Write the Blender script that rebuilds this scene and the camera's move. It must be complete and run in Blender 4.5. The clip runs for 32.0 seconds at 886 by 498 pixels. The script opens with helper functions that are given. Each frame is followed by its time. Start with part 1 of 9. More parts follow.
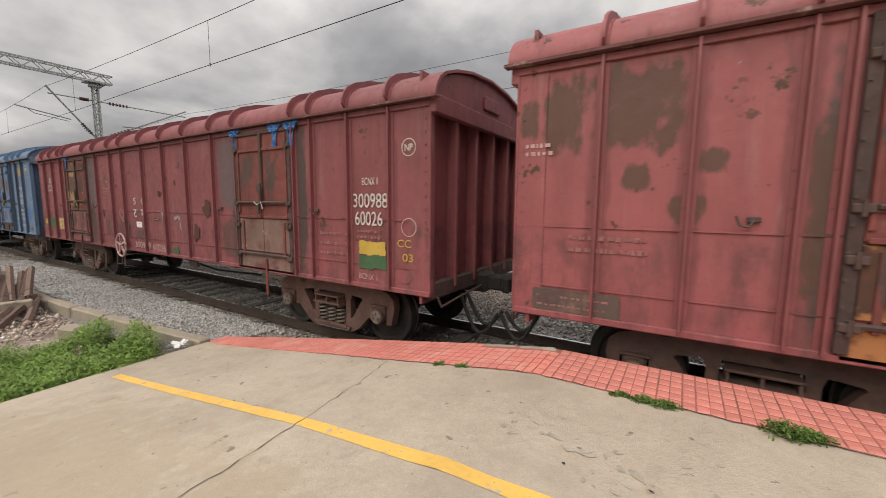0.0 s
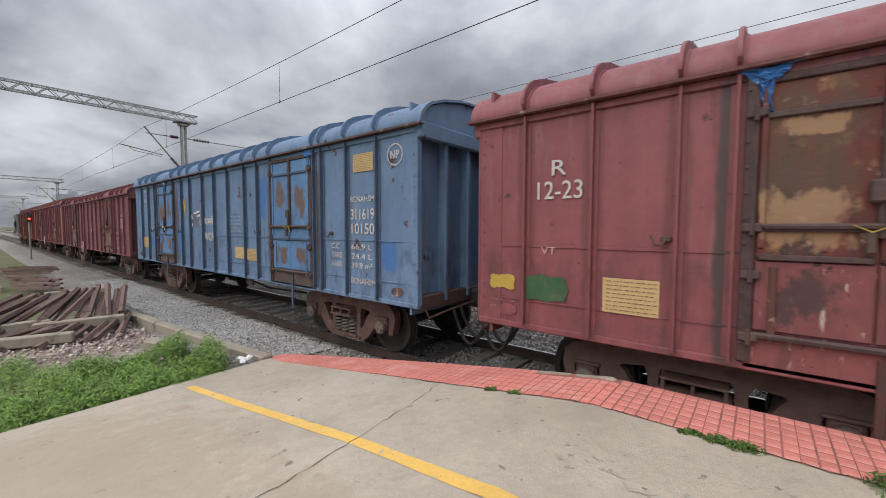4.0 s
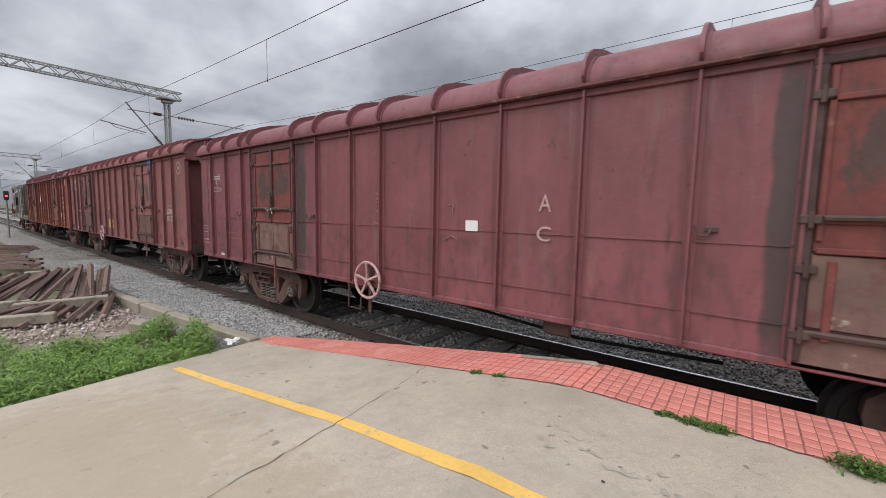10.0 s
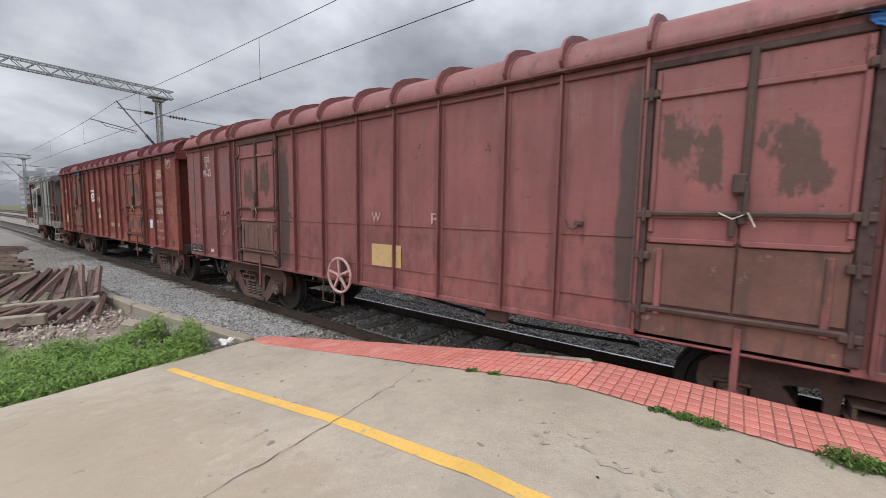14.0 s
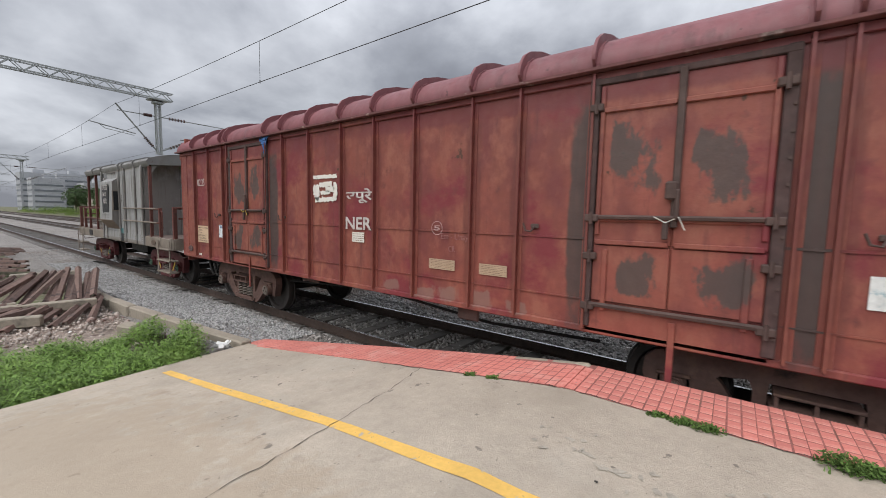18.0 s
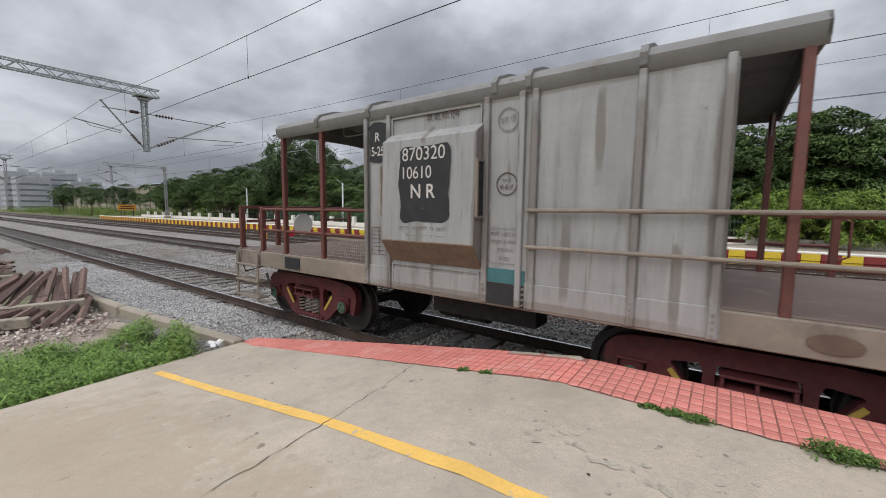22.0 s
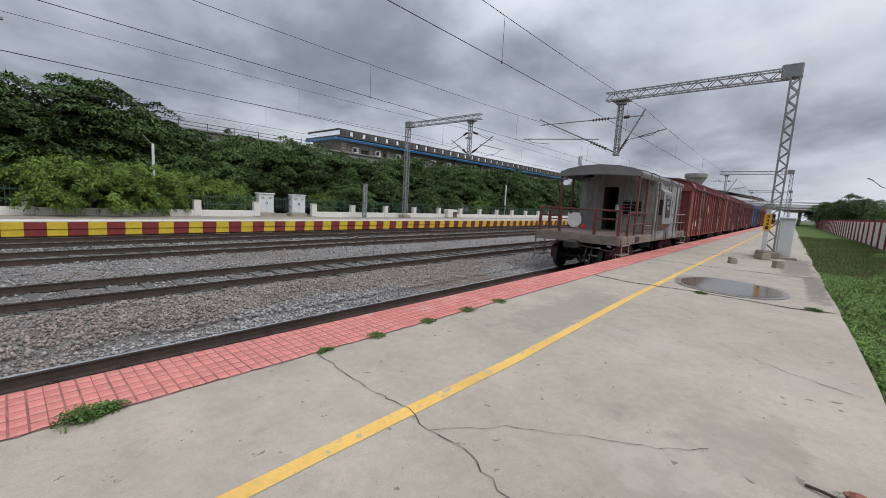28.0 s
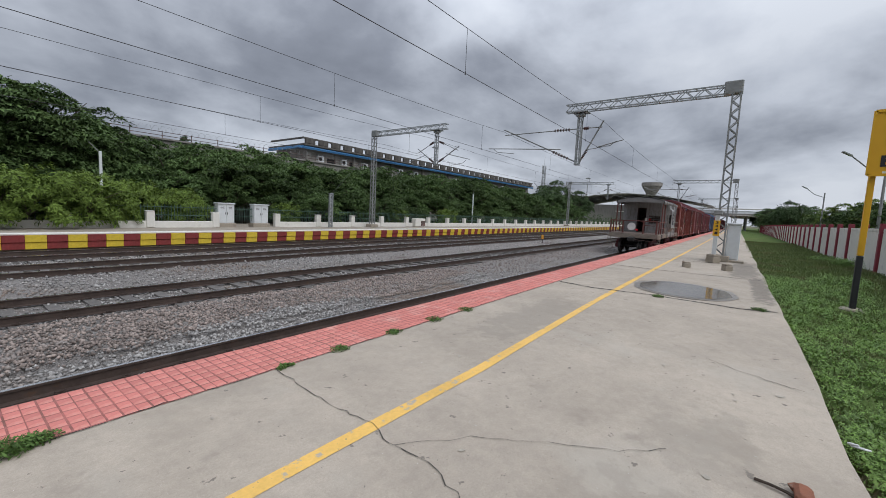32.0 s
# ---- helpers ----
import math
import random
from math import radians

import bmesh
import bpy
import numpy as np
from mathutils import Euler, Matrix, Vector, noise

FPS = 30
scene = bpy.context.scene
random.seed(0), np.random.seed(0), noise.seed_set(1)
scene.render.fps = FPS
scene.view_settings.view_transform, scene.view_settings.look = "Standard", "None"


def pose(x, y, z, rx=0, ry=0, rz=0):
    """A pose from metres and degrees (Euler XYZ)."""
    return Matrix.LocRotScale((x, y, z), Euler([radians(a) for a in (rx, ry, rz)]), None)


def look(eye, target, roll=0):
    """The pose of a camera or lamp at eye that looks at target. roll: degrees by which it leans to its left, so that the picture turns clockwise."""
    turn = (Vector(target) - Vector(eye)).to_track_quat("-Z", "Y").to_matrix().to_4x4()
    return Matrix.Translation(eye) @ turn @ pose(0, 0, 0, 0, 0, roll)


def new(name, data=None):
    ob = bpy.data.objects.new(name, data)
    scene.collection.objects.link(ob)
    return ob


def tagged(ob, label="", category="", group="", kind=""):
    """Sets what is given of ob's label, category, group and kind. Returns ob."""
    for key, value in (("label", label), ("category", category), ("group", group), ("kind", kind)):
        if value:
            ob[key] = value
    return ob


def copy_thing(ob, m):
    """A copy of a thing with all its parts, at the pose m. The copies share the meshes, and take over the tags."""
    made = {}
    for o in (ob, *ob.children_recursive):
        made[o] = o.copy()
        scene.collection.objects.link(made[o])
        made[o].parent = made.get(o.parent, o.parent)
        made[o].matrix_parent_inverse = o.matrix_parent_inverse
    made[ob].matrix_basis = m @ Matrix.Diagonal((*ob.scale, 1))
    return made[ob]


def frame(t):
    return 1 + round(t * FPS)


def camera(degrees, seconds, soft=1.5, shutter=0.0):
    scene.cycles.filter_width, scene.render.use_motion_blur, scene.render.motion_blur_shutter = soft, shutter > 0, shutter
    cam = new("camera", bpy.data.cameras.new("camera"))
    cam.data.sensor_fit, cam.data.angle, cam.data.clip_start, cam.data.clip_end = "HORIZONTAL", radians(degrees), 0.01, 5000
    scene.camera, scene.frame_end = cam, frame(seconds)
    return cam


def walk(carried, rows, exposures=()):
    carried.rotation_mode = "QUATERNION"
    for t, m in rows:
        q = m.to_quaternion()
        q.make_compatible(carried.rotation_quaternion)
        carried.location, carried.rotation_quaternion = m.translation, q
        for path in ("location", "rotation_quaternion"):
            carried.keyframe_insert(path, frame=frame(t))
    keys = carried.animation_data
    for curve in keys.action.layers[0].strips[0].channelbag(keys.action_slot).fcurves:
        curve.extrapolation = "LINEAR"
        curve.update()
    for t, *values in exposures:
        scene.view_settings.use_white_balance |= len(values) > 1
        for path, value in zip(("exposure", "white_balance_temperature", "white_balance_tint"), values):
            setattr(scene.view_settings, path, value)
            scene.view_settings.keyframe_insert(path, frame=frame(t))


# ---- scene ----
cam = camera(97.36, 32.0, soft=0.7, shutter=0.12)

# seconds, place, yaw to the left, pitch, lean to the left
EYES = [
    (0, -0.029, 0.029, 2.147, 31.75, -6.47, 0.51),
    (0.5, -0.053, 0.028, 2.142, 37.02, -7.04, 0.40),
    (1, -0.061, 0.027, 2.135, 39.80, -7.11, 0.30),
    (1.5, -0.055, 0.015, 2.144, 40.44, -6.94, 0.01),
    (2, -0.048, 0.019, 2.142, 40.37, -6.39, -0.52),
    (2.5, -0.038, 0.013, 2.146, 39.78, -5.29, -0.83),
    (3, -0.030, 0.010, 2.150, 38.92, -4.12, -0.54),
    (3.5, -0.029, 0.002, 2.151, 38.39, -3.68, -0.16),
    (4, -0.029, 0.006, 2.147, 39.18, -3.16, 0.11),
    (4.5, -0.027, 0.004, 2.150, 40.76, -2.12, 0.16),
    (6.5, -0.016, 0.001, 2.146, 38.52, -4.28, 1.22),
    (7, -0.014, 0.003, 2.145, 38.20, -5.00, 1.25),
    (7.5, -0.016, 0.007, 2.145, 38.02, -5.53, 1.24),
    (8, -0.015, 0.012, 2.142, 38.03, -5.64, 1.24),
    (8.5, -0.014, 0.009, 2.145, 37.92, -5.62, 1.20),
    (9, -0.009, 0.009, 2.146, 37.80, -5.54, 1.14),
    (9.5, -0.008, 0.013, 2.150, 37.72, -5.53, 1.08),
    (10, -0.008, 0.006, 2.147, 37.69, -5.33, 1.10),
    (10.5, -0.009, 0.002, 2.145, 37.71, -5.15, 1.18),
    (11, -0.010, -0.001, 2.146, 37.68, -5.07, 1.12),
    (11.5, -0.006, -0.003, 2.143, 37.60, -4.97, 1.07),
    (12, -0.007, 0.003, 2.143, 37.48, -5.03, 1.00),
    (12.5, -0.006, -0.001, 2.144, 37.30, -5.10, 0.97),
    (13, -0.008, 0.006, 2.144, 37.16, -5.27, 0.98),
    (13.5, -0.006, 0.004, 2.146, 36.97, -5.39, 0.96),
    (15.5, -0.002, 0.010, 2.145, 37.02, -5.78, 0.67),
    (16, -0.003, 0.006, 2.143, 36.95, -5.60, 0.75),
    (16.5, -0.002, 0.006, 2.140, 36.98, -5.34, 0.84),
    (17, -0.004, 0.002, 2.142, 36.98, -5.15, 0.96),
    (17.5, -0.003, 0.002, 2.149, 36.90, -5.11, 1.04),
    (18, -0.007, -0.005, 2.143, 36.68, -4.93, 1.22),
    (18.5, -0.003, 0.001, 2.146, 36.53, -4.93, 1.20),
    (19, -0.002, 0.001, 2.145, 36.40, -4.82, 1.18),
    (19.5, 0.001, -0.006, 2.148, 36.31, -4.75, 1.13),
    (20, -0.003, -0.006, 2.144, 36.23, -4.72, 1.08),
    (20.5, 0.002, 0.001, 2.146, 36.21, -4.84, 0.89),
    (21, 0.002, -0.003, 2.149, 36.01, -4.98, 0.80),
    (21.5, 0.005, 0.004, 2.149, 35.94, -5.28, 0.63),
    (22, -0.001, 0.014, 2.148, 35.73, -5.61, 0.59),
    (22.5, -0.004, 0.017, 2.146, 35.33, -5.82, 0.66),
    (23, -0.002, 0.013, 2.145, 34.92, -5.91, 0.75),
    (23.5, -0.000, 0.012, 2.146, 34.08, -5.85, 0.87),
    (24, 0.006, 0.012, 2.154, 30.63, -5.71, 1.00),
    (24.5, 0.039, 0.026, 2.158, 21.37, -5.73, 1.34),
    (25, 0.106, 0.046, 2.168, 7.33, -6.23, 1.86),
    (25.5, 0.166, 0.064, 2.167, -8.23, -6.65, 2.40),
    (26, 0.233, 0.062, 2.173, -22.33, -7.10, 3.21),
    (26.5, 0.279, 0.038, 2.176, -32.88, -7.20, 3.65),
    (28.5, 0.373, -0.024, 2.204, -51.37, -6.79, 2.81),
    (29, 0.384, -0.035, 2.204, -53.61, -6.38, 2.60),
    (29.5, 0.391, -0.049, 2.213, -54.33, -6.08, 2.47),
    (30, 0.394, -0.043, 2.208, -54.56, -5.86, 2.59),
    (30.5, 0.397, -0.047, 2.207, -54.76, -5.71, 2.77),
    (31, 0.400, -0.043, 2.207, -54.92, -5.61, 2.92),
    (31.5, 0.406, -0.042, 2.206, -54.40, -5.56, 2.84),
    (32, 0.405, -0.037, 2.205, -53.18, -5.52, 2.71),
]
walk(cam, [(t, pose(x, y, z, 90 + pitch, 0, yaw) @ pose(0, 0, 0, 0, 0, lean)) for t, x, y, z, yaw, pitch, lean in EYES],
     exposures=[(0, 0.47, 7450, 11), (0.5, 0.42, 7050, 10.5), (1, 0.36, 6750, 10), (2, 0.38, 6600, 10), (4, 0.38, 6550, 10), (12, 0.44, 6500, 10), (20, 0.40, 6500, 10), (23, 0.32, 6500, 10), (26, 0.18, 6250, 10), (29, 0.08, 6180, 10), (32, 0.04, 6150, 10)])

# ---- light: overcast monsoon sky ----
def make_world():
    w = bpy.data.worlds.new("overcast")
    w.use_nodes = True
    nt = w.node_tree
    nt.nodes.clear()
    N, L = nt.nodes.new, nt.links.new
    out, bg = N("ShaderNodeOutputWorld"), N("ShaderNodeBackground")
    sky = N("ShaderNodeTexSky")
    sky.sky_type, sky.sun_disc = "NISHITA", False
    sky.sun_elevation, sky.sun_rotation, sky.air_density, sky.dust_density = radians(55), radians(200), 1.0, 3.0
    tc, sep = N("ShaderNodeTexCoord"), N("ShaderNodeSeparateXYZ")
    L(tc.outputs["Generated"], sep.inputs[0])
    lift = N("ShaderNodeMath"); lift.operation = "ADD"; lift.inputs[1].default_value = 0.34
    up = N("ShaderNodeMath"); up.operation = "MAXIMUM"; up.inputs[1].default_value = 0.0
    L(sep.outputs["Z"], up.inputs[0]); L(up.outputs[0], lift.inputs[0])
    dx, dy = N("ShaderNodeMath"), N("ShaderNodeMath")
    dx.operation = dy.operation = "DIVIDE"
    L(sep.outputs["X"], dx.inputs[0]); L(lift.outputs[0], dx.inputs[1])
    L(sep.outputs["Y"], dy.inputs[0]); L(lift.outputs[0], dy.inputs[1])
    flat = N("ShaderNodeCombineXYZ")
    L(dx.outputs[0], flat.inputs[0]); L(dy.outputs[0], flat.inputs[1])
    big, small = N("ShaderNodeTexNoise"), N("ShaderNodeTexNoise")
    big.inputs["Scale"].default_value, big.inputs["Detail"].default_value, big.inputs["Roughness"].default_value = 1.2, 9, 0.50
    big.inputs["Distortion"].default_value = 0.35
    small.inputs["Scale"].default_value, small.inputs["Detail"].default_value, small.inputs["Roughness"].default_value = 3.4, 8, 0.55
    L(flat.outputs[0], big.inputs["Vector"]); L(flat.outputs[0], small.inputs["Vector"])
    add = N("ShaderNodeMath"); add.operation = "MULTIPLY_ADD"; add.inputs[1].default_value = 0.27
    L(small.outputs[0], add.inputs[0]); L(big.outputs[0], add.inputs[2])
    ramp = N("ShaderNodeValToRGB")
    e = ramp.color_ramp.elements
    e[0].position, e[0].color = 0.46, (0.27, 0.285, 0.325, 1)
    e[1].position, e[1].color = 0.86, (0.94, 0.965, 1.01, 1)
    for at, col in ((0.57, (0.38, 0.40, 0.45, 1)), (0.66, (0.56, 0.585, 0.64, 1)), (0.75, (0.76, 0.79, 0.85, 1))):
        ramp.color_ramp.elements.new(at).color = col
    east, north = N("ShaderNodeMath"), N("ShaderNodeMath")
    east.operation = north.operation = "MULTIPLY_ADD"
    east.inputs[1].default_value, north.inputs[1].default_value = 0.068, 0.025
    L(sep.outputs["X"], east.inputs[0]); L(add.outputs[0], east.inputs[2])
    L(sep.outputs["Y"], north.inputs[0]); L(east.outputs[0], north.inputs[2])
    L(north.outputs[0], ramp.inputs[0])
    cloud = N("ShaderNodeVectorMath"); cloud.operation = "SCALE"; cloud.inputs["Scale"].default_value = CLOUD
    L(ramp.outputs[0], cloud.inputs[0])
    zen = N("ShaderNodeMapRange"); zen.interpolation_type = "SMOOTHSTEP"
    zen.inputs[1].default_value, zen.inputs[2].default_value, zen.inputs[3].default_value, zen.inputs[4].default_value = 0.25, 1.0, CLOUD, CLOUD * 2.6
    L(sep.outputs["Z"], zen.inputs[0]); L(zen.outputs[0], cloud.inputs["Scale"])
    mix = N("ShaderNodeMix"); mix.data_type = "RGBA"; mix.inputs[0].default_value = 0.94
    L(sky.outputs[0], mix.inputs["A"]); L(cloud.outputs[0], mix.inputs["B"])
    L(mix.outputs["Result"], bg.inputs[0])
    bg.inputs[1].default_value = 0.1
    L(bg.outputs[0], out.inputs[0])
    scene.world = w


CLOUD = 7.0
make_world()
sun = new("sun", bpy.data.lights.new("sun", "SUN"))
sun.data.energy, sun.data.angle, sun.data.color = 1.65, radians(60), (1.0, 0.97, 0.93)
sun.matrix_world = look((-4, -30, 34), (0, 0, 0))


# ---- materials ----
def mat(name, color, rough=0.7, metal=0.0, spots=(), grain=(), bump=(), streak=None, island=0.0, coords="Object", rnd=0.0, spec=0.5, splash=None, stains=(), rag=1.1, flat=False):
    """spots: (scale, low, high, colour, stretch) patches; grain: (scale, strength) light and dark; bump: (scale, depth)."""
    m = bpy.data.materials.new(name)
    m.use_nodes = True
    nt = m.node_tree
    N, L = nt.nodes.new, nt.links.new
    b = nt.nodes["Principled BSDF"]
    b.inputs["Roughness"].default_value, b.inputs["Metallic"].default_value = rough, metal
    b.inputs["Specular IOR Level"].default_value = spec
    tc = N("ShaderNodeTexCoord").outputs[coords]
    rgb = N("ShaderNodeRGB"); rgb.outputs[0].default_value = (*color, 1)
    cur = rgb.outputs[0]

    def blend(fac, a, c, mode="MIX"):
        x = N("ShaderNodeMix"); x.data_type, x.blend_type = "RGBA", mode
        if isinstance(fac, float): x.inputs[0].default_value = fac
        else: L(fac, x.inputs[0])
        L(a, x.inputs["A"])
        if isinstance(c, tuple): x.inputs["B"].default_value = (*c, 1)
        else: L(c, x.inputs["B"])
        return x.outputs["Result"]

    def noise_out(scale, stretch=(1, 1, 1), detail=5.0, rough_=0.6):
        mp = N("ShaderNodeMapping"); mp.inputs["Scale"].default_value = stretch
        L(tc, mp.inputs[0])
        n = N("ShaderNodeTexNoise")
        n.inputs["Scale"].default_value, n.inputs["Detail"].default_value, n.inputs["Roughness"].default_value = scale, detail, rough_
        L(mp.outputs[0], n.inputs["Vector"])
        return n.outputs[0]

    def band(v, lo, hi, out_lo=0.0, out_hi=1.0):
        r = N("ShaderNodeMapRange"); r.inputs[1].default_value, r.inputs[2].default_value = lo, hi
        r.inputs[3].default_value, r.inputs[4].default_value = out_lo, out_hi
        L(v, r.inputs[0])
        return r.outputs[0]

    def scaled(col, fac):
        v = N("ShaderNodeVectorMath"); v.operation = "SCALE"
        L(col, v.inputs[0]); L(fac, v.inputs["Scale"])
        return v.outputs[0]

    for scale, amount, *st in grain:
        cur = scaled(cur, band(noise_out(scale, st[0] if st else (1, 1, 1)), 0.25, 0.75, 1 - amount, 1 + amount))
    for k, src in ((island, "island"), (rnd, "object")):
        if not k: continue
        src = N("ShaderNodeNewGeometry").outputs["Random Per Island"] if src == "island" else N("ShaderNodeObjectInfo").outputs["Random"]
        cur = scaled(cur, band(src, 0, 1, 1 - k, 1 + k))
    for scale, lo, hi, col, *st in spots:
        cur = blend(band(noise_out(scale, st[0] if st else (1, 1, 1), 8.0, 0.65), lo, hi), cur, col)
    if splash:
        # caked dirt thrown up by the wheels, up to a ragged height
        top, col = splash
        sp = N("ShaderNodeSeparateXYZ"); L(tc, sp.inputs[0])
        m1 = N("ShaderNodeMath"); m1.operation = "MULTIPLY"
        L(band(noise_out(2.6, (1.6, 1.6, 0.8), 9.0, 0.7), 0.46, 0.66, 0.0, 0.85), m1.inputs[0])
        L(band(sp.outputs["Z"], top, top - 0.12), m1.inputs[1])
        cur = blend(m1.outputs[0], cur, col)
    if stains:
        # soft-edged marks with a place of their own: (x, z, half width, half height, colour, strength)
        torn = noise_out(3.2, (1.5, 1.5, 0.8), 9.0, 0.62)
        for x, z, rx, rz, col, strength, *own in stains:
            mp = N("ShaderNodeMapping")
            mp.inputs["Scale"].default_value, mp.inputs["Location"].default_value = ((1 / rx, 1 / rz, 0), (-x / rx, -z / rz, 0)) if flat else ((1 / rx, 0, 1 / rz), (-x / rx, 0, -z / rz))
            L(tc, mp.inputs[0])
            sq = N("ShaderNodeVectorMath"); sq.operation = "MULTIPLY"
            L(mp.outputs[0], sq.inputs[0]); L(mp.outputs[0], sq.inputs[1])
            far = N("ShaderNodeVectorMath"); far.operation = "LENGTH"
            L(sq.outputs[0], far.inputs[0])
            v = N("ShaderNodeMath"); v.operation = "MULTIPLY_ADD"; v.inputs[1].default_value = 4 * (own[0] if own else rag)
            L(torn, v.inputs[0]); L(far.outputs["Value"], v.inputs[2])
            mid = 2 * (own[0] if own else rag)
            cur = blend(band(v.outputs[0], mid + 0.5, mid + 1.0, strength, 0.0), cur, col)
    L(cur, b.inputs["Base Color"])
    L(band(noise_out(9), 0.3, 0.7, max(0.05, rough - 0.12), min(1, rough + 0.1)), b.inputs["Roughness"])
    h = None
    for scale, depth in bump:
        bm_ = N("ShaderNodeBump"); bm_.inputs["Strength"].default_value, bm_.inputs["Distance"].default_value = 1.0, depth
        L(noise_out(scale), bm_.inputs["Height"])
        if h: L(h, bm_.inputs["Normal"])
        h = bm_.outputs[0]
    if h: L(h, b.inputs["Normal"])
    return m


V = (3.0, 3.0, 0.35)
RUST, SOOT = (0.075, 0.032, 0.02), (0.03, 0.025, 0.024)


DOOR_D, DOOR_W = 3.30, 1.34
GREY_SOOT, BARE = (0.050, 0.039, 0.036), (0.070, 0.044, 0.035)


def post_places(L, lift, blue=False):
    """Metres behind the leading end at which a wagon's side posts stand."""
    ds = [0.82, 1.56, 2.26] if lift else [0.62, 1.35, 2.09]
    m0, m1 = DOOR_D + DOOR_W / 2 + 0.06, L - DOOR_D - DOOR_W / 2 - 0.06
    share = (0, 0.10, 0.203, 0.353, 0.489, 0.616, 0.77, 0.88, 1) if blue else (0, 0.128, 0.231, 0.382, 0.51, 0.634, 0.775, 0.906, 1) if lift else (0, 0.105, 0.245, 0.38, 0.52, 0.668, 0.765, 0.897, 1)
    every = ds + [DOOR_D - DOOR_W / 2 - 0.14] + [m0 + (m1 - m0) * f for f in share] + [L - DOOR_D + DOOR_W / 2 + 0.14] + [L - d for d in ds]
    return sorted(set(round(float(v), 3) for v in every))


def door_wear(L, col, strength=0.85):
    """Rubbed and rusted patches on the leaves and flaps of a wagon's two doors."""
    out = []
    for k in (-1, 1):
        x = k * (L / 2 - DOOR_D)
        for q in (-1, 1):
            out += [(x + q * DOOR_W / 4, 2.66 - 0.05 * q * k, 0.19, 0.30, col, strength, 1.7), (x + q * DOOR_W / 4 + 0.03 * k, 1.60, 0.18, 0.22, col, strength, 1.7)]
    return out


def wagon_stains(L, lift, color, soot, blue=False):
    """Grime that has gathered beside the doors and along the posts of a wagon's side."""
    out = [(L / 2 - d, 2.2, 0.12, 1.35, tuple(c * 0.55 for c in color), 0.55, 0.5) for d in post_places(L, lift, blue)]
    for k in (-1, 1):
        x = k * (L / 2 - DOOR_D)
        out += [(x + DOOR_W / 2 + 0.24, 2.2, 0.17, 1.28, soot, 0.9, 0.45), (x - DOOR_W / 2 - 0.17, 2.2, 0.11, 1.28, soot, 0.85, 0.45)]
    return out


def spans(L, col, strength, rows, own=0.7):
    """Stains given as (from, to) metres behind the leading end and heights."""
    return [(L / 2 - (d0 + d1) / 2, (z0 + z1) / 2, abs(d0 - d1) / 2 + 0.02, (z1 - z0) / 2 + 0.02, col, strength, own) for d0, d1, z0, z1 in rows]


def wagon_paint(name, color, dust, worn, L, lift, soot=GREY_SOOT, wear=BARE, marks=(), blue=False):
    """Faded wagon paint: streaks that run down, grime, and rust where it has flaked."""
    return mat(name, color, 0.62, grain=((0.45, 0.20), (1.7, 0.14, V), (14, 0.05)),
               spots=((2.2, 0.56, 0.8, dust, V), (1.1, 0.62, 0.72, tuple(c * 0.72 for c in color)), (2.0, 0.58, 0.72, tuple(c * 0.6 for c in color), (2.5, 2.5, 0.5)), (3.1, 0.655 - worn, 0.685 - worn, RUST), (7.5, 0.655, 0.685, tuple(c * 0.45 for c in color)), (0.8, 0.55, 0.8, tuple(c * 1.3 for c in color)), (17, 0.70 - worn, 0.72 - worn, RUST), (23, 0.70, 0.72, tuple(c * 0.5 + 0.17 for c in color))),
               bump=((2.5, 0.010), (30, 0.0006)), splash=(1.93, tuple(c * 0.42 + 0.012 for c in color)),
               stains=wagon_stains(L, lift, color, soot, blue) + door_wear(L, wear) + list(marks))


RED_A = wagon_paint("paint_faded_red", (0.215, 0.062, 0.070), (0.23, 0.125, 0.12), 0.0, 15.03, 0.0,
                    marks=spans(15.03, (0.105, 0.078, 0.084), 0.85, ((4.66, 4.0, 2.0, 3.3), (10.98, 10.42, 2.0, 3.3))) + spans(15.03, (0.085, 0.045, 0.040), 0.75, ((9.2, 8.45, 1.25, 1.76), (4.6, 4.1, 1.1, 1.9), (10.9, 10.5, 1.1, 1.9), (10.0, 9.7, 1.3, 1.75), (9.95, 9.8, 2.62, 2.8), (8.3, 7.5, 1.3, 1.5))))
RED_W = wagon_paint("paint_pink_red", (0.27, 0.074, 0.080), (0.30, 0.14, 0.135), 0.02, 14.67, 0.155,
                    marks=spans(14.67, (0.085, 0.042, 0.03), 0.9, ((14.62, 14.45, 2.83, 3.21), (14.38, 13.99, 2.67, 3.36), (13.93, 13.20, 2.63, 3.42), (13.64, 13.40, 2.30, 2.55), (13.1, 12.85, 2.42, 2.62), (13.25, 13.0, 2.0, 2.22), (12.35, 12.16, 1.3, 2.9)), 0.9))
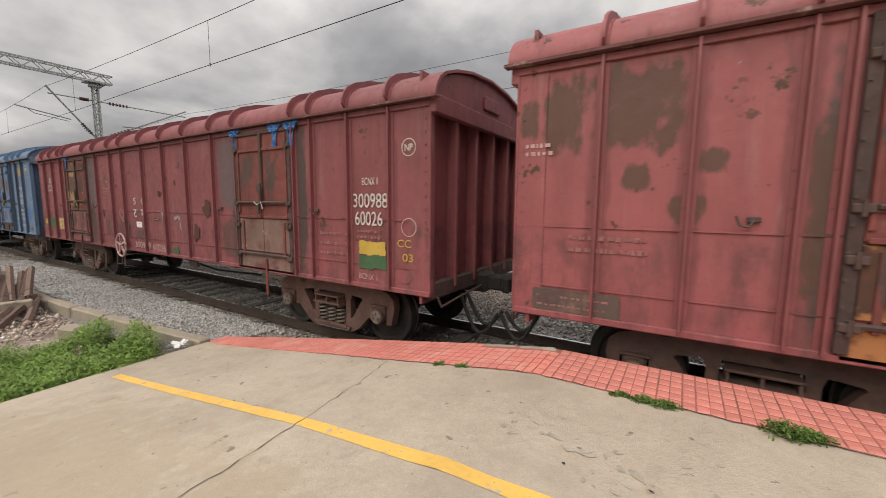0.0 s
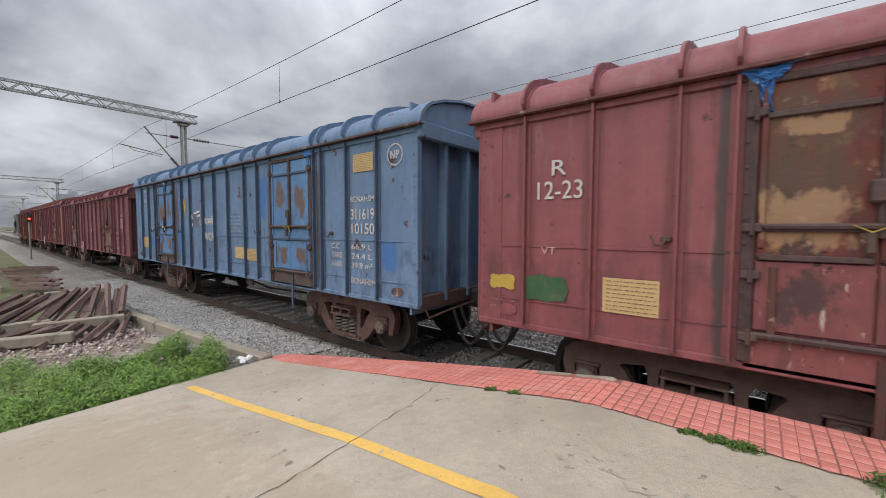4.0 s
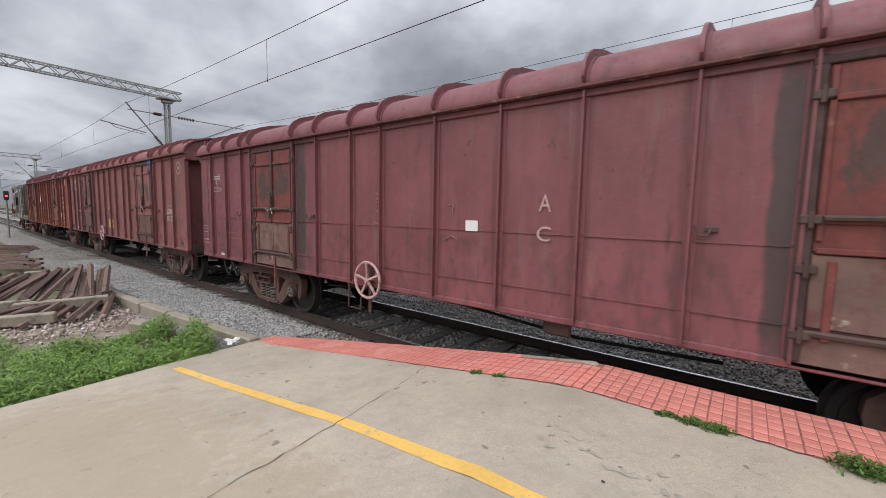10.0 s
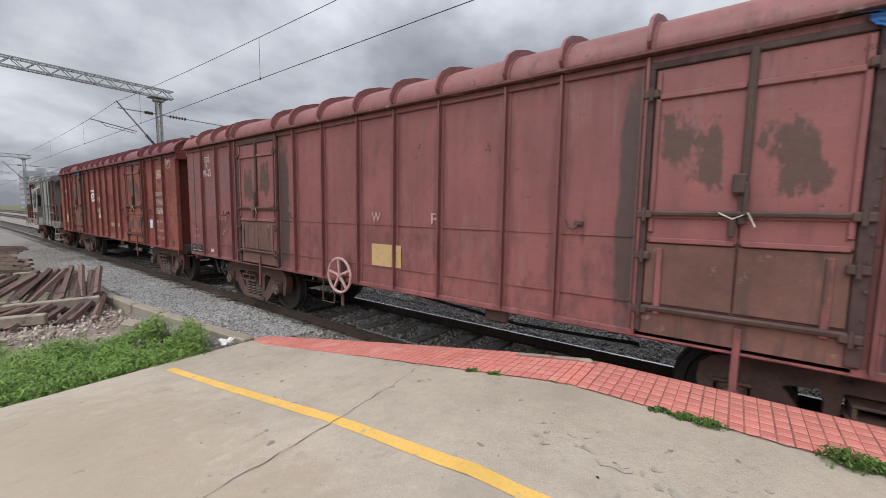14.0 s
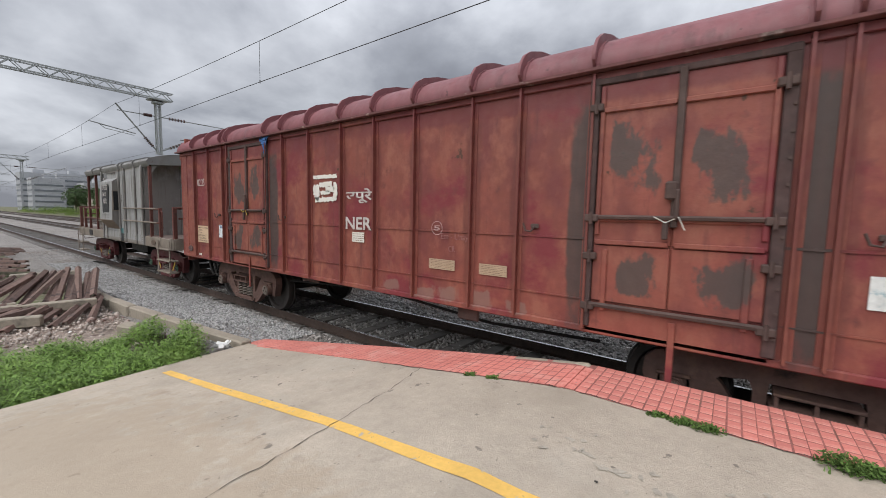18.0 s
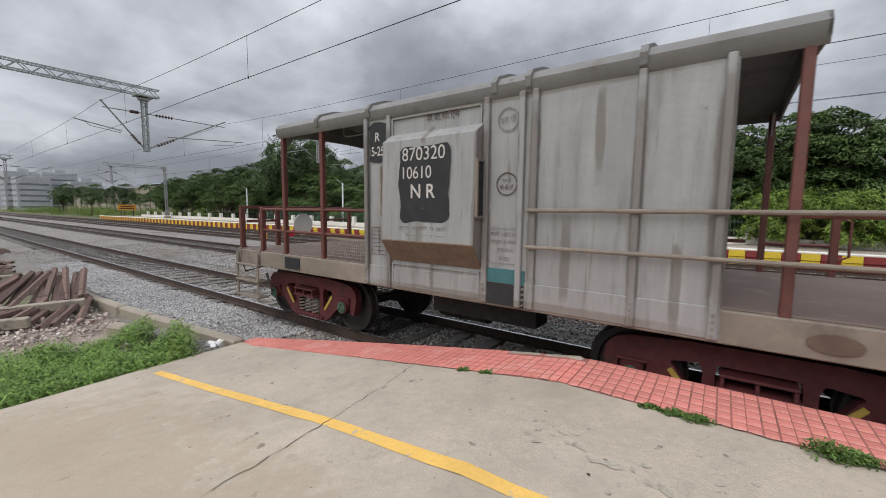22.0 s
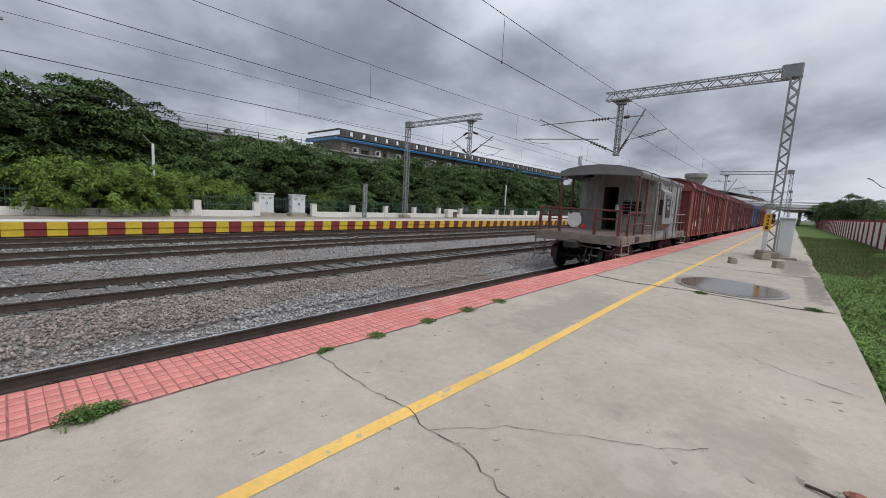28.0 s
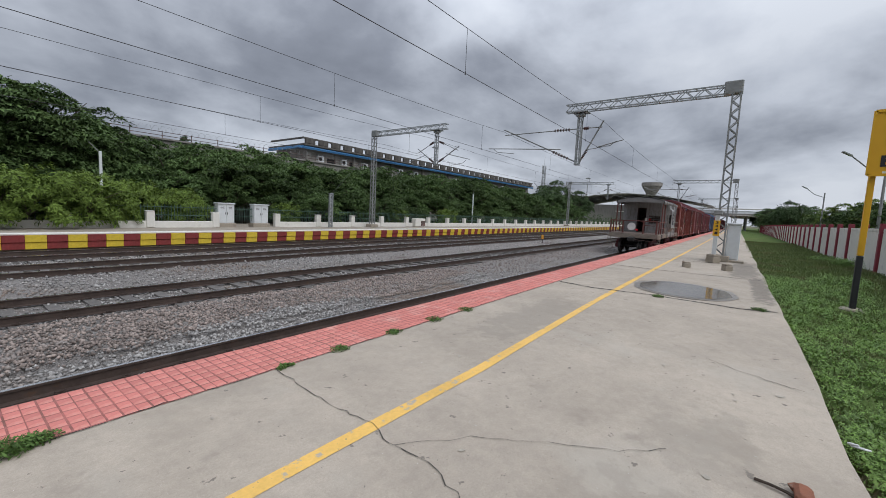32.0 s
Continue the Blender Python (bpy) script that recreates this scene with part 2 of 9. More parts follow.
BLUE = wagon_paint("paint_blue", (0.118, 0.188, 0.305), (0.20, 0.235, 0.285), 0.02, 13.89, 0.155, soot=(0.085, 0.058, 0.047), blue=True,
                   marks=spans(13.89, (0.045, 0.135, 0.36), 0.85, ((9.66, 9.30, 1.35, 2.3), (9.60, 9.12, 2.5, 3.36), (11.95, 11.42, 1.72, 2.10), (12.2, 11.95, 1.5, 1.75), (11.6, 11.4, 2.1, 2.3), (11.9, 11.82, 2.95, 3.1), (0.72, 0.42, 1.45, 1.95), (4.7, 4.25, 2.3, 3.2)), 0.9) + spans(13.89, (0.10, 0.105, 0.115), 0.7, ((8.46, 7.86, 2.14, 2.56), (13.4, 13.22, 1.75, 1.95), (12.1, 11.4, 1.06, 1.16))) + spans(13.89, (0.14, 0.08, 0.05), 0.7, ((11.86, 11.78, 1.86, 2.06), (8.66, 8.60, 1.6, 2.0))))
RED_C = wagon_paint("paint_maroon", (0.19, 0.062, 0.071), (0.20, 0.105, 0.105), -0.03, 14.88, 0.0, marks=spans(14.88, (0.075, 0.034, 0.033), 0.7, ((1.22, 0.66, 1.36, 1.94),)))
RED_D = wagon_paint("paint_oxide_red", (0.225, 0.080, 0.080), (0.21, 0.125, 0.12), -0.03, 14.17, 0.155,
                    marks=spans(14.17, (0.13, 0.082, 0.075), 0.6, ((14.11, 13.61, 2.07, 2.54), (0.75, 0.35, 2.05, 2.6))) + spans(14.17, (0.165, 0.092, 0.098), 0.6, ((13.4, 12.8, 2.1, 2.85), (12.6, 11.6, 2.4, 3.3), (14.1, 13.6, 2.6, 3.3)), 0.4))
RED_E = mat("paint_orange_red", (0.225, 0.062, 0.044), 0.62, grain=((0.45, 0.2), (1.7, 0.15, V), (14, 0.08)), spots=((1.1, 0.46, 0.62, (0.155, 0.036, 0.034), (1.3, 1.3, 0.9)), (2.6, 0.50, 0.66, (0.27, 0.092, 0.062), (1.2, 1.2, 0.8)), (0.75, 0.52, 0.60, (0.175, 0.026, 0.033), (1.0, 1.0, 1.2)), (2.4, 0.58, 0.74, (0.11, 0.030, 0.03), V), (3.4, 0.60, 0.72, (0.13, 0.036, 0.032)), (3.1, 0.67, 0.70, RUST), (17, 0.71, 0.73, RUST)), bump=((2.5, 0.010), (30, 0.0006)),
            stains=wagon_stains(14.04, 0.155, (0.20, 0.05, 0.04), GREY_SOOT) + door_wear(14.04, (0.055, 0.048, 0.044)) + spans(14.04, (0.145, 0.030, 0.034), 0.75, ((14.0, 8.0, 3.2, 3.56), (8.2, 0.04, 3.25, 3.56)), 0.35) + spans(14.04, (0.22, 0.13, 0.108), 0.7, ((6.9, 6.6, 1.07, 1.2), (6.4, 5.95, 1.06, 1.16), (5.95, 5.6, 1.07, 1.22), (5.4, 5.1, 1.07, 1.24), (4.9, 4.65, 1.07, 1.18)), 1.2))
GUTTER_R = mat("gutter_red_grime", (0.135, 0.05, 0.05), 0.8, grain=((2, 0.3), (12, 0.25)), spots=((5, 0.58, 0.66, (0.28, 0.19, 0.17)), (2.2, 0.58, 0.68, (0.045, 0.028, 0.026))), bump=((20, 0.004),))
FLAP_INK = mat("faded_brown_ink", (0.19, 0.12, 0.075), 0.85, grain=((9, 0.25),))
OCHRE_N = mat("pale_ochre_notice", (0.47, 0.33, 0.155), 0.8, grain=((3, 0.15), (25, 0.12)), spots=((6, 0.6, 0.72, (0.30, 0.22, 0.13)),))
GUTTER = mat("gutter_grime", (0.085, 0.05, 0.048), 0.8, grain=((2, 0.3), (12, 0.25)), spots=((5, 0.56, 0.64, (0.30, 0.22, 0.20)), (2.2, 0.6, 0.7, (0.03, 0.024, 0.022))), bump=((20, 0.004),))
CAP = mat("axle_cap_steel", (0.21, 0.175, 0.15), 0.6, 0.2, grain=((9, 0.3),), spots=((12, 0.55, 0.68, (0.07, 0.05, 0.04)),))
PALE_RUN = mat("pale_limescale_run", (0.27, 0.20, 0.195), 0.85, grain=((3, 0.3), (14, 0.2)), spots=((4, 0.5, 0.62, (0.19, 0.10, 0.105), V),))
OFFICE = mat("office_grey_render", (0.36, 0.37, 0.39), 0.8, grain=((0.1, 0.15), (0.6, 0.1)))
SOOTY = mat("soot_stain", (0.062, 0.036, 0.034), 0.85, grain=((1.5, 0.3), (12, 0.25)), spots=((3, 0.54, 0.68, (0.10, 0.05, 0.045), V),), bump=((20, 0.002),))
SCAB = mat("rust_scab", (0.075, 0.03, 0.022), 0.9, grain=((9, 0.3),), bump=((30, 0.003),))
SCRAPE = mat("scraped_paint", (0.42, 0.33, 0.30), 0.85, grain=((6, 0.2), (30, 0.2)), spots=((9, 0.58, 0.68, (0.26, 0.12, 0.11)),))
BLUE_POST = mat("blue_post_grimy", (0.055, 0.085, 0.14), 0.7, grain=((1.5, 0.3), (9, 0.2)), spots=((4, 0.56, 0.68, (0.075, 0.045, 0.035)),))
BLUE_N = mat("blue_touch_up", (0.06, 0.135, 0.285), 0.55, grain=((2, 0.2), (14, 0.1)), spots=((4, 0.56, 0.7, (0.085, 0.15, 0.27)),))
PINK_B = mat("faded_white_on_blue", (0.30, 0.37, 0.46), 0.8, grain=((8, 0.2),), spots=((10, 0.55, 0.66, (0.10, 0.17, 0.29)),))
PALE_INK = mat("faded_grey_ink", (0.165, 0.148, 0.14), 0.8, grain=((9, 0.2),), spots=((11, 0.54, 0.64, (0.25, 0.245, 0.24)),))
GREY_V = mat("paint_van_grey", (0.27, 0.267, 0.265), 0.6, grain=((0.7, 0.14), (2.0, 0.14, V)), spots=((2.4, 0.52, 0.8, (0.14, 0.13, 0.12), V), (1.3, 0.56, 0.75, (0.33, 0.33, 0.325), V), (5, 0.7, 0.76, (0.15, 0.09, 0.06)), (3.0, 0.60, 0.72, (0.15, 0.13, 0.115), (5, 5, 0.3))), bump=((5, 0.008),),
             stains=spans(10.17, (0.12, 0.10, 0.085), 0.65, ((3.88, 3.78, 1.1, 3.42), (2.86, 2.78, 1.1, 3.42), (2.24, 2.12, 1.1, 3.42), (4.46, 4.36, 1.1, 3.42), (5.98, 5.88, 1.1, 3.42), (6.4, 6.3, 1.1, 3.42), (3.5, 3.42, 1.2, 2.1), (3.2, 3.14, 2.4, 3.42), (2.5, 2.44, 1.1, 1.9), (5.2, 5.16, 1.1, 1.5), (5.22, 5.17, 2.95, 3.2)), 0.5) + spans(10.17, (0.15, 0.12, 0.095), 0.6, ((6.4, 2.1, 1.06, 1.16), (6.4, 2.1, 3.36, 3.46)), 0.35))
ROOF_V = mat("van_roof_grey", (0.19, 0.185, 0.18), 0.7, grain=((0.7, 0.18), (2.0, 0.14)), spots=((2.0, 0.5, 0.75, (0.11, 0.095, 0.085)), (5, 0.66, 0.74, (0.1, 0.06, 0.045))), bump=((8, 0.006),))
DIRTY_V = mat("van_underframe_dirt", (0.205, 0.172, 0.14), 0.8, grain=((1.1, 0.25), (9, 0.15)), spots=((2.1, 0.5, 0.7, (0.13, 0.105, 0.085)), (6, 0.66, 0.72, RUST)), bump=((12, 0.004),))
RAIL_RED = mat("van_rail_red", (0.115, 0.038, 0.03), 0.65, grain=((2, 0.25), (11, 0.15)), spots=((4, 0.6, 0.7, (0.06, 0.035, 0.03)),), bump=((30, 0.001),))
GRIME_BROWN = mat("grime_dark_brown", (0.085, 0.06, 0.052), 0.85, grain=((1.4, 0.35), (9, 0.25)), spots=((2.5, 0.52, 0.66, (0.2, 0.12, 0.1)), (4, 0.62, 0.7, RUST)), bump=((20, 0.002),))
FRAME_DARK = mat("frame_sooty", (0.075, 0.046, 0.040), 0.8, grain=((2, 0.3), (13, 0.2)), bump=((25, 0.002),))
BOGIE = mat("bogie_cast_steel", (0.125, 0.072, 0.06), 0.82, grain=((2.5, 0.35), (15, 0.2)), spots=((5, 0.55, 0.7, (0.17, 0.10, 0.07)), (3, 0.62, 0.75, (0.03, 0.026, 0.025))), bump=((25, 0.003),))
BOGIE_V = mat("bogie_red_steel", (0.10, 0.022, 0.024), 0.7, grain=((2.5, 0.3), (15, 0.2)), spots=((5, 0.58, 0.7, (0.035, 0.022, 0.02)),), bump=((25, 0.002),))
BLACK = mat("greasy_black", (0.018, 0.016, 0.015), 0.7, grain=((5, 0.4),), spots=((6, 0.6, 0.75, (0.06, 0.04, 0.03)),), bump=((30, 0.002),))
TYRE = mat("wheel_steel", (0.036, 0.031, 0.029), 0.55, 0.3, grain=((4, 0.3),), spots=((5, 0.6, 0.7, (0.08, 0.05, 0.035)),), bump=((40, 0.001),))
RAIL = mat("rail_rust", (0.062, 0.043, 0.035), 0.7, 0.2, grain=((3, 0.3), (25, 0.2)), spots=((7, 0.6, 0.7, (0.09, 0.05, 0.03)),), bump=((40, 0.001),))
RAILTOP = mat("rail_polished", (0.72, 0.72, 0.73), 0.25, 0.95, grain=((3, 0.15),))
SLEEPER = mat("concrete_sleeper", (0.135, 0.125, 0.115), 0.9, grain=((2, 0.3), (22, 0.2)), spots=((3, 0.55, 0.72, (0.045, 0.04, 0.037)),), bump=((40, 0.003),), rnd=0.15)
BROWN_STONE = mat("brown_ballast_stone", (0.255, 0.21, 0.185), 0.9, grain=((0.5, 0.16), (40, 0.2)), spots=((2.5, 0.55, 0.65, (0.30, 0.27, 0.25)),), bump=((60, 0.002),), island=0.5)
STONE = mat("ballast_stone", (0.305, 0.293, 0.28), 0.9, grain=((0.35, 0.14), (40, 0.2)), spots=((0.22, 0.50, 0.62, (0.255, 0.205, 0.17)),), bump=((60, 0.002),), island=0.5)
FRESH = mat("fresh_ballast_stone", (0.315, 0.31, 0.305), 0.9, grain=((0.35, 0.14), (40, 0.2)), bump=((60, 0.002),), island=0.5)
BED = mat("ballast_bed", (0.235, 0.215, 0.197), 0.95, grain=((0.4, 0.2), (16, 0.45), (60, 0.4)), spots=((0.25, 0.55, 0.68, (0.125, 0.095, 0.08)), (19, 0.53, 0.57, (0.30, 0.28, 0.265)), (24, 0.56, 0.60, (0.07, 0.062, 0.057)), (31, 0.58, 0.61, (0.26, 0.24, 0.225))), bump=((26, 0.05), (90, 0.012)))
CONCRETE = mat("platform_concrete", (0.405, 0.350, 0.284), 0.88, grain=((0.35, 0.14), (2.2, 0.11), (14, 0.08), (60, 0.10), (150, 0.12)),
               spots=((0.9, 0.52, 0.78, (0.315, 0.27, 0.215)), (3.2, 0.60, 0.74, (0.31, 0.265, 0.215)), (0.6, 0.56, 0.85, (0.47, 0.43, 0.365)), (7, 0.645, 0.67, (0.20, 0.175, 0.145)), (26, 0.68, 0.70, (0.13, 0.115, 0.10)), (34, 0.69, 0.71, (0.58, 0.55, 0.5))), bump=((30, 0.004), (120, 0.002)),
               stains=((17.5, -0.35, 3.2, 0.45, (0.17, 0.15, 0.125), 0.7, 0.8), (12.5, -0.62, 2.6, 0.2, (0.16, 0.14, 0.115), 0.7, 0.8), (21, 0.6, 2.5, 0.5, (0.20, 0.175, 0.145), 0.6, 0.8), (-3.6, 0.1, 2.4, 1.5, (0.37, 0.295, 0.215), 0.6, 0.8), (2.4, 0.2, 0.5, 0.5, (0.24, 0.21, 0.17), 0.22, 1.6), (3.6, 0.05, 0.6, 0.35, (0.25, 0.22, 0.18), 0.25, 1.6), (6.0, 2.3, 1.6, 0.4, (0.29, 0.255, 0.21), 0.6, 1.0)), flat=True)
YELLOW = mat("yellow_line_paint", (0.74, 0.46, 0.115), 0.75, grain=((2, 0.12), (30, 0.1)), spots=((9, 0.60, 0.65, (0.43, 0.38, 0.31)), (30, 0.64, 0.68, (0.36, 0.27, 0.13))), bump=((60, 0.001),))
TILE = mat("red_paving_tile", (0.60, 0.205, 0.170), 0.8, grain=((0.7, 0.16), (5, 0.12), (40, 0.10)), spots=((2.5, 0.50, 0.70, (0.64, 0.34, 0.285)), (4, 0.62, 0.74, (0.36, 0.12, 0.10)), (12, 0.64, 0.68, (0.36, 0.27, 0.23))), bump=((70, 0.002),), rnd=0.10)
GROUT = mat("tile_grout", (0.34, 0.125, 0.108), 0.95, grain=((3, 0.3), (30, 0.3)), spots=((5, 0.5, 0.7, (0.17, 0.085, 0.065)),), bump=((50, 0.003),))
KERB = mat("weathered_kerb_concrete", (0.31, 0.27, 0.215), 0.9, grain=((1.5, 0.2), (20, 0.15)), spots=((3, 0.56, 0.75, (0.13, 0.115, 0.095)),), bump=((15, 0.006), (70, 0.002)))
SOIL = mat("soil_and_scrub", (0.125, 0.11, 0.07), 0.95, grain=((0.5, 0.3), (6, 0.35), (40, 0.3)), spots=((0.35, 0.46, 0.60, (0.085, 0.115, 0.034)), (2, 0.58, 0.66, (0.2, 0.165, 0.13))), bump=((6, 0.05), (40, 0.015)))
VERGE = mat("verge_turf", (0.085, 0.13, 0.035), 0.95, grain=((0.5, 0.25), (6, 0.3), (40, 0.3)), spots=((0.35, 0.52, 0.66, (0.13, 0.145, 0.05)), (2, 0.62, 0.72, (0.12, 0.10, 0.06))), bump=((6, 0.03), (40, 0.012)), spec=0.1)
DEBRIS = mat("pinkish_debris", (0.31, 0.25, 0.21), 0.95, grain=((1.2, 0.25), (9, 0.35), (40, 0.35)), spots=((7, 0.58, 0.62, (0.42, 0.37, 0.33)), (5, 0.60, 0.66, (0.13, 0.085, 0.07))), bump=((12, 0.03), (50, 0.01)))
SHED = mat("dull_blue_grey_sheet", (0.20, 0.25, 0.31), 0.6, grain=((0.2, 0.15), (1.5, 0.1)))
GLAZED = mat("grey_window_band", (0.14, 0.155, 0.17), 0.4, grain=((0.3, 0.2),))
COMPOUND = mat("stained_beige_wall", (0.27, 0.24, 0.20), 0.92, grain=((0.12, 0.2), (0.8, 0.15, V), (8, 0.1)), spots=((0.4, 0.52, 0.75, (0.16, 0.14, 0.115), V),))
GRASS = mat("grass_blades", (0.118, 0.162, 0.046), 0.75, grain=((0.6, 0.25),), spots=((0.9, 0.52, 0.66, (0.19, 0.185, 0.075)), (0.4, 0.56, 0.68, (0.14, 0.11, 0.06))), island=0.35)
WEED = mat("weed_leaves", (0.142, 0.245, 0.044), 0.65, grain=((1.1, 0.25),), spots=((0.8, 0.55, 0.7, (0.18, 0.27, 0.05)),), island=0.45)
LEAF = mat("tree_leaves", (0.072, 0.115, 0.038), 0.65, grain=((0.35, 0.35),), spots=((0.5, 0.55, 0.7, (0.085, 0.12, 0.028)),), island=0.5, rnd=0.35, spec=0.12)
LEAF2 = mat("bright_leaves", (0.118, 0.175, 0.034), 0.6, grain=((0.5, 0.25),), island=0.4, spec=0.12)
LEAF3 = mat("far_leaves", (0.064, 0.098, 0.042), 0.7, grain=((0.3, 0.3),), island=0.4, rnd=0.3, spec=0.12)
BARK = mat("bark", (0.09, 0.07, 0.055), 0.9, grain=((2, 0.3), (14, 0.2)), bump=((20, 0.01),))
WHITEWASH = mat("whitewash", (0.66, 0.64, 0.59), 0.85, grain=((0.7, 0.1), (9, 0.06)), spots=((1.6, 0.58, 0.8, (0.36, 0.34, 0.30)), (5, 0.66, 0.74, (0.2, 0.19, 0.17))), bump=((20, 0.003),))
KERB_YEL = mat("kerb_yellow", (0.58, 0.42, 0.03), 0.75, grain=((1.5, 0.16), (12, 0.1)), spots=((5, 0.64, 0.72, (0.2, 0.17, 0.08)),), bump=((25, 0.002),))
KERB_RED = mat("kerb_dark_red", (0.19, 0.026, 0.024), 0.75, grain=((1.5, 0.2), (12, 0.15)), spots=((5, 0.64, 0.72, (0.1, 0.06, 0.05)),), bump=((25, 0.002),))
GALV = mat("galvanised_steel", (0.33, 0.345, 0.345), 0.55, 0.35, grain=((1.2, 0.15), (9, 0.1)), bump=((40, 0.0005),))
GALV_D = mat("dull_galvanised_mast", (0.26, 0.265, 0.26), 0.65, 0.2, grain=((1.2, 0.2), (9, 0.1)))
WIRE = mat("wire", (0.05, 0.05, 0.052), 0.5, 0.6)
INSUL = mat("insulator_brown", (0.07, 0.03, 0.025), 0.3)
WHITE_T = mat("white_stencil_paint", (0.49, 0.45, 0.43), 0.8, grain=((6, 0.25),), spots=((14, 0.64, 0.72, (0.34, 0.22, 0.21)),))
FAINT = mat("nearly_lost_lettering", (0.27, 0.125, 0.12), 0.85, grain=((9, 0.3),), spots=((12, 0.5, 0.6, (0.2, 0.065, 0.065)),))
PINK_T = mat("faded_stencil_paint", (0.46, 0.30, 0.29), 0.8, grain=((6, 0.2),), spots=((10, 0.52, 0.66, (0.24, 0.09, 0.09)),))
BLACK_P = mat("black_patch_paint", (0.018, 0.018, 0.02), 0.7, grain=((3, 0.3),), spots=((7, 0.68, 0.75, (0.16, 0.16, 0.16)),))
GREEN_P = mat("green_patch_paint", (0.04, 0.10, 0.045), 0.8, grain=((3, 0.3),), spots=((4, 0.6, 0.72, (0.15, 0.1, 0.07)),))
OCHRE_P = mat("ochre_patch_paint", (0.44, 0.30, 0.06), 0.8, grain=((3, 0.2),), spots=((6, 0.6, 0.72, (0.22, 0.15, 0.07)),))
TARP = mat("blue_tarpaulin", (0.03, 0.13, 0.36), 0.45, grain=((9, 0.3),))
CANVAS = mat("aged_cream_paper", (0.42, 0.31, 0.215), 0.85, grain=((8, 0.15),))
CABINET = mat("cabinet_grey_paint", (0.60, 0.62, 0.625), 0.5, grain=((0.9, 0.08), (8, 0.05)), spots=((3, 0.66, 0.8, (0.3, 0.29, 0.27)),))
SIGN_Y = mat("sign_yellow_enamel", (0.66, 0.36, 0.012), 0.45, grain=((0.8, 0.08),), spots=((4, 0.68, 0.76, (0.35, 0.2, 0.04)),))
ORANGE = mat("orange_marker_paint", (0.55, 0.25, 0.02), 0.7, grain=((4, 0.2),), spots=((9, 0.62, 0.7, (0.2, 0.1, 0.03)),))
BLUE_S = mat("blue_steel_sheet", (0.06, 0.2, 0.42), 0.5, grain=((0.3, 0.1),))
GREYWALL = mat("stained_grey_plaster", (0.25, 0.235, 0.215), 0.92, grain=((0.12, 0.18), (0.8, 0.15, V), (8, 0.1)), spots=((0.5, 0.56, 0.75, (0.10, 0.095, 0.085), V),), bump=((10, 0.004),))
PARAPET = mat("blackened_parapet", (0.085, 0.078, 0.07), 0.92, grain=((0.3, 0.25), (2, 0.2)), spots=((1.2, 0.56, 0.7, (0.17, 0.155, 0.14), V),))
DARK = mat("dark_opening", (0.012, 0.012, 0.013), 0.9)
MAROON = mat("fence_maroon", (0.22, 0.03, 0.045), 0.75, grain=((1.2, 0.15), (9, 0.1)), spots=((4, 0.64, 0.74, (0.3, 0.22, 0.2)),))
RUSTED = mat("rusted_sleeper_steel", (0.135, 0.085, 0.07), 0.85, grain=((1.5, 0.3), (14, 0.25)), spots=((3, 0.56, 0.7, (0.05, 0.032, 0.028)),), bump=((30, 0.003),), rnd=0.3)
RUBBLE = mat("rubble", (0.44, 0.38, 0.335), 0.92, grain=((1.0, 0.3), (12, 0.25)), spots=((2.0, 0.56, 0.64, (0.22, 0.12, 0.10)), (3.1, 0.62, 0.68, (0.55, 0.5, 0.46))), bump=((20, 0.006),), island=0.4)
LITTER = mat("white_plastic_litter", (0.7, 0.7, 0.69), 0.5, grain=((9, 0.1),))
RED_CLOTH = mat("red_cloth", (0.6, 0.02, 0.03), 0.8, grain=((9, 0.2),))
LAMP_LIT = mat("lit_red_lens", (0.8, 0.02, 0.02), 0.3)
LAMP_LIT.node_tree.nodes["Principled BSDF"].inputs["Emission Color"].default_value = (1.0, 0.05, 0.03, 1)
LAMP_LIT.node_tree.nodes["Principled BSDF"].inputs["Emission Strength"].default_value = 3.0
WATER = mat("puddle_water", (0.15, 0.128, 0.10), 0.03, spec=1.0)
WETC = mat("wet_concrete", (0.21, 0.185, 0.155), 0.35, grain=((1.2, 0.2), (20, 0.1)), bump=((30, 0.002),))
FLAKE = mat("flaked_concrete", (0.37, 0.335, 0.28), 0.92, grain=((9, 0.25), (50, 0.2)), bump=((60, 0.003),))
TUFT = mat("tuft_leaves", (0.085, 0.145, 0.035), 0.7, grain=((3, 0.3),), island=0.5, spec=0.2)
CRACK = mat("crack_dirt", (0.045, 0.04, 0.034), 0.95, grain=((9, 0.3),))
BRICK = mat("broken_brick", (0.24, 0.095, 0.055), 0.9, grain=((9, 0.3),), spots=((12, 0.55, 0.7, (0.3, 0.22, 0.17)),), bump=((40, 0.006),))
WOODD = mat("dark_dry_stick", (0.05, 0.035, 0.025), 0.9, grain=((20, 0.3),))


